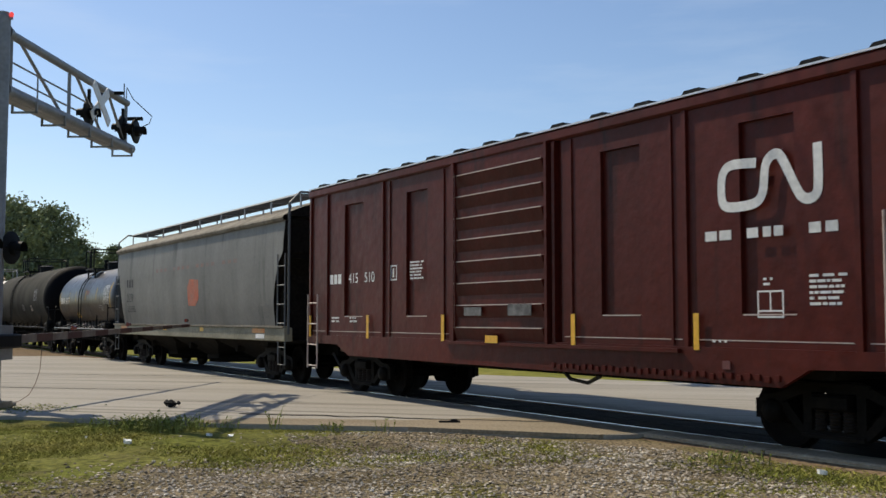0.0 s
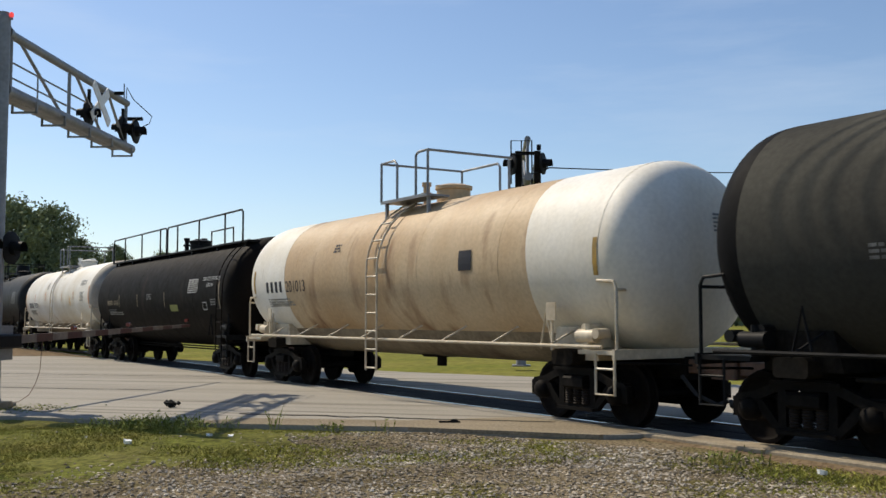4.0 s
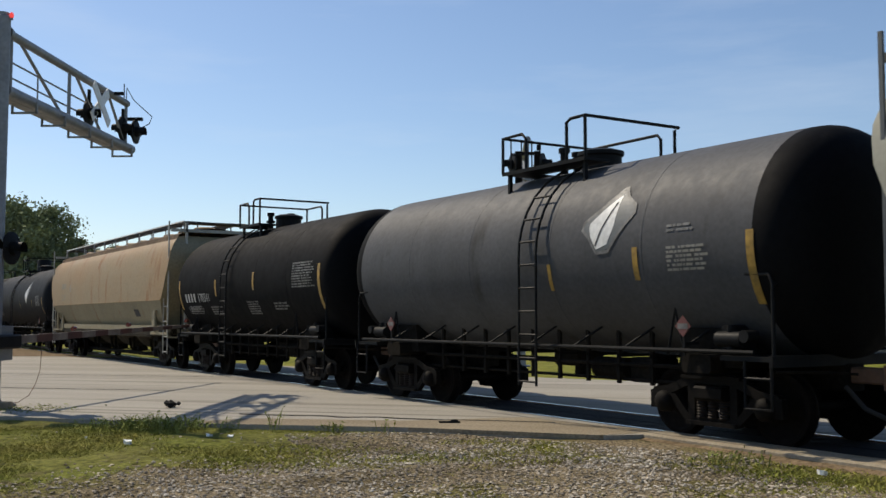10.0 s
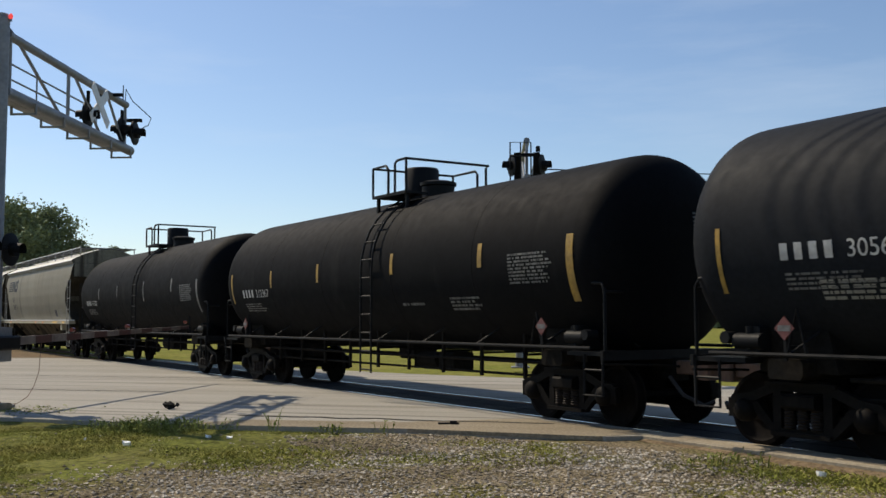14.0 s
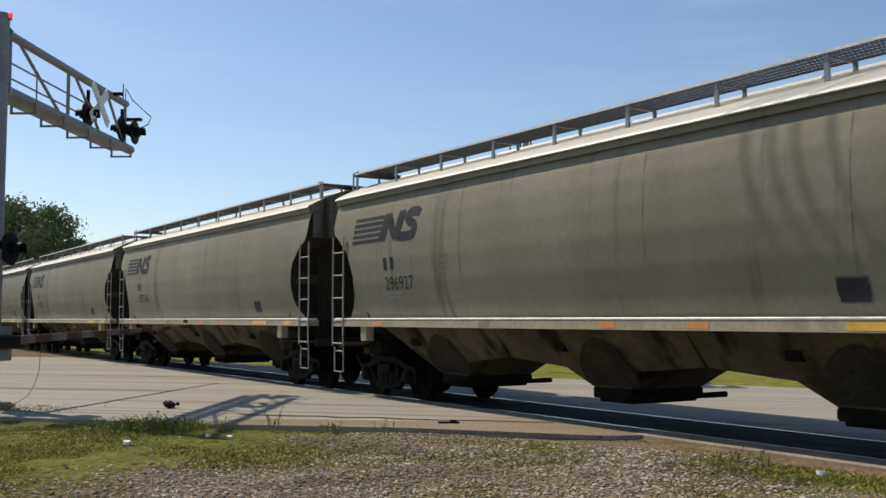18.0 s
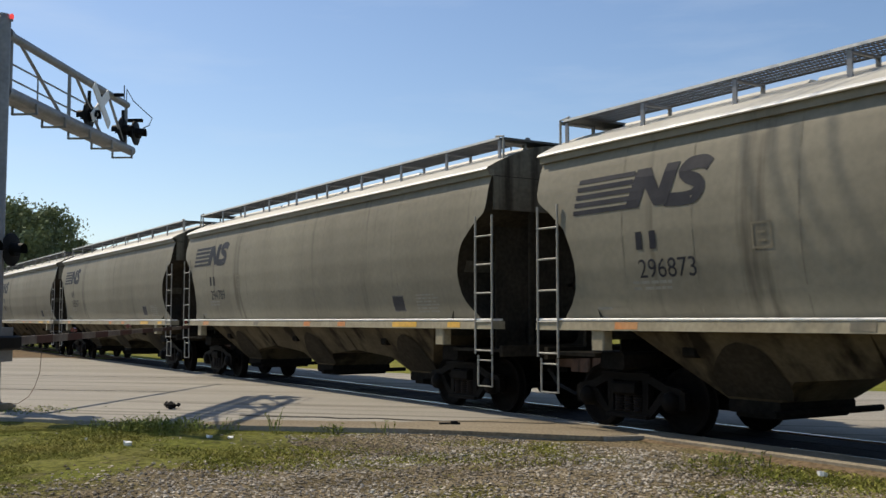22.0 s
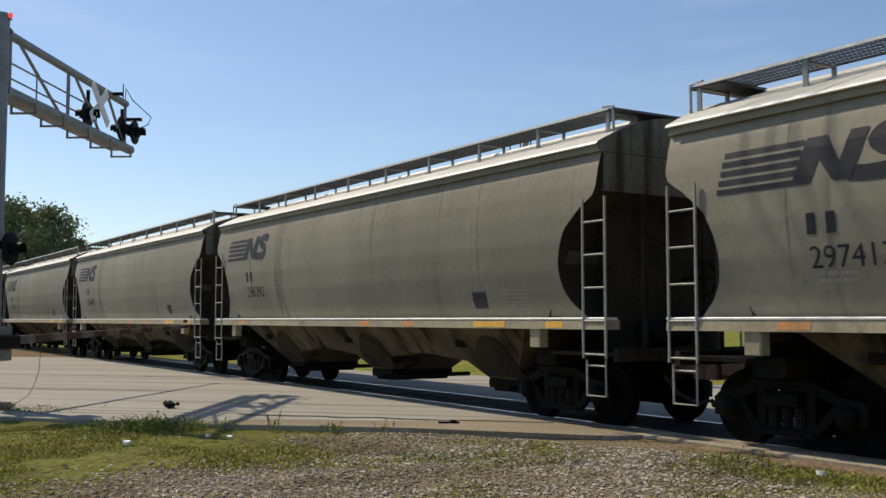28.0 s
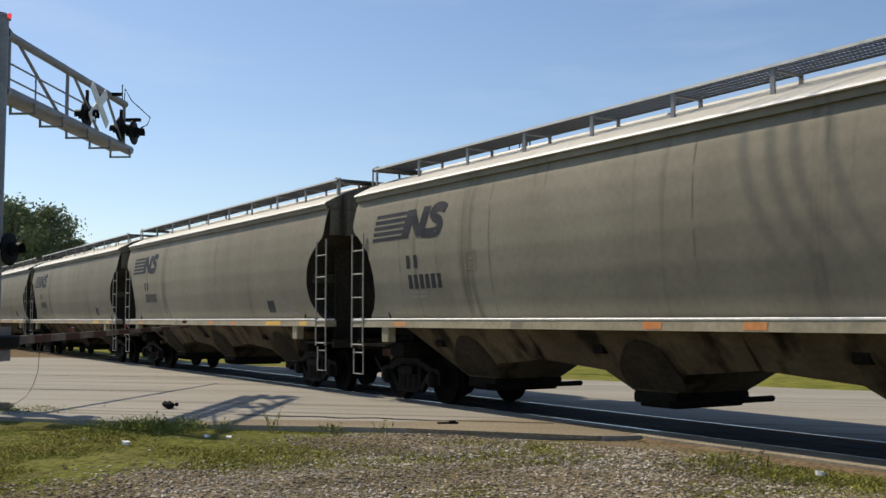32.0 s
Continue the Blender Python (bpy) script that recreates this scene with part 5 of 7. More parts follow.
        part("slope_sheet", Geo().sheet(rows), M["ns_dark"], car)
    # markings on the near side
    bend = lambda x, z: (x, -side(z) - 0.006, z)
    lg = Geo()
    for k in range(5):
        z = 3.09 + 0.112 * k
        a, b = -6.88 + 0.024 * k, -5.74 + 0.035 * k
        rect(lg, bend, a, b, z, z + 0.066)
    fit = lambda x, z: (-5.74 + (x + 5.74) * 0.97, 3.09 + (z - 2.98) * 0.82)
    for poly in ([(-5.78, 2.98), (-5.5, 2.98), (-5.28, 3.62), (-5.56, 3.62)], [(-5.28, 3.6), (-5.48, 3.45), (-5.2, 2.98), (-5.0, 2.98)], [(-5.2, 2.98), (-4.96, 2.98), (-4.74, 3.64), (-4.98, 3.64)]):
        fill(lg, lambda x, z: (x, -side(z) - 0.006 - 0.001 * (x > -5.3), z), [fit(*p) for p in poly], 5)
    stroke(lg, bend, [fit(p[0] - 0.22, p[1]) for p in rounded([(-3.98, 3.5), (-4.08, 3.57), (-4.32, 3.57), (-4.44, 3.46), (-4.36, 3.36), (-4.2, 3.29), (-4.15, 3.18), (-4.24, 3.06), (-4.46, 3.03), (-4.78, 3.05)], 3)], 0.175, 1)
    part("marking", lg, M["ink"], car, "dark blue striped marking")
    for x in (-5.58, -5.32):
        part("marking", rect(Geo(), bend, x, x + 0.12, 2.52, 2.76), M["ink"], car)
    fg = Geo()
    bars(fg, bend, -5.72, 1.98, 0.9, 0.16, 2, 3)
    bars(fg, bend, 5.4, 1.72, 0.8, 0.36, 4, 4)
    ig = Geo()
    for a in ((-3.6, -3.3, 2.42, 2.445), (-3.6, -3.3, 2.715, 2.74), (-3.6, -3.575, 2.445, 2.715), (-3.325, -3.3, 2.445, 2.715), (-3.51, -3.39, 2.5, 2.53), (-3.51, -3.39, 2.6, 2.63)):
        rect(ig, bend, *a)
    part("stencil_frame", ig, M["scrawl"], car, "dark stencilled square")
    # thin upright joints of the side sheets
    for x in (-5.85, -4.55, -2.9, 1.6, 4.8):
        part("sheet_joint", Geo().sheet([[(x - 0.012, -side(z) - 0.003, z), (x + 0.012, -side(z) - 0.003, z)] for z in np.linspace(1.62, 4.02, 12)][::-1]), M["ns_seam"], car)
    rect(fg, bend, -6.55, -6.25, 1.72, 1.76)
    print_part("fine_print", fg, M["faint"], car, "faded fine print")
    pn = part("test_panel", rect(Geo(), bend, 4.52, 4.94, 1.74, 2.04, 2), M["ink"], car, "black test panel with a pale frame")
    fr = Geo()
    b2 = lambda x, z: (x, -side(z) - 0.010, z)
    for a in ((4.52, 4.94, 1.74, 1.76), (4.52, 4.94, 2.02, 2.04), (4.52, 4.54, 1.76, 2.02), (4.92, 4.94, 1.76, 2.02)):
        rect(fr, b2, *a)
    part("panel_frame", fr, M["dull_white"], pn)
    body_mount(car, 16.97, 6.35)
    return car, bend


# ---- rounded four-bay hopper with open end frames
def round_hopper(name, length, body_half, mat, low_mat, label, number, eave=4.15, mirrored=False):
    car = thing("covered_hopper", label, "freight car")
    prof = [(1.25, 1.36), (1.38, 1.6), (1.5, 1.9), (1.6, 2.18), (1.605, 2.55), (1.595, 2.9), (1.565, 3.25), (1.505, 3.6), (1.405, 3.88), (1.27, 4.06), (1.2, 4.1), (1.16, 4.24)]
    side = lerp_profile(prof)
    xt = body_half

    def xe(z):
        return float(np.interp(z, [1.36, 1.7, 2.2, 2.8, 3.3, 3.7, 4.0, 4.2], [xt - 1.95, xt - 1.72, xt - 1.4, xt - 1.0, xt - 0.62, xt - 0.3, xt - 0.1, xt - 0.02]))

    def xe_side(z):
        return float(np.interp(z, [1.36, 1.8, 2.2, 2.6, 3.2, 3.6, 3.9, 4.2], [xt - 1.25, xt - 0.95, xt - 0.62, xt - 0.32, xt - 0.06, xt, xt - 0.08, xt - 0.3]))

    split = 2.18
    for lo, hi, mm, lab in ((1.36, split, low_mat, "lower side sheets"), (split, 4.08, mat, "rounded side sheets"), (4.08, 4.24, "roof_brown" if mat == "penx" else mat, "roof edge strip")):
        g = Geo()
        zz = [(side(z), z) for z in np.linspace(lo, hi, 14)]
        grid_side(g, zz, xe_side, 16, -1)
        grid_side(g, zz, xe_side, 16, 1)
        part("body", g, M[mm], car, lab, True)
    for s in (1, -1):
        g = Geo()
        rows = [[(s * (xe_side(z) - 0.01), y, z) for y in (-side(z) + 0.008, 0, side(z) - 0.008)] for z in np.linspace(1.36, 4.18, 18)]
        g.sheet(rows if s > 0 else rows[::-1])
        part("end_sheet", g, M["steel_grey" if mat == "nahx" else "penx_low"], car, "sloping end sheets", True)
    part("seam_strip", Geo().box(-xe_side(split), xe_side(split), -1.626, -1.58, split - 0.014, split + 0.022), M["ladder" if mat == "nahx" else mat], car, "raised seam along the side")
    roof_z = lambda y: 4.24 + 0.22 * math.cos(min(1.15, abs(y)) / 1.15 * math.pi / 2) ** 0.8
    g = Geo().sheet([[(-xt + 0.3, y, roof_z(y)), (xt - 0.3, y, roof_z(y))] for y in np.linspace(-1.15, 1.15, 11)])
    part("roof", g, M["roof_brown" if mat == "penx" else mat], car, "narrow roof with a raised edge", True)
    for k in range(10):
        x = -xt + 1.2 + k * (2 * xt - 2.4) / 9
        part("hatch_cover", Geo().lathe([(4.38, 0.36), (4.52, 0.36), (4.56, 0.3), (4.58, 0.05)], 18, lambda s, a, q, xx=x: (xx + q * math.cos(a), q * math.sin(a), s)), M[mat], car, "round hatch cover", True)
    he = length / 2 - 0.75
    running_board(car, he - 0.15, -1.0, -0.5, 4.66, roof_z)
    running_board(car, he - 0.15, 0.5, 1.0, 4.66, roof_z)
    fm = "ladder" if mat == "penx" else "steel_grey"
    for s in (1, -1):
        part("end_walk", Geo().box(min(s * (he - 0.75), s * he), max(s * (he - 0.75), s * he), -1.0, 1.35, 4.6, 4.64), M["grate"], car)
        for y in (-0.95, 0.95):
            part("end_post", Geo().box(min(s * he, s * (he - 0.07)), max(s * he, s * (he - 0.07)), y - 0.04, y + 0.04, 1.1, 4.6), M[fm], car, "upright of the end frame")
        part("end_beam", Geo().box(min(s * he, s * (he - 0.06)), max(s * he, s * (he - 0.06)), -1.45, 1.45, 4.3, 4.4), M[fm], car)
        part("end_platform", Geo().box(min(s * (he - 1.9), s * he), max(s * (he - 1.9), s * he), -1.5, 1.5, 1.08, 1.16).box(min(s * he, s * (he - 0.08)), max(s * he, s * (he - 0.08)), -1.5, 1.5, 0.98, 1.26), M[low_mat], car, "end platform")
        ladder(car, s * (he - 0.06), s * (he - 0.5), -1.5, 0.5, 2.3, "ladder" if mat == "penx" or s < 0 else "steel_grey", 0.47)
        part("corner_post", Geo().box(min(s * he, s * (he - 0.05)), max(s * he, s * (he - 0.05)), *((-1.53, -1.49) if mat == "penx" or s < 0 else (-1.07, -1.02)), 1.16, 4.62), M["ladder" if mat == "penx" else "steel_grey"], car, "upright corner post")
        part("gusset", Geo().prism([(s * (he - 1.9), 1.16), (s * (he - 1.25), 1.16), (s * (he - 1.9), 2.0)], -1.46, -1.42), M[low_mat], car)
        part("brake_bracket", Geo().box(min(s * (he - 1.35), s * (he - 1.2)), max(s * (he - 1.35), s * (he - 1.2)), -1.58, -1.5, 1.16, 1.85, 0.02), M["white" if mat == "nahx" else "penx_low"], car)
    for s in (-1, 1):
        part("side_sill", Geo().box(-he, he, min(s * 1.22, s * 1.42), max(s * 1.22, s * 1.42), 1.03, 1.36, 0.02), M["bay_dark"], car, "dark side sill")
        part("sill_flange", Geo().box(-he + 1.9, he - 1.9, min(s * 1.3, s * 1.46), max(s * 1.3, s * 1.46), 1.0, 1.03), M["bay_dark" if mat == "penx" else low_mat], car)
        if mat == "penx":
            part("sill_skirt", Geo().box(-he + 1.2, he - 1.2, min(s * 1.3, s * 1.43), max(s * 1.3, s * 1.43), 1.19, 1.37), M[low_mat], car, "grey-green lower edge of the side")
            continue
        pipe = part("side_pipe", Geo().tube([(-he + 1.3, s * 1.5, 1.33), (he - 1.3, s * 1.5, 1.33)], 0.02, 8), M["white"], car, "thin white pipe along the sill", True)
        for k in range(7):
            part("clamp", Geo().box(-6.3 + k * 2.1, -6.24 + k * 2.1, min(s * 1.4, s * 1.53), max(s * 1.4, s * 1.53), 1.29, 1.37), M["ladder" if mat == "nahx" else low_mat], pipe)
    for c in (-5.4, -2.7, 0.05, 2.75, 5.4):
        g = Geo()
        rows = []
        for f in (0.0, 0.2, 0.4, 0.58, 0.74, 0.87, 0.95, 1.0):
            z, k = 1.1 - 0.6 * f, max(math.sqrt(1 - f * f), 0.26)
            rows.append([(c + 1.05 * k * math.copysign(abs(math.cos(a)) ** 0.7, math.cos(a)), 0.78 * k * math.copysign(abs(math.sin(a)) ** 0.7, math.sin(a)), z) for a in (2 * math.pi * i / 24 for i in range(25))])
        g.sheet(rows[::-1])
        bay = part("hopper_bay", g, M["bay_dark"], car, "rounded discharge bay", True)
        part("outlet", Geo().cyl_z(c, 0, 0.38, 0.52, 0.3, 16).box(c - 0.36, c + 0.36, -0.36, 0.36, 0.36, 0.4), M["under"], bay, "round outlet with a flange", True)
        part("outlet_pipe", Geo().tube([(c + 0.85, -0.6, 0.85), (c + 0.7, -0.52, 0.6), (c + 0.55, -0.45, 0.48), (c + 0.2, -0.3, 0.45)], 0.045, 8), M["under"], bay, "", True)
        part("valve", Geo().cyl_y(c - 0.55, 0.5, -0.62, -0.3, 0.07, 10).box(c - 0.64, c - 0.46, -0.66, -0.62, 0.44, 0.58), M["under"], bay)
    part("discharge_pipe", Geo().tube([(-6.0, -0.5, 0.34), (6.0, -0.5, 0.34)], 0.07, 10), M["under"], car, "long dark discharge pipe under the bays", True)
    for x in (-4.2, -1.5, 1.15, 3.85):
        part("pipe_hanger", Geo().box(x - 0.03, x + 0.03, -0.53, -0.47, 0.34, 1.1), M["under"], car)
    bend = lambda x, z: (x, -side(z) - 0.008, z)
    ink = Geo()
    for k in range(4):
        rect(ink, bend, -xt + 2.25 + 0.22 * k, -xt + 2.42 + 0.22 * k, 2.84, 3.08)
    mk = M["ink" if mat == "nahx" else "scrawl"]
    part("marking", ink, mk, car)
    part("number", letters(number, 0.37, bend, -xt + 2.3, 2.37), mk, car, "dark painted number")
    fp = Geo()
    bars(fp, bend, -xt + 3.8, 2.72, 0.4, 0.3, 4, 8)
    print_part("fine_print", fp, M["faint"], car)
    part("sheet_joint", Geo().box(-xt + 0.2, xt - 0.2, -side(3.02) - 0.003, -side(3.02) + 0.02, 3.016, 3.026), M[mat], car)
    if mat == "penx":
        r = random.Random(4)
        for x, z, w in ((2.96, 1.62, 0.45), (1.94, 1.7, 0.14), (0.6, 1.9, 0.5), (4.2, 2.0, 0.6), (4.7, 1.95, 0.4)):
            pts = [(x + w * (i / 14 - 0.5) + r.uniform(-0.05, 0.05), z + r.uniform(-0.12, 0.12)) for i in range(15)]
            part("scrawl", stroke(Geo(), bend, pts, 0.022, 2), M["scrawl"], car, "faded sprayed scrawl")
    pn = part("test_panel", rect(Geo(), bend, xt - 4.0, xt - 3.42, 1.66, 1.9, 2), M["ink"], car, "black test panel")
    body_mount(car, length, length / 2 - 2.55)
    return car, bend, xt


# ---- older straight-sided hopper with a deep side sill
def grey_hopper():
    car = thing("covered_hopper", "dull gunmetal covered hopper with faded red marking and pale sill", "freight car")
    prof = [(1.46, 1.4), (1.54, 1.9), (1.57, 2.4), (1.58, 3.0), (1.56, 3.5), (1.53, 3.9)]
    side = lerp_profile(prof)

    def xe(z):
        return float(np.interp(z, [1.4, 2.0, 2.5, 2.9, 3.1, 3.9], [6.72, 6.78, 6.95, 7.12, 7.38, 7.42]))

    g = Geo()
    zz = [(side(z), z) for z in np.linspace(1.4, 3.9, 18)]
    grid_side(g, zz, xe, 16, -1)
    grid_side(g, zz, xe, 16, 1)
    part("body", g, M["cic"], car, "dull gunmetal side sheets streaked with dirt", True)
    # end parts use near-black so that their shade is in the colour
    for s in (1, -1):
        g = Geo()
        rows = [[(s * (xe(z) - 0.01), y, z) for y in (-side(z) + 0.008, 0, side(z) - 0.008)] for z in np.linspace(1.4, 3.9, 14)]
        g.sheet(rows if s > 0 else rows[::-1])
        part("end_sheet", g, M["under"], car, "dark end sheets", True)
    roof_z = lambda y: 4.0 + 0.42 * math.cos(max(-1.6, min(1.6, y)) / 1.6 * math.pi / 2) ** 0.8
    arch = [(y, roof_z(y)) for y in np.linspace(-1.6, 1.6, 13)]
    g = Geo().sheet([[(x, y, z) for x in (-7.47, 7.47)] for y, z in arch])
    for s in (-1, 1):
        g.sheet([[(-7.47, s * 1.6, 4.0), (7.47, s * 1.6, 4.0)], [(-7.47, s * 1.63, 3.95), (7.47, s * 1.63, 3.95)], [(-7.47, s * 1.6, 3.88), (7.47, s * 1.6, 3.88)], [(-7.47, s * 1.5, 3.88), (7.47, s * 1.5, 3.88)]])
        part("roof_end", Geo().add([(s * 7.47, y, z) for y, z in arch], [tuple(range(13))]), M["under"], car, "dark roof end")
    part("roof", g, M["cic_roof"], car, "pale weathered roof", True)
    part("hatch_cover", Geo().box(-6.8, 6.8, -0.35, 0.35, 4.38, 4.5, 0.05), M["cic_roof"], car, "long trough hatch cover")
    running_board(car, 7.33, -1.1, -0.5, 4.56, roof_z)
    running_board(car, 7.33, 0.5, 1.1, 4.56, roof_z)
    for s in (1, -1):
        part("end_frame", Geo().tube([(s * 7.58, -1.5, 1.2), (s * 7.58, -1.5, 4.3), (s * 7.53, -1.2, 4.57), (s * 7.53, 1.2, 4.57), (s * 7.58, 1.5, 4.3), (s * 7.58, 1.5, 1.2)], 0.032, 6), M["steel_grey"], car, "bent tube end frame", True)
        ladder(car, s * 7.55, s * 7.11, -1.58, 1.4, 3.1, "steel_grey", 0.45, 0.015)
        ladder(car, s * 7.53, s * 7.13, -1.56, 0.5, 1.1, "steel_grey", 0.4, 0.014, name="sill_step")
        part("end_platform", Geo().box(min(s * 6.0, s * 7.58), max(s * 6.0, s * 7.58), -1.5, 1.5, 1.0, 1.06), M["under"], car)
        # added plate, dark as shade, closes the view past the end
        part("end_plate", Geo().box(min(s * 6.56, s * 6.6), max(s * 6.98, s * 7.02), -1.35, 1.35, 1.06, 2.6), M["under"], car, "added dark plate behind the end frame")
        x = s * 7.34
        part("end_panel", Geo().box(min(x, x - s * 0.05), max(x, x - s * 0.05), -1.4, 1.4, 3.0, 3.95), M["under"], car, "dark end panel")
    for s in (-1, 1):
        part("side_sill", Geo().box(-7.58, 7.58, min(s * 1.4, s * 1.6), max(s * 1.4, s * 1.6), 1.04, 1.36, 0.02), M["cic_sill"], car, "deep pale side sill")
        part("sill_flange", Geo().box(-7.58, 7.58, min(s * 1.46, s * 1.65), max(s * 1.46, s * 1.65), 1.36, 1.4), M["cic_roof"], car)
    bend = lambda x, z: (x, -side(z) - 0.007, z)
    part("marking", patch(Geo(), bend, [(0.45, 1.95), (1.1, 1.93), (1.38, 2.15), (1.36, 2.68), (0.62, 2.72), (0.4, 2.5)]), M["red_mark"], car, "faded red-orange emblem")
    rg = Geo()
    for k in range(17):
        x = -2.7 + k * 0.43
        if k % 5 != 3:
            rect(rg, bend, x, x + 0.24, 3.03, 3.13)
    part("marking", rg, M["red_faint"], car, "faded red lettering band")
    for k in range(3):
        part("marking", rect(Geo(), bend, -6.12 + 0.3 * k, -5.96 + 0.3 * k, 2.64, 2.9), M["ink"], car)
    part("number", letters("2139", 0.4, bend, -6.15, 2.14), M["ink"], car, "dark painted number")
    print_part("fine_print", bars(Geo(), bend, -6.1, 1.8, 1.1, 0.22, 2, 12), M["ink"], car)
    pn = Geo()
    for a in ((5.8, 6.4, 1.6, 1.615), (5.8, 6.4, 1.9, 1.915), (5.8, 5.815, 1.615, 1.9), (6.385, 6.4, 1.615, 1.9), (6.0, 6.012, 1.615, 1.9), (6.2, 6.212, 1.615, 1.9), (5.8, 6.4, 1.7, 1.712)):
        rect(pn, bend, *a)
    part("panel_frame", pn, M["dull_white"], car, "pale outlined test panel")
    for x, w, m in ((-6.3, 0.75, "orange"), (-6.2, 0.55, "white"), (6.0, 0.8, "orange"), (6.1, 0.55, "white"), (-1.6, 0.3, "yellow"), (1.8, 0.3, "yellow")):
        part("reflector", Geo().box(x - w / 2, x + w / 2, -1.606, -1.602, 1.22 if m != "white" else 1.09, 1.33 if m != "white" else 1.2), M[m], car)
    bays(car, (-3.9, 0.0, 3.9), 1.95, 1.05, 0.28, 1.3, 0.6, "under")
    body_mount(car, 16.4, 5.75)
    return car


# ---- smooth-sided steel boxcar with a sliding door
def boxcar():
    car = thing("boxcar", "red-brown steel boxcar with a sliding door and white markings", "freight car")
    H, ZB, ZT, Y = 7.35, 1.12, 4.36, 1.5
    part("body", Geo().box(-H, H, -Y, Y, ZB, ZT), M["brown"], car, "red-brown smooth steel side sheets")
    d0, d1 = -1.39, 1.14
    for s in (-1, 1):
        a, b = sorted((s * (Y - 0.1), s * (Y + 0.12)))
        part("top_plate", Geo().box(-H - 0.02, H + 0.02, a, b, ZT - 0.12, ZT + 0.05, 0.03), M["brown"], car, "projecting top plate")
        a, b = sorted((s * (Y + 0.02), s * (Y + 0.1)))
        part("side_sill", Geo().prism([(-H, ZB - 0.08), (-H + 1.35, ZB - 0.08), (-H + 1.9, ZB - 0.3), (H - 1.9, ZB - 0.34), (H - 1.5, ZB - 0.12), (H, ZB - 0.08), (H, ZB + 0.1), (-H, ZB + 0.1)], a, b), M["brown"], car, "deep side sill")
    part("roof_edge", Geo().box(-H - 0.02, H + 0.02, -Y - 0.13, -Y - 0.1, ZT + 0.05, ZT + 0.075), M["alu"], car, "bright strip along the roof's edge")
    # broad raised plates with sunk panels between the upright joints
    for x0, x1, hole in ((-7.3, -6.53, None), (-6.47, -4.06, (-5.72, -4.88)), (-4.0, -1.62, (-3.15, -2.39)), (1.46, 3.95, (2.34, 3.14)), (4.03, 6.46, (4.87, 5.68)), (6.54, 7.3, None)):
        g = Geo()
        za, zb, ya, yb = ZB + 0.1, ZT - 0.12, -Y - 0.06, -Y + 0.01
        if hole:
            h0, h1, k0, k1 = hole[0], hole[1], ZB + 0.5, ZT - 0.42
            g.box(x0, h0, ya, yb, za, zb).box(h1, x1, ya, yb, za, zb).box(h0, h1, ya, yb, za, k0).box(h0, h1, ya, yb, k1, zb)
            part("worn_edge", Geo().box(h0 + 0.02, h1 - 0.02, ya - 0.004, ya + 0.02, k0 - 0.012, k0 + 0.006), M["brown_edge"], car, "rubbed edge with a painted highlight")
            for e in (x0 + 0.24 * (h0 - x0), h1 + 0.7 * (x1 - h1)) if abs(x0) < 4.02 else ():
                part("panel_rib", Geo().prism([(e, za + 0.02), (e + 0.045, za + 0.02), (e + 0.045, zb - 0.02), (e, zb - 0.02)], ya - 0.022, ya), M["brown"], car, "narrow upright rib beside the sunk panel")
        else:
            g.box(x0, x1, ya, yb, za, zb)
        part("side_panel", g, M["brown"], car, "broad raised side panel")
        part("worn_edge", Geo().box(x0 + 0.06, x1 - 0.06, ya - 0.004, ya + 0.02, za + 0.08, za + 0.094), M["brown_edge"], car, "rubbed edge with a painted highlight")
    rib = None
    for x in (-7.33, -6.5, -4.03, -1.55, 1.3, 3.99, 6.5, 7.33):
        if rib is None:
            rib = part("side_post", Geo().prism([(-0.035, ZB + 0.1), (0.035, ZB + 0.1), (0.035, ZT - 0.12), (-0.035, ZT - 0.12)], -Y - 0.1, -Y + 0.01), M["brown"], car, at=pose(x, 0, 0))
        else:
            again(rib, pose(x, 0, 0))
    door = part("door", Geo().box(d0, d1, -Y - 0.1, -Y - 0.02, ZB + 0.08, ZT - 0.12), M["brown"], car, "corrugated sliding door")
    rib = None
    for k in range(8):
        z = ZB + 0.3 + k * 0.37
        if rib is None:
            rib = part("door_rib", Geo().add([(x, y, zz) for x in (d0 + 0.04, d1 - 0.04) for y, zz in ((-Y - 0.1, -0.2), (-Y - 0.165, 0.0), (-Y - 0.1, 0.015))], [(0, 3, 4, 1), (1, 4, 5, 2), (0, 1, 2), (5, 4, 3)]), M["brown"], door, at=pose(0, 0, z))
            hi = part("worn_edge", Geo().box(d0 + 0.05, d1 - 0.05, -Y - 0.172, -Y - 0.15, -0.004, 0.014), M["brown_edge"], door, "rubbed edge with a painted highlight", at=pose(0, 0, z))
        else:
            again(rib, pose(0, 0, z))
            again(hi, pose(0, 0, z))
    part("door_frame", Geo().box(d0 - 0.08, d0, -Y - 0.15, -Y, ZB + 0.05, ZT - 0.1).box(d1, d1 + 0.06, -Y - 0.15, -Y, ZB + 0.05, ZT - 0.1), M["brown"], door)
    part("door_track", Geo().box(d0 - 0.3, 3.9, -Y - 0.17, -Y - 0.02, ZB + 0.02, ZB + 0.07), M["brown"], car)
    part("lock_rod", Geo().tube([(d0 + 0.12, -Y - 0.19, ZB + 0.3), (d0 + 0.12, -Y - 0.19, ZT - 0.3)], 0.02, 6), M["brown"], door, "", True)
    part("notice_plate", Geo().box(-0.38, -0.04, -Y - 0.185, -Y - 0.175, ZB + 0.06, ZB + 0.18), M["yellow"], door, "yellow notice plate")
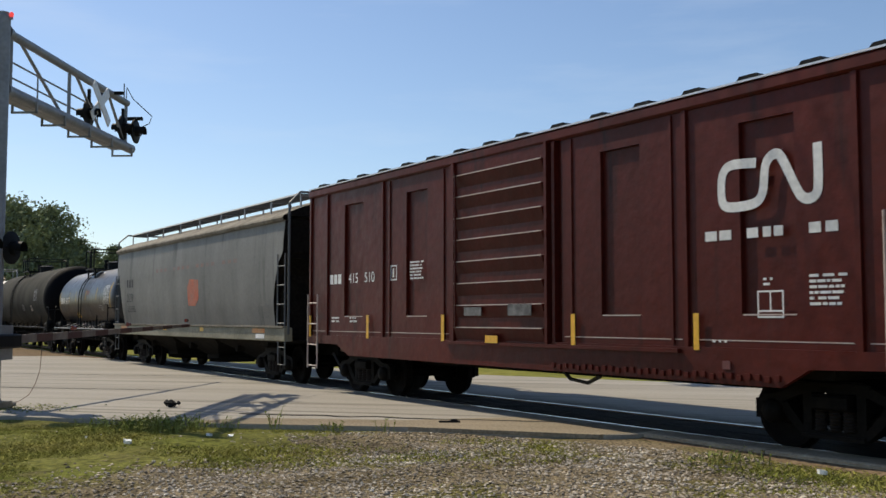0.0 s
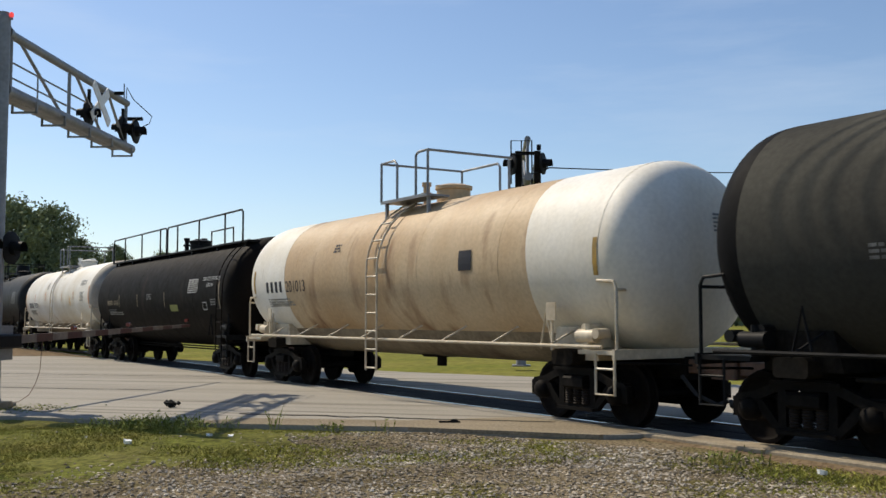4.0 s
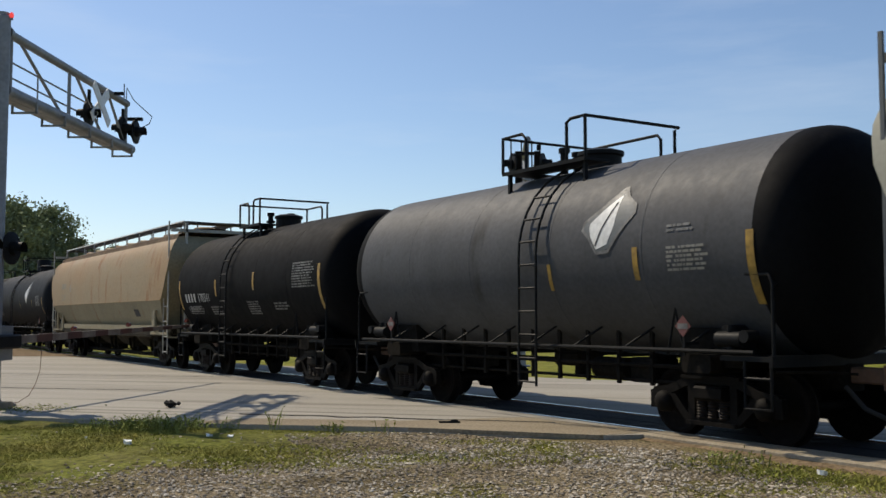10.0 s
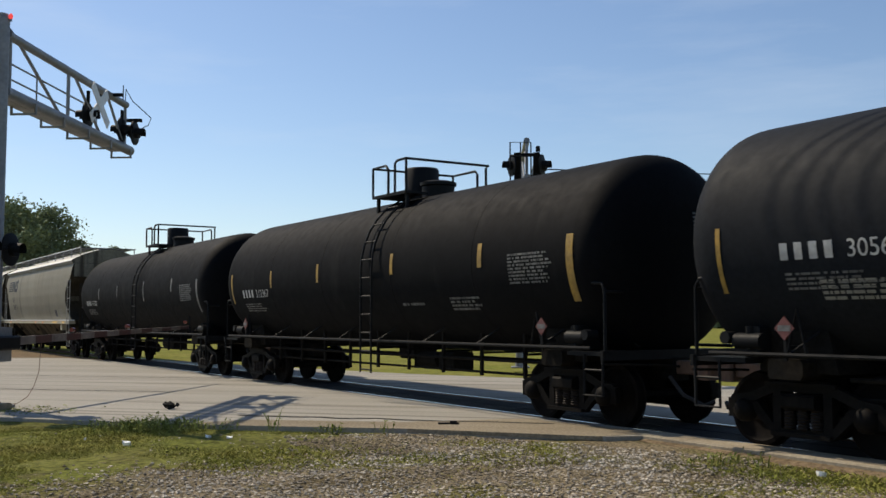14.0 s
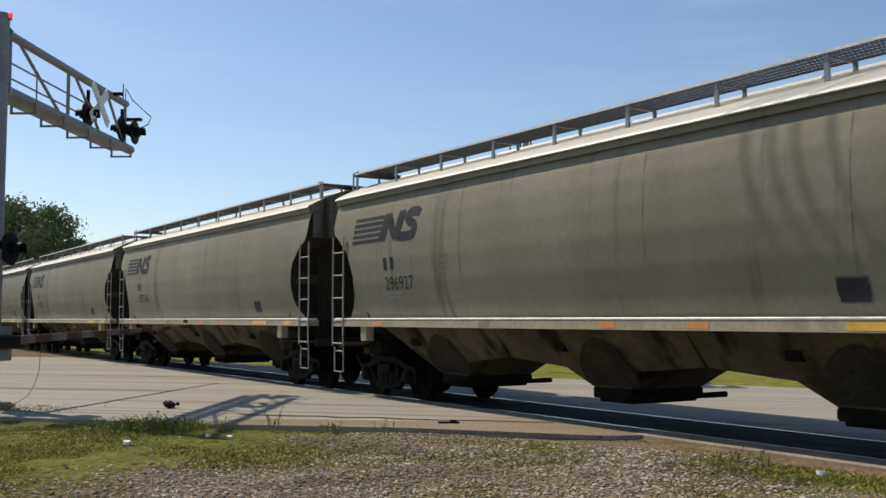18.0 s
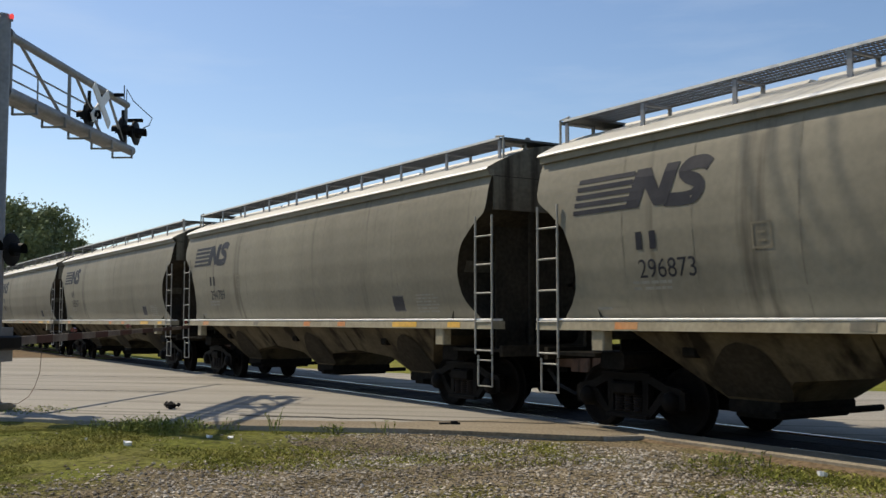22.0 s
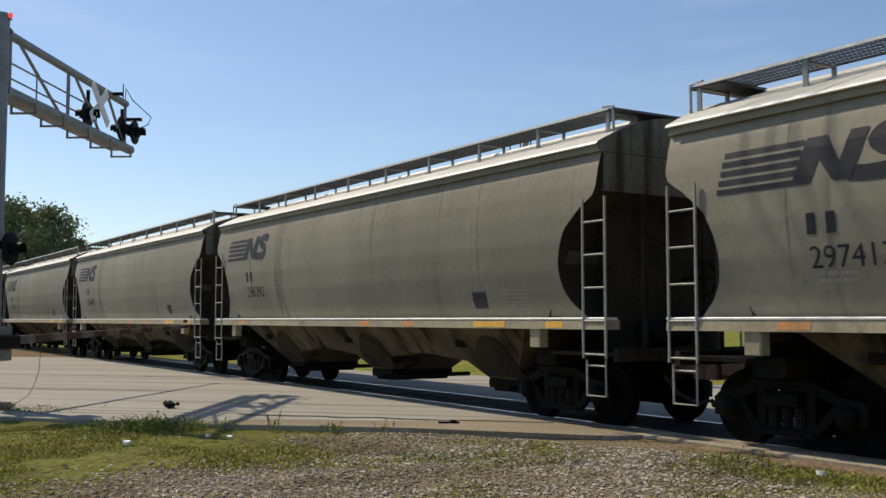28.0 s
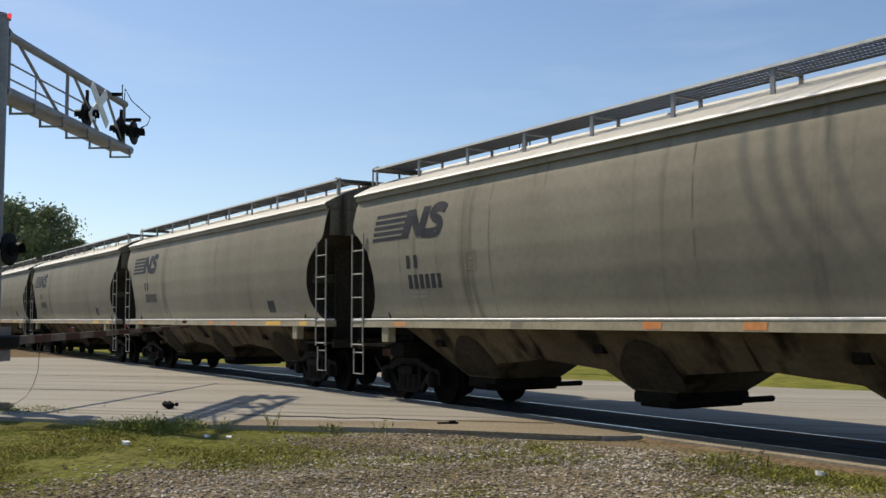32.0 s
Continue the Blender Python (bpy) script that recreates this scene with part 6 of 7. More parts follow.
    part("placard_holder", Geo().box(0.25, 0.85, -Y - 0.185, -Y - 0.17, ZB + 0.5, ZB + 0.68).box(-1.0, -0.5, -Y - 0.185, -Y - 0.17, ZB + 0.5, ZB + 0.64), M["dull_white"], door, "scuffed placard holder")
    g = Geo().sheet([[(-H, y, z), (H, y, z)] for y, z in ((-Y - 0.1, ZT + 0.05), (0, ZT + 0.2), (Y + 0.1, ZT + 0.05))])
    for s in (1, -1):
        g.add([(s * H, -Y - 0.1, ZT + 0.05), (s * H, 0, ZT + 0.2), (s * H, Y + 0.1, ZT + 0.05)], [(0, 1, 2)])
    part("roof", g, M["black"], car, "black tarred roof")
    rr = None
    for k in range(16):
        x = -H + 0.5 + k * (2 * H - 1.0) / 15
        if rr is None:
            rr = part("roof_rib", Geo().prism([(-0.2, 0.0), (0.2, 0.0), (0.13, 0.075), (-0.13, 0.075)], -Y - 0.06, 0), M["black"], car, "raised cross rib", at=Matrix.Translation((x, 0, ZT + 0.07)))
        else:
            again(rr, Matrix.Translation((x, 0, ZT + 0.07)))
    for s in (1, -1):
        a, b = sorted((s * H, s * (H + 0.06)))
        part("end_wall", Geo().box(a, b, -Y, Y, ZB, ZT), M["brown"], car)
        for k in range(7):
            a, b = sorted((s * (H + 0.06), s * (H + 0.12)))
            part("end_rib", Geo().box(a, b, -Y + 0.1, Y - 0.1, ZB + 0.3 + k * 0.42, ZB + 0.45 + k * 0.42, 0.03), M["brown"], car)
        ladder(car, s * (H - 0.02), s * (H - 0.5), -Y - 0.14, 0.5, 2.7 if s > 0 else 2.1, "brown_edge", 0.45, 0.014)
    for x in (-7.28, -4.6, -1.8, 1.76, 4.17):
        part("yellow_stripe", Geo().box(x - 0.045, x + 0.045, -Y - 0.11, -Y - 0.104, ZB + 0.06, ZB + 0.52), M["yellow"], car, "vertical yellow reflective strip")
    part("red_lamp", Geo().box(4.6, 4.72, -Y - 0.12, -Y - 0.105, ZB - 0.16, ZB - 0.06), M["placard"], car, "small red reflector")
    bend = lambda x, z: (x, -Y - 0.066 if not (-5.72 < x < -4.88 or 4.87 < x < 5.68) else -Y - 0.064, z)
    mk = Geo()
    stroke(mk, bend, rounded([(5.13, 3.42), (4.78, 3.44), (4.64, 3.38), (4.59, 3.25), (4.59, 3.05), (4.64, 2.95), (4.78, 2.92), (5.04, 2.93), (5.17, 2.98), (5.23, 3.1), (5.26, 3.34), (5.32, 3.45), (5.42, 3.49), (5.51, 3.42), (5.7, 3.06), (5.78, 2.95), (5.88, 2.92), (5.97, 2.97), (6.0, 3.1), (6.0, 3.54)]), 0.12, 1)
    part("marking", mk, M["white"], car, "white flowing emblem")
    wb = Geo()
    for x0, x1 in ((4.31, 4.5), (4.54, 4.73), (4.97, 5.14), (5.21, 5.33), (5.37, 5.5), (5.86, 6.02), (6.08, 6.24)):
        part("marking", rect(Geo(), bend, x0, x1, 2.53, 2.65), M["white"], car, "white painted bar")
    nb = Geo()
    for k in range(3):
        part("marking", rect(Geo(), bend, -6.38 + 0.19 * k, -6.23 + 0.19 * k, 2.3, 2.5), M["white"], car)
    part("number", letters("415", 0.29, lambda x, z: (x, -Y - 0.062, z), -5.52, 2.3), M["white"], car, "white painted number")
    part("number", letters("510", 0.29, bend, -4.82, 2.3), M["white"], car, "white painted number")
    fp = Geo()
    bars(fp, bend, -3.0, 2.3, 0.5, 0.36, 4, 2)
    bars(fp, bend, 5.85, 1.72, 0.55, 0.38, 6, 5)
    bars(fp, bend, -6.3, 1.5, 0.4, 0.14, 2, 6)
    bars(fp, bend, -5.45, 1.5, 0.4, 0.14, 2, 7)
    bars(fp, bend, 5.2, 1.96, 0.22, 0.12, 2, 7)
    bars(fp, bend, 4.4, 1.28, 0.35, 0.06, 1, 7)
    print_part("fine_print", fp, M["white"], car, "white fine print")
    pn = Geo()
    for a in ((5.11, 5.49, 1.58, 1.6), (5.11, 5.49, 1.88, 1.9), (5.11, 5.13, 1.6, 1.88), (5.47, 5.49, 1.6, 1.88), (5.29, 5.31, 1.67, 1.88), (5.11, 5.49, 1.65, 1.67)):
        rect(pn, bend, *a)
    part("panel_frame", pn, M["white"], car, "white outlined test panel")
    fr = Geo()
    for a in ((-3.74, -3.5, 2.3, 2.325), (-3.74, -3.5, 2.565, 2.59), (-3.74, -3.715, 2.325, 2.565), (-3.525, -3.5, 2.325, 2.565), (-3.66, -3.6, 2.36, 2.53)):
        rect(fr, bend, *a)
    part("panel_frame", fr, M["white"], car)
    tab = None
    for k in range(30):
        x = 1.3 + k * 0.142
        if tab is None:
            tab = part("sill_tab", Geo().box(-0.035, 0.035, -Y - 0.125, -Y - 0.1, ZB - 0.27, ZB - 0.2), M["brown"], car, "small stiffener on the sill", at=pose(x, 0, 0))
        else:
            again(tab, pose(x, 0, -0.02 * (k % 3 == 1)))
    part("under_floor", Geo().box(-H + 0.2, H - 0.2, -0.3, 0.3, 0.65, ZB), M["under"], car)
    part("air_hose", Geo().tube([(1.0, -1.2, 0.8), (1.2, -1.2, 0.66), (1.6, -1.2, 0.62), (1.9, -1.2, 0.74)], 0.03, 6), M["rubber"], car, "slack hose under the floor", True)
    body_mount(car, 16.1, 5.75)
    return car


# ---- tank car
def tank_car(label, length, R, zc, seam, mat, trim="black", platform=0.0, pipes=True, gloss_rail="black", long_walk=False, end_mat=None, number="", ink="white", ink_x=0.0, ink_z=0.0, ink_h=0.3,
             stripes=(), panels=(), logo=None, dome="valve", jacket=False, lad=-0.1, plat=(-0.75, 0.75), rail_h=0.6, stripe_mat="tank_stripe", number_bars=4):
    car = thing("tank_car", label, "freight car")
    hd = R * 0.5
    m0 = M[mat]
    place = lambda s, a, q: (s, q * math.cos(a), zc + q * math.sin(a))
    shell = part("shell", Geo().lathe([(-seam, R), (-seam * 0.5, R), (0, R), (seam * 0.5, R), (seam, R)], 56, place), m0, car, "", True)
    shell.data.polygons[-1].use_smooth = False
    for s in (1, -1):
        pts = [(s * (seam + hd * math.sin(t) ** 0.76), R * max(math.cos(t), 0.0) ** 0.76) for t in np.linspace(0, 1.545, 20)]
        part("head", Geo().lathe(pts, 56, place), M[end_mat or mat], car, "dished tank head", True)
    # weld seams
    for k in (-0.62, -0.22, 0.22, 0.62):
        part("weld", Geo().lathe([(seam * k - 0.02, R + 0.001), (seam * k - 0.012, R + 0.004), (seam * k + 0.012, R + 0.004), (seam * k + 0.02, R + 0.001)], 56, place), m0, car, "", True)
    bend = lambda x, z: (x, -math.sqrt(max((R + 0.008) ** 2 - (z - zc) ** 2, 0.0)), z)
    # saddles, end platforms, steps
    h = length / 2 - 0.75
    tx = h - (1.12 if long_walk else 1.35)
    for s in (1, -1):
        g = Geo().prism([(s * tx - 0.55, 0.95), (s * tx + 0.55, 0.95), (s * tx + 0.42, zc - R * 0.72), (s * tx - 0.42, zc - R * 0.72)], -1.1, 1.1)
        part("saddle", g, M["under"] if trim == "black" else M[trim], car)
        part("end_platform", Geo().box(min(s * (h - 0.85), s * h), max(s * (h - 0.85), s * h), -1.45, 1.45, 1.06, 1.12).box(min(s * h, s * (h - 0.05)), max(s * h, s * (h - 0.05)), -1.5, 1.5, 1.0, 1.14), M[trim], car, "end platform")
        part("hand_rail", Geo().tube([(s * (h - 0.04), -1.42, 1.1), (s * (h - 0.04), -1.42, 2.0), (s * (h - 0.1), -1.42, 2.1), (s * (h - 0.45), -1.42, 2.12)], 0.024, 8), M[trim], car, "", True)
        part("hand_rail", Geo().tube([(s * (h - 0.04), -1.4, 1.98), (s * (h - 0.04), 1.4, 1.98)], 0.022, 8), M[trim], car, "", True)
        ladder(car, s * (h - 0.05), s * (h - 0.45), -1.46, 0.5, 1.08, trim, 0.36, 0.017, name="sill_step")
        part("brake_gear", Geo().box(min(s * (h - 0.95), s * (h - 0.75)), max(s * (h - 0.95), s * (h - 0.75)), -1.3, -0.9, 1.12, 1.5, 0.03).cyl_x(-0.55, 1.3, min(s * (h - 0.8), s * (h - 0.25)), max(s * (h - 0.8), s * (h - 0.25)), 0.13, 12), M[trim], car, "brake gear on the end platform")
        part("brake_valve", Geo().cyl_x(-1.3, 1.32, min(s * (tx + 0.35), s * (tx + 0.75)), max(s * (tx + 0.35), s * (tx + 0.75)), 0.1, 12).cyl_z(s * (tx + 0.55), -1.3, 1.1, 1.5, 0.05, 8).cyl_y(s * (tx + 0.85), 1.36, -1.42, -1.2, 0.08, 10), M[trim], car, "brake valve", True)
        part("stand_brace", Geo().tube([(s * (tx - 0.1), -1.44, 1.12), (s * (tx - 0.26), -1.44, 1.7), (s * (tx - 0.4), -1.44, 1.12)], 0.02, 6), M[trim], car, "", True)
        part("uncoupling_lever", Geo().tube([(s * h, -1.45, 0.95), (s * h, -0.5, 0.92), (s * (h + 0.2), -0.2, 0.9)], 0.018, 6), M["under"], car, "", True)
        if "leaf emblem" in label or "yellow reflective" in label:
            pl = part("placard", Geo().prism([(s * (tx - 0.1) - 0.14, 1.48), (s * (tx - 0.1), 1.34), (s * (tx - 0.1) + 0.14, 1.48), (s * (tx - 0.1), 1.62)], -1.472, -1.46), M["placard"], car, "red diamond placard with a white band")
            part("placard_band", Geo().prism([(s * (tx - 0.1) - 0.09, 1.445), (s * (tx - 0.1) + 0.09, 1.445), (s * (tx - 0.1) + 0.09, 1.515), (s * (tx - 0.1) - 0.09, 1.515)], -1.476, -1.472), M["dull_white"], pl)
            part("placard_holder", Geo().box(s * (tx - 0.1) - 0.02, s * (tx - 0.1) + 0.02, -1.46, -1.44, 1.1, 1.5).box(s * (tx - 0.1) - 0.02, s * (tx - 0.1) + 0.02, -1.46, -1.2, 1.24, 1.28), M[trim], car)
        elif trim == "cream":
            part("placard_holder", Geo().box(s * (tx - 0.1) - 0.02, s * (tx - 0.1) + 0.02, -1.47, -1.44, 1.1, 1.75).box(s * (tx - 0.1) - 0.11, s * (tx - 0.1) + 0.11, -1.48, -1.46, 1.55, 1.82), M[trim], car, "pale placard holder")
    for s in () if long_walk else (-1, 1):
        part("side_rail", Geo().tube([(-h + 0.3, s * 1.47, 1.17), (h - 0.3, s * 1.47, 1.17)], 0.026, 8), M[gloss_rail], car, "side safety rail", True)
    k = 0 if long_walk else 8
    for i in range(k):
        x = -h + 1.5 + (2 * h - 3.0) * i / (k - 1)
        zz = zc - R * 0.72
        part("rail_strut", Geo().tube([(x, -1.47, 1.17), (x + 0.16, -math.sqrt(R * R - (zz - zc) ** 2) + 0.01, max(zz, 1.3))], 0.017, 6), M[gloss_rail], car, "", True)
    # ladder up the shell
    if not long_walk:
        cur = lambda z: -math.sqrt(max((R + 0.09) ** 2 - (min(z, zc + R * 0.985) - zc) ** 2, 0.02)) if z > zc else -(R + 0.09)
        lx = lad
        ladder(car, lx - 0.22, lx + 0.22, 0, 0.55, zc + R * 0.97, gloss_rail if trim == "cream" else trim, 0.36, 0.017, cur)
        # platform round the manway
        zp = zc + R + 0.02
        p0, p1, yw = lad + plat[0], lad + plat[1], 1.0
        tm = trim if trim != "cream" else "galv"
        ladder_x = (p0 + p1) / 2
        pf = part("top_platform", Geo().box(p0, p1, -yw, -0.5, zp - 0.04, zp).box(p0, p1, 0.5, yw, zp - 0.04, zp).box(p0, p0 + 0.3, -0.5, 0.5, zp - 0.04, zp).box(p0, p1, -yw - 0.02, -yw, zp - 0.05, zp + 0.01), M[tm], car, "platform round the manway")
        for x in (p0 + 0.1, p1 - 0.1):
            for y in (-0.95, 0.89):
                part("platform_leg", Geo().box(x - 0.03, x + 0.03, y, y + 0.06, zp - 0.4, zp - 0.04), M[tm], pf)
        rt = zp + rail_h
        part("platform_rail", Geo().tube([(p0, -yw, zp), (p0, -yw, rt), (p0 + 0.55, -yw, rt), (p0 + 0.66, -yw, rt - 0.1), (p0 + 0.66, -yw, zp)], 0.027, 8), M[tm], pf, "", True)
        part("platform_rail", Geo().tube([(p1 - 0.45, -yw, zp), (p1 - 0.45, -yw, rt), (p1 - 0.35, -yw, rt + 0.05), (p1, -yw, rt + 0.05), (p1, yw, rt + 0.05), (p1 - 0.1, yw, rt + 0.02), (p1 - 0.1, yw, zp)], 0.027, 8), M[tm], pf, "", True)
        part("platform_rail", Geo().tube([(p1, -yw, zp), (p1, -yw, rt + 0.05)], 0.027, 8), M[tm], pf, "", True)
        part("platform_rail", Geo().tube([(p0, yw, zp), (p0, yw, rt), (p1 - 0.5, yw, rt), (p1 - 0.42, yw, rt - 0.08), (p1 - 0.42, yw, zp)], 0.027, 8), M[tm], pf, "", True)
        part("platform_rail", Geo().tube([(p0, -yw, rt), (p0, yw, rt)], 0.024, 8), M[tm], pf, "", True)
    else:
        # a walk with rails along the whole top
        ladder_x = 0.0
        zp = zc + R + 0.02
        wl, rt = 7.0, zp + 0.7
        pf = part("top_platform", Geo().box(-wl, wl, -0.95, -0.45, zp - 0.2, zp - 0.15).box(-wl, wl, -0.96, -0.945, zp - 0.2, zp - 0.16), M[trim], car, "walkway along the top")
        for a, b, posts in ((-wl, -0.3, (1.6, 3.8, 6.0)), (-0.2, wl - 0.4, (1.05, 3.15, 5.4))):
            part("platform_rail", Geo().tube([(a, -0.95, zp - 0.2), (a, -0.95, rt - 0.08), (a + 0.1, -0.95, rt), (b - 0.1, -0.95, rt), (b, -0.95, rt - 0.08), (b, -0.95, zp - 0.2)], 0.028, 8), M[trim], pf, "", True)
            for u in posts:
                part("rail_post", Geo().tube([(a + u, -0.95, zp - 0.2), (a + u, -0.95, rt)], 0.026, 8), M[trim], pf, "", True)
        part("platform_rail", Geo().tube([(-0.9, 0.8, zp), (-0.9, 0.8, zp + 0.7), (1.2, 0.8, zp + 0.7), (1.2, 0.8, zp)], 0.026, 8), M[trim], pf, "", True)
        for x in np.linspace(-wl + 0.3, wl - 0.3, 7):
            part("platform_leg", Geo().box(x - 0.03, x + 0.03, -0.93, -0.87, zp - 0.45, zp - 0.2), M[trim], pf)
        cur = lambda z: -math.sqrt(max((R + 0.09) ** 2 - (min(z, zc + R * 0.9) - zc) ** 2, 0.02)) if z > zc else -(R + 0.09)
        ladder(car, h + 0.02, h - 0.42, 0, 0.7, zc + R * 0.92, "tank_brown", 0.36, 0.013, cur)
    # manway, valves
    ztop = zc + R
    dm = M[mat if trim == "cream" else trim]
    part("manway", Geo().lathe([(ztop - 0.08, 0.34), (ztop + 0.2, 0.34), (ztop + 0.22, 0.38), (ztop + 0.28, 0.38), (ztop + 0.32, 0.25), (ztop + 0.34, 0.03)], 22, lambda s, a, q: (ladder_x + 0.3 + q * math.cos(a), q * math.sin(a), s)), dm, car, "round manway with a bolted cover", True)
    if dome == "box":
        part("valve_housing", Geo().lathe([(ztop - 0.06, 0.36), (ztop + 0.62, 0.36), (ztop + 0.66, 0.33), (ztop + 0.67, 0.03)], 22, lambda s, a, q: (ladder_x - 0.35 + q * math.cos(a), q * math.sin(a), s)), dm, car, "round valve housing", True)
    else:
        for x, y in ((-0.35, -0.25), (-0.55, 0.2), (-0.2, 0.3)):
            part("valve", Geo().cyl_z(ladder_x + x, y, ztop - 0.1, ztop + 0.34, 0.07, 10).cyl_z(ladder_x + x, y, ztop + 0.14, ztop + 0.2, 0.12, 10).cyl_z(ladder_x + x, y, ztop + 0.34, ztop + 0.42, 0.1, 10), dm, car, "top valve", True)
    # brake pipes and outlet under the tank
    bot = zc - R
    if long_walk:
        for y, z in ((-0.5, bot - 0.02), (-0.42, bot - 0.1)):
            part("brake_pipe", Geo().tube([(-tx + 0.6, y, z), (tx - 0.6, y, z)], 0.022, 6), M["under"], car, "", True)
    else:
        part("bottom_outlet", Geo().box(-0.3, 0.3, -0.28, 0.28, bot - 0.24, bot + 0.08, 0.05).cyl_z(0.05, 0, bot - 0.42, bot - 0.24, 0.1, 12), M["under"], car, "bottom outlet")
    if pipes:
        for y, z, r in ((-0.95, bot - 0.12, 0.03), (-0.9, bot - 0.34, 0.024), (0.9, bot - 0.2, 0.03)):
            part("brake_pipe", Geo().tube([(-tx + 0.6, y, z), (tx - 0.6, y, z)], r, 6), M["under"], car, "", True)
        hang = None
        for i in range(9):
            x = -tx + 1.2 + (2 * tx - 2.4) * i / 8
            if hang is None:
                hang = part("pipe_hanger", Geo().box(-0.03, 0.03, -0.98, -0.93, bot - 0.4, bot + 0.4).box(-0.02, 0.02, -0.98, 0.93, bot - 0.02, bot + 0.02), M["under"], car, at=pose(x, 0, 0))
            else:
                again(hang, pose(x, 0, 0))
        part("brake_cylinder", Geo().cyl_x(-0.6, bot - 0.2, 1.2, 1.9, 0.16, 14).box(2.2, 2.7, -0.85, -0.4, bot - 0.38, bot - 0.02, 0.03), M["under"], car, "brake cylinder and valve", True)
    if jacket:
        part("jacket_skirt", Geo().lathe([(-seam * 0.88, 0.9), (-seam * 0.86, 0.98), (seam * 0.86, 0.98), (seam * 0.88, 0.9)], 32, lambda s, a, q: (s, 0.98 * q * math.cos(a), bot + 0.58 + 0.82 * q * math.sin(a))), M["skirt"], car, "dirty cream skirt under the tank", True)
    # markings
    for x, z0, z1, w in stripes:
        part("reflector", rect(Geo(), bend, x - w / 2, x + w / 2, z0, z1, 6), M[stripe_mat], car, "vertical reflective stripe")
    if number:
        for i in range(number_bars):
            nb = rect(Geo(), bend, ink_x + i * ink_h * 0.72 + 0.1 * ink_h, ink_x + i * ink_h * 0.72 + ink_h * 0.48, ink_z, ink_z + ink_h * 0.7, 5)
            part("marking", nb, M[ink], car)
        part("number", letters(number, ink_h, bend, ink_x + (number_bars + 0.5) * ink_h * 0.72, ink_z), M[ink], car, "painted number")
        print_part("fine_print", bars(Geo(), bend, ink_x + 0.05, ink_z - 0.34, 1.3, 0.22, 2, 21), M["dull_white" if ink != "ink" else "faint"], car)
    for i, (x, z, w, hh, rows, mm) in enumerate(panels):
        print_part("fine_print", bars(Geo(), bend, x, z, w, hh, rows, 60 + i, 0.42), M[mm], car, "block of fine print")
    print_part("fine_print", bars(Geo(), lambda y, z: (seam + hd * max(0.0, 1 - (((y * y) + (z - zc) ** 2) / R / R) ** 1.3158) ** 0.38 + 0.012, y, z), 0.15, zc + 0.35, 0.75, 0.3, 3, 77), M["dull_white"], car, "small print on the tank head")
    if logo:
        x, z, lk = logo if len(logo) == 3 else (*logo, 1.0)
        base = [(-0.2, -0.48), (0.06, -0.46), (0.3, -0.18), (0.58, 0.1), (0.56, 0.22), (0.34, 0.36), (0.22, 0.52), (0.14, 0.5), (-0.2, 0.22), (-0.54, 0.02), (-0.56, -0.1), (-0.4, -0.22)]
        base = [(a * lk, b * lk) for a, b in base]
        part("emblem_field", fill(Geo(), bend, [(x + a, z + b) for a, b in base], 14), M["steel_grey"], car, "grey field of a leaf emblem")
        out = lambda d: (lambda u, w: (u, bend(u, w)[1] - d, w))
        part("emblem_outline", stroke(Geo(), out(0.003), [(x + a, z + b) for a, b in base + base[:1]], 0.045, 2), M["dull_white"], car, "pale outline of the emblem")
        leaf = [(x + a * lk, z + b * lk) for a, b in ((-0.2, -0.42), (0.02, -0.4), (0.16, -0.1), (0.2, 0.42), (-0.05, 0.26), (-0.42, -0.02), (-0.36, -0.2))]
        part("emblem", fill(Geo(), out(0.004), leaf, 12), M["white"], car, "white leaf emblem")
        part("emblem_vein", stroke(Geo(), out(0.008), [(x - 0.22 * lk, z - 0.36 * lk), (x - 0.1 * lk, z - 0.1 * lk), (x + 0.14 * lk, z + 0.3 * lk)], 0.035 * lk, 3), M["ink"], car)
    body_mount(car, length, tx, mat="under")
    return car, bend


# ---------------------------------------------------------------- the train: each car with its middle's place along the track at the start
def put(car, x):
    car.matrix_basis = pose(x, TRACK_Y, 0)
    CARS.append((car, x))
    return car


put(boxcar(), -13.3)
put(grey_hopper(), -29.6)
c, _ = tank_car("short glossy black tank car with orange reflective stripes", 10.95, 1.27, 2.36, 4.42, "tank_gloss", number="5437", ink_x=-4.2, ink_z=2.22, ink_h=0.38, number_bars=3,
                stripes=((-4.38, 1.95, 2.75, 0.09), (-2.5, 2.3, 2.72, 0.07), (-1.3, 2.3, 2.72, 0.08), (0.42, 2.3, 2.75, 0.09), (2.2, 2.3, 2.8, 0.1), (4.32, 2.0, 2.95, 0.13)),
                panels=((3.3, 2.12, 0.95, 0.75, 9, "pale_mark"), (-1.7, 1.98, 0.8, 0.12, 2, "dull_white"), (0.1, 1.7, 0.8, 0.35, 5, "dull_white"), (-1.6, 1.6, 0.7, 0.24, 1, "yellow"), (0.55, 2.55, 0.5, 0.18, 2, "red_mark"), ),
                lad=-0.15, plat=(-0.6, 0.75), rail_h=0.73, gloss_rail="steel_grey")
for text, x, z in (("SULFURIC", 2.6, 2.0), ("ACID", 2.8, 1.86)):
    part("lettering", letters(text, 0.16, lambda x, z: (x, -math.sqrt(1.285 ** 2 - (z - 2.36) ** 2), z), x, z), M["pale_mark"], c, "white lettering")
put(c, -43.6)
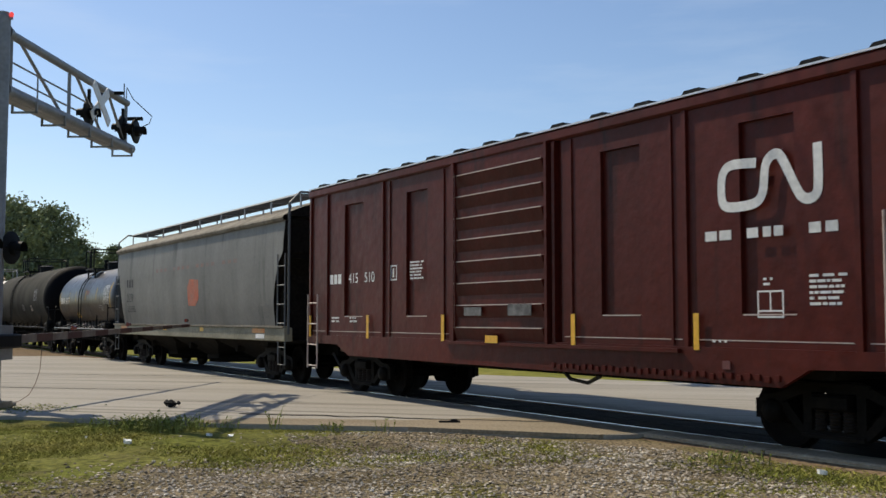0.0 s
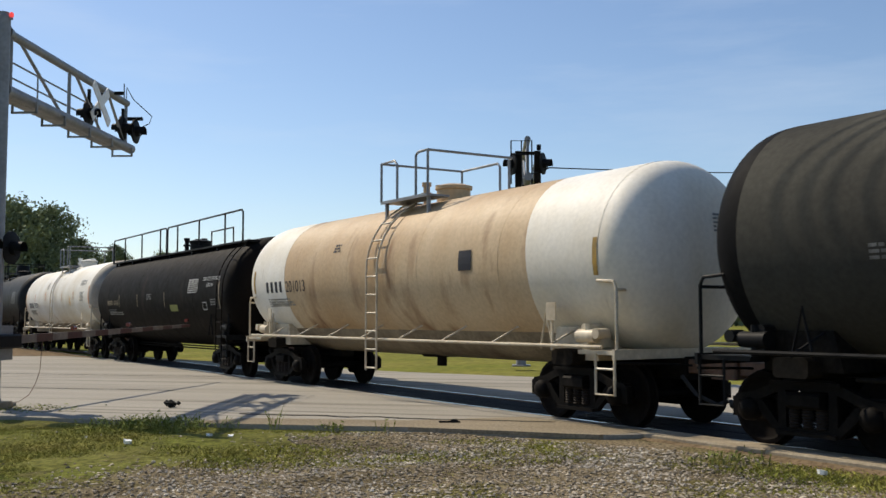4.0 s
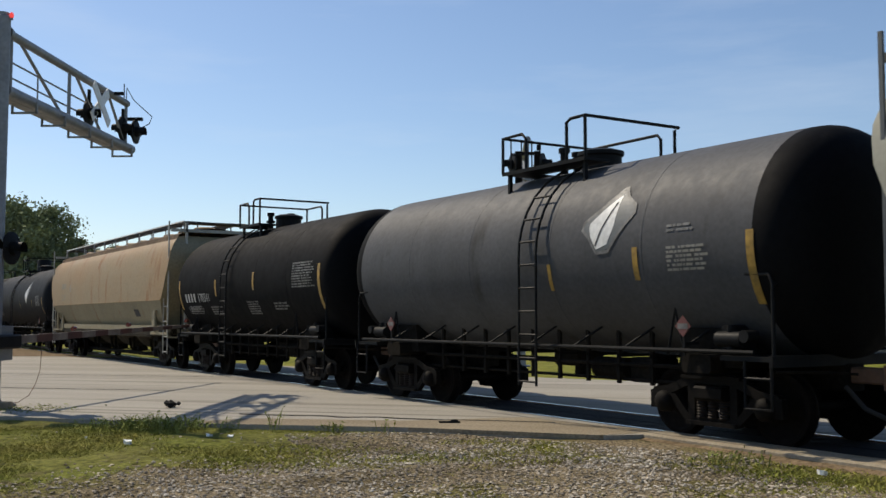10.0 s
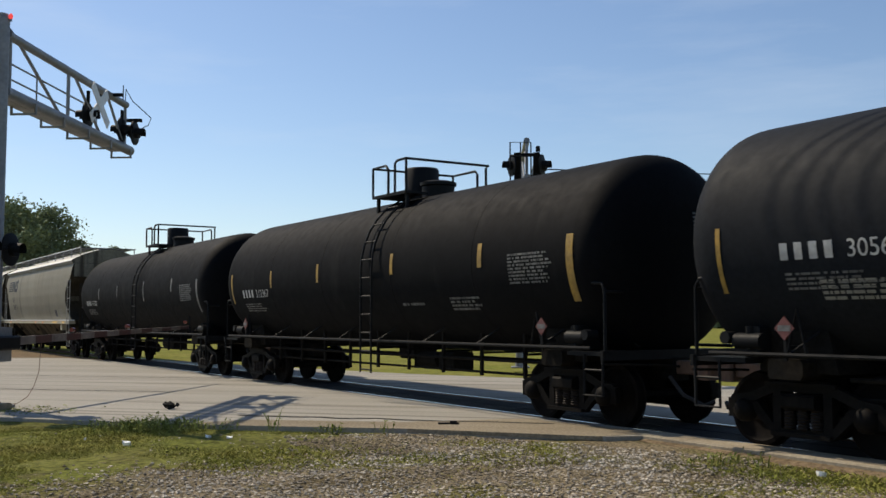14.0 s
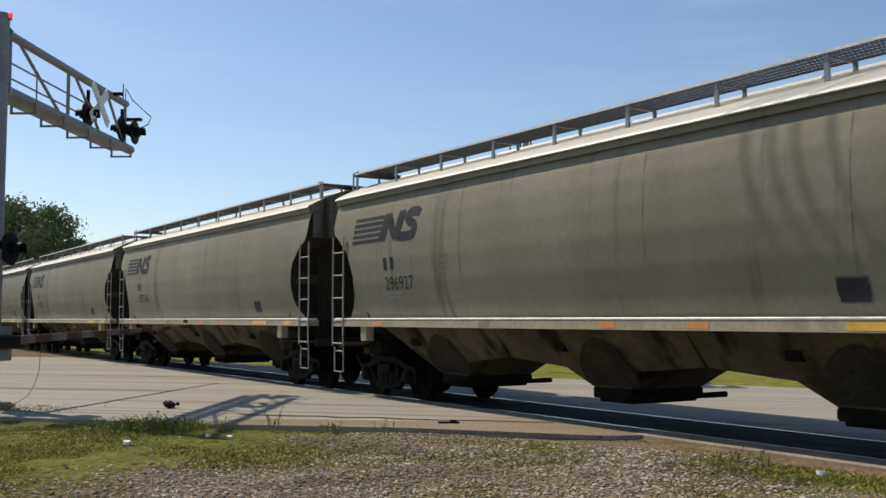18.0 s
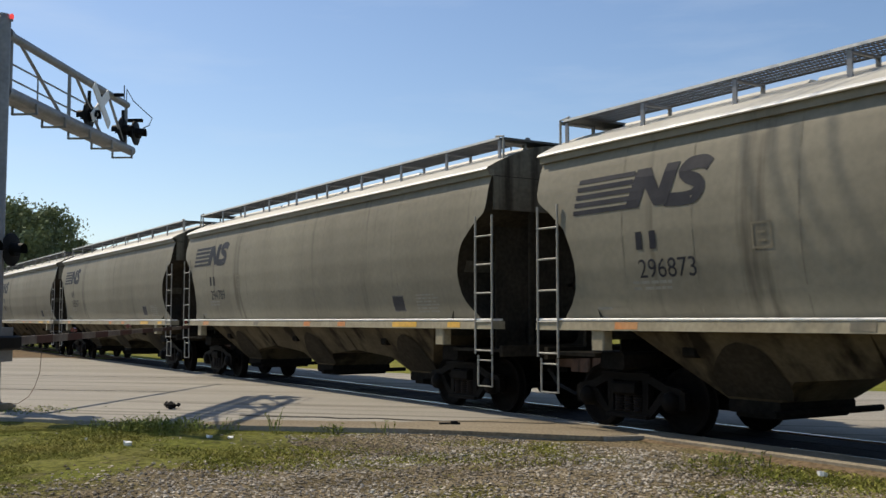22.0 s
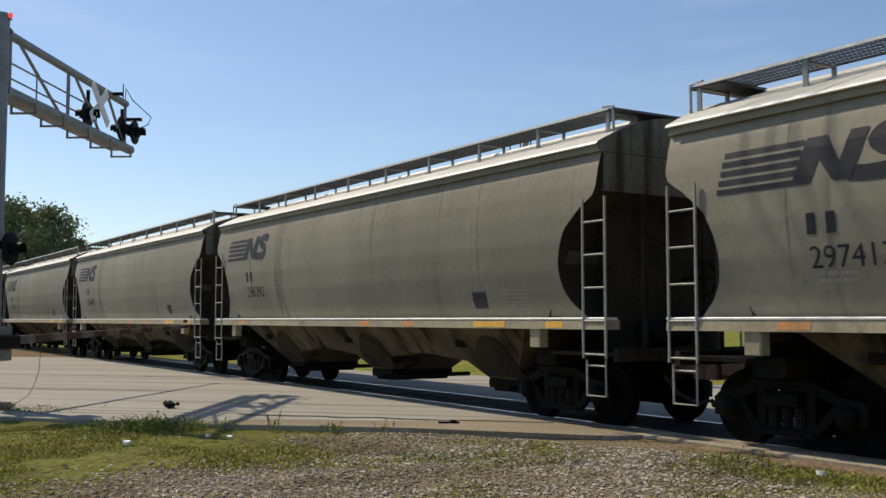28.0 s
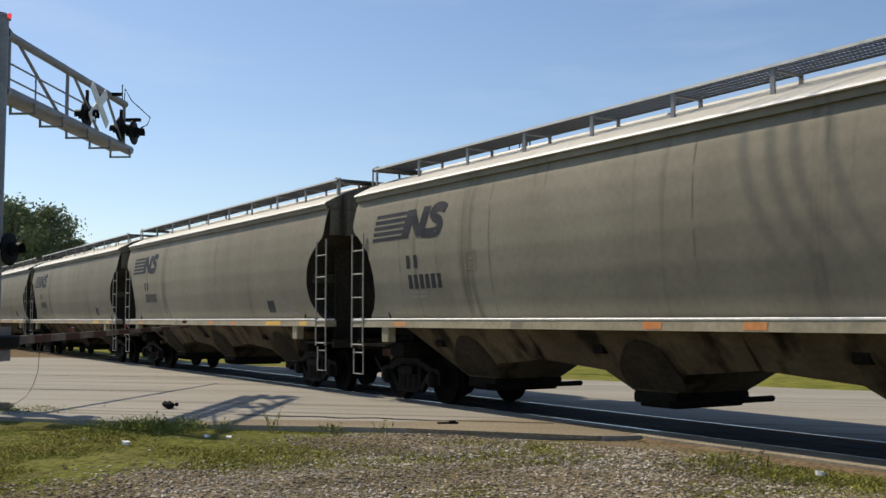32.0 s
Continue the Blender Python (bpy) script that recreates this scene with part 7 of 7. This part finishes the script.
# tank_black on the heads paints in their shade
c, _ = tank_car("dusty dark grey tank car with ends painted dark for shade", 17.0, 1.54, 2.54, 7.0, "tank_dust", end_mat="tank_black", lad=-0.95, plat=(-0.5, 1.1), panels=((4.6, 2.45, 0.9, 0.55, 7, "dull_white"), (-5.2, 2.2, 1.4, 0.2, 2, "dull_white"), (1.6, 2.0, 0.5, 0.3, 3, "faint"), (3.7, 1.95, 0.4, 0.3, 2, "cream")))
put(c, -57.4)
c, bend = tank_car("rust-stained tan tank car with white ends and cream fittings", 15.4, 1.46, 2.5, 6.55, "tank_tan", "cream", end_mat="tank_white", gloss_rail="cream", jacket=True, pipes=False, rail_h=0.8, lad=-0.13, plat=(-0.6, 1.25), dome="valve",
                   number="201013", ink="ink", ink_x=-5.8, ink_z=2.2, ink_h=0.37, stripes=((-6.5, 2.2, 2.75, 0.1), (6.5, 2.2, 2.75, 0.1)), panels=((-5.6, 1.88, 1.4, 0.2, 2, "faint"), (-2.2, 3.0, 0.35, 0.2, 3, "ink")))
for x0, x1, e in ((-6.56, -4.75, 1), (4.75, 6.56, 0)):
    g = Geo().lathe([(x0, 1.464), ((x0 + x1) / 2, 1.464), (x1, 1.464)], 56, lambda s, a, q, k=x1 if e else x0: (s + (0.12 * math.sin(a * 2 + 1) if s == k else 0), q * math.cos(a), 2.5 + q * math.sin(a)))
    g.f = [f for f in g.f if len(f) == 4]
    part("white_band", g, M["tank_white"], c, "clean white painted end band", True)
part("test_panel", rect(Geo(), lambda x, z: (x, bend(x, z)[1] - 0.004, z), 2.9, 3.3, 2.4, 2.75, 3), M["ink"], c, "black test panel")
put(c, -73.6)
c, bend = tank_car("brown-black tank car with a railed walkway along its top", 15.3, 1.55, 2.3, 6.75, "tank_brown", long_walk=True, pipes=False, number="43046", ink="cream_mark", ink_x=-5.4, ink_z=2.06, ink_h=0.25,
                   panels=((3.8, 2.32, 0.98, 0.42, 6, "pale_mark"), (-5.25, 1.72, 2.0, 0.12, 1, "faint"), (-0.4, 2.2, 0.55, 0.2, 3, "dull_white"), (5.7, 1.95, 0.5, 0.2, 3, "dull_white")),
                   stripes=((-3.8, 2.0, 2.42, 0.05), (-1.53, 1.98, 2.4, 0.05), (1.5, 1.95, 2.4, 0.05), (6.42, 1.85, 2.6, 0.07)), stripe_mat="cream_mark")
for text, x, z in (("CARBON DIOXIDE REFRIGERATED", 5.0, 2.64), ("LIQUID ONLY", 5.4, 2.47)):
    part("lettering", letters(text, 0.15, lambda u, z, x=x: (x + (u - x) * 0.6, bend(u, z)[1] - 0.002, z), x, z), M["pale_mark"], c, "white lettering")
part("test_panel", rect(Geo(), lambda x, z: (x, bend(x, z)[1] - 0.002, z), 2.02, 2.76, 1.8, 2.0, 3), M["lime_panel"], c, "dull yellow-green panel")
part("placard_holder", stroke(Geo(), lambda x, z: (x, bend(x, z)[1] - 0.006, z), [(5.05, 1.83), (5.37, 1.83), (5.37, 2.03), (5.05, 2.03), (5.05, 1.83)], 0.025, 1), M["pale_mark"], c, "pale placard frame")
put(c, -88.9)
c, bend = tank_car("cream-white tank car streaked with rust and dirt", 15.65, 1.45, 2.5, 6.65, "tank_white", "cream", end_mat="tank_head", gloss_rail="cream", jacket=True, pipes=False, rail_h=0.8, lad=-0.05, plat=(-0.85, 1.05), number="201016", ink="ink", ink_x=-5.75, ink_z=2.1, ink_h=0.36,
                   stripes=((-6.6, 2.1, 2.8, 0.1), (-4.3, 2.35, 2.75, 0.07), (-1.85, 2.4, 2.85, 0.08), (1.7, 2.35, 2.75, 0.07), (3.9, 2.35, 2.75, 0.07), (6.6, 2.0, 2.9, 0.12)), stripe_mat="orange",
                   panels=((-5.6, 1.82, 1.5, 0.2, 2, "faint"), (4.9, 2.95, 1.1, 0.24, 2, "faint"), (5.1, 2.3, 0.7, 0.4, 1, "faint"), (-1.9, 2.95, 0.45, 0.3, 4, "faint"), (3.1, 2.15, 0.4, 0.4, 2, "yellow")))
put(c, -104.4)
c, _ = tank_car("dull black tank car with white number and tall valve housing", 16.05, 1.54, 2.54, 6.98, "tank_grey", number="284059", ink_x=-6.1, ink_z=2.0, ink_h=0.34, ink="pale_mark", dome="box", lad=-0.65, plat=(-0.3, 1.5),
                stripes=((-4.3, 2.3, 2.75, 0.1), (-1.9, 2.35, 2.8, 0.1), (1.1, 2.35, 2.8, 0.1)), panels=((5.3, 2.4, 1.2, 0.65, 8, "dull_white"), (-4.2, 1.75, 0.8, 0.2, 2, "dull_white")))
put(c, -120.2)
c, bend, xt = round_hopper("hopper", 18.75, 8.75, "nahx", "nahx", "pale grey rounded covered hopper with dark end frames", "60894")
put(c, -137.62)
# black heads on a blue-grey tank: shade put into the colour
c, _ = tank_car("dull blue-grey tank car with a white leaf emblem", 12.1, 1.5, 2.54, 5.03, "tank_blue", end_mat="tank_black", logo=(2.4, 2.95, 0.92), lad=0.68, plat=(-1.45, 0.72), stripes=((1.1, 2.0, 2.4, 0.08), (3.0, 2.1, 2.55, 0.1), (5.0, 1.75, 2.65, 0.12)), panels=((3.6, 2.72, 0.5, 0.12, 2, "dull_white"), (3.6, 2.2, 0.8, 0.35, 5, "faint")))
put(c, -153.05)
c, _ = tank_car("black tank car with orange stripes and white number", 11.65, 1.53, 2.54, 4.9, "tank_black", number="170541", ink="pale_mark", ink_x=-4.4, ink_z=2.06, ink_h=0.34, lad=-0.9, plat=(-0.42, 1.0),
                stripes=((-4.85, 1.85, 2.7, 0.1), (-1.75, 2.2, 2.65, 0.09), (1.0, 2.3, 2.75, 0.1), (4.85, 1.8, 2.8, 0.12)), panels=((3.4, 2.3, 1.3, 0.6, 7, "dull_white"), (-4.2, 1.78, 1.2, 0.2, 3, "dull_white"), (-2.4, 1.7, 0.9, 0.25, 3, "dull_white"), (0.4, 1.7, 0.9, 0.35, 5, "dull_white"), (2.1, 1.8, 0.9, 0.2, 3, "dull_white")))
put(c, -164.9)
c, bend, xt = round_hopper("hopper", 18.55, 8.65, "penx", "penx_low", "rust-stained tan rounded covered hopper with grey-green lower side", "3229")
put(c, -179.45)
c, _ = tank_car("large black tank car with a white leaf emblem", 16.6, 1.56, 2.57, 7.1, "tank_soot", logo=(3.25, 2.88), lad=-0.4, plat=(-0.7, 0.85), dome="box", number="30568", ink="pale_mark", ink_x=-6.1, ink_z=2.26, ink_h=0.28,
                stripes=((-7.0, 1.9, 2.7, 0.07), (1.5, 2.1, 2.45, 0.05), (4.6, 2.2, 2.5, 0.05), (7.0, 1.8, 2.6, 0.08)), panels=((5.5, 2.2, 1.0, 0.5, 7, "dull_white"), (-5.6, 1.8, 1.4, 0.25, 2, "faint")))
put(c, -197.43)
c, _ = tank_car("black tank car with yellow reflective stripes and white number", 16.7, 1.56, 2.57, 7.0, "tank_black", lad=0.75, plat=(-0.93, 0.45), dome="box", number="312367", ink="pale_mark", ink_x=-6.2, ink_z=2.14, ink_h=0.27,
                stripes=((-6.9, 2.0, 2.75, 0.09), (-4.3, 2.35, 2.75, 0.09), (-1.7, 2.4, 2.8, 0.1), (1.6, 2.45, 2.85, 0.1), (4.6, 2.45, 2.85, 0.12), (6.95, 1.85, 2.85, 0.16)), panels=((5.4, 2.15, 1.2, 0.5, 6, "dull_white"), (1.8, 1.85, 0.9, 0.08, 1, "dull_white"), (3.5, 1.75, 1.0, 0.25, 3, "dull_white")))
put(c, -214.25)
c, _ = tank_car("black tank car with pale reflective stripes", 16.7, 1.56, 2.57, 7.0, "tank_black", lad=0.85, plat=(-0.93, 0.45), dome="box", number="312301", ink="pale_mark", ink_x=-6.3, ink_z=2.14, ink_h=0.27, stripe_mat="dull_white",
                stripes=((-4.3, 2.35, 2.75, 0.08), (-1.7, 2.4, 2.8, 0.08), (1.6, 2.2, 2.85, 0.08), (4.6, 2.45, 2.85, 0.1), (6.95, 1.8, 2.75, 0.12)), panels=((5.4, 2.15, 1.2, 0.5, 6, "dull_white"),))
put(c, -230.95)


NUMBERS = ["296932", "296927", "297576", "295003", "296873", "294789", "295937", "296311", "", "297413", "296292", "296609", "296536"]
NS_FIRST, NS_STEP = -247.9, 16.97
hopper, bend = grain_hopper()
block = [hopper] + [copy_thing(hopper, pose(0, 0, 0)) for k in range(17)]
for k, h in enumerate(block):
    put(h, NS_FIRST - NS_STEP * k)
    text = NUMBERS[k] if k < len(NUMBERS) else ""
    if text:
        part("number", letters(text, 0.36, bend, -5.58, 2.14), M["ink"], h, "dark painted number")
    else:
        for i in range(6):
            part("number_bar", rect(Geo(), bend, -5.56 + 0.2 * i, -5.42 + 0.2 * i, 2.14, 2.4), M["ink"], h)


# ---------------------------------------------------------------- how the train runs
EASE = ([0, 18.8, 20, 24, 25, 27, 28, 29, 32], [0, 0, -0.28, -0.24, 0, 0, 0.07, 0.22, 0.86])


def run(t):
    """Metres run by t seconds: it gathers a little speed between 13 and 17 s and again near the end."""
    if t <= 13:
        return 13.97 * t
    if t <= 17:
        return 13.97 * t + 0.0725 * (t - 13) ** 2
    return 13.97 * 17 + 1.16 + 14.55 * (t - 17) + float(np.interp(t, *EASE))


def motions():
    times = [0.0, 4.0, 8.0, 12.0, 13.0, 14.0, 15.0, 16.0, 17.0, 18.0, 18.8, 19.4, 20.0, 21.0, 22.0, 23.0, 24.0, 24.5, 25.0, 26.0, 27.0, 28.0, 29.0, 30.0, 31.0, 32.0]
    wheels = {}
    for car, x in CARS:
        walk(car, [(t, pose(x + run(t), TRACK_Y, 0)) for t in times])
        for w in car.children_recursive:
            if w.name.split(".")[0] == "wheelset":
                wheels.setdefault(x, []).append(w)
    # wheels roll while their car passes the crossing
    for x, group in wheels.items():
        inside = [f / FPS for f in range(0, 961) if -46 < x + run(f / FPS) < 12]
        if not inside:
            continue
        for w in group:
            px = w.matrix_basis.translation.copy()
            spin = [(t, run(t)) for t in inside]
            rows = [(t, pose(px.x, px.y, px.z) @ Matrix.Rotation((s - spin[0][1]) / WHEEL_R, 4, "Y")) for t, s in spin]
            if rows[0][0] > 0.01:
                rows.insert(0, (0.0, rows[0][1]))
            if rows[-1][0] < 31.99:
                rows.append((32.0, rows[-1][1]))
            walk(w, rows)


motions()
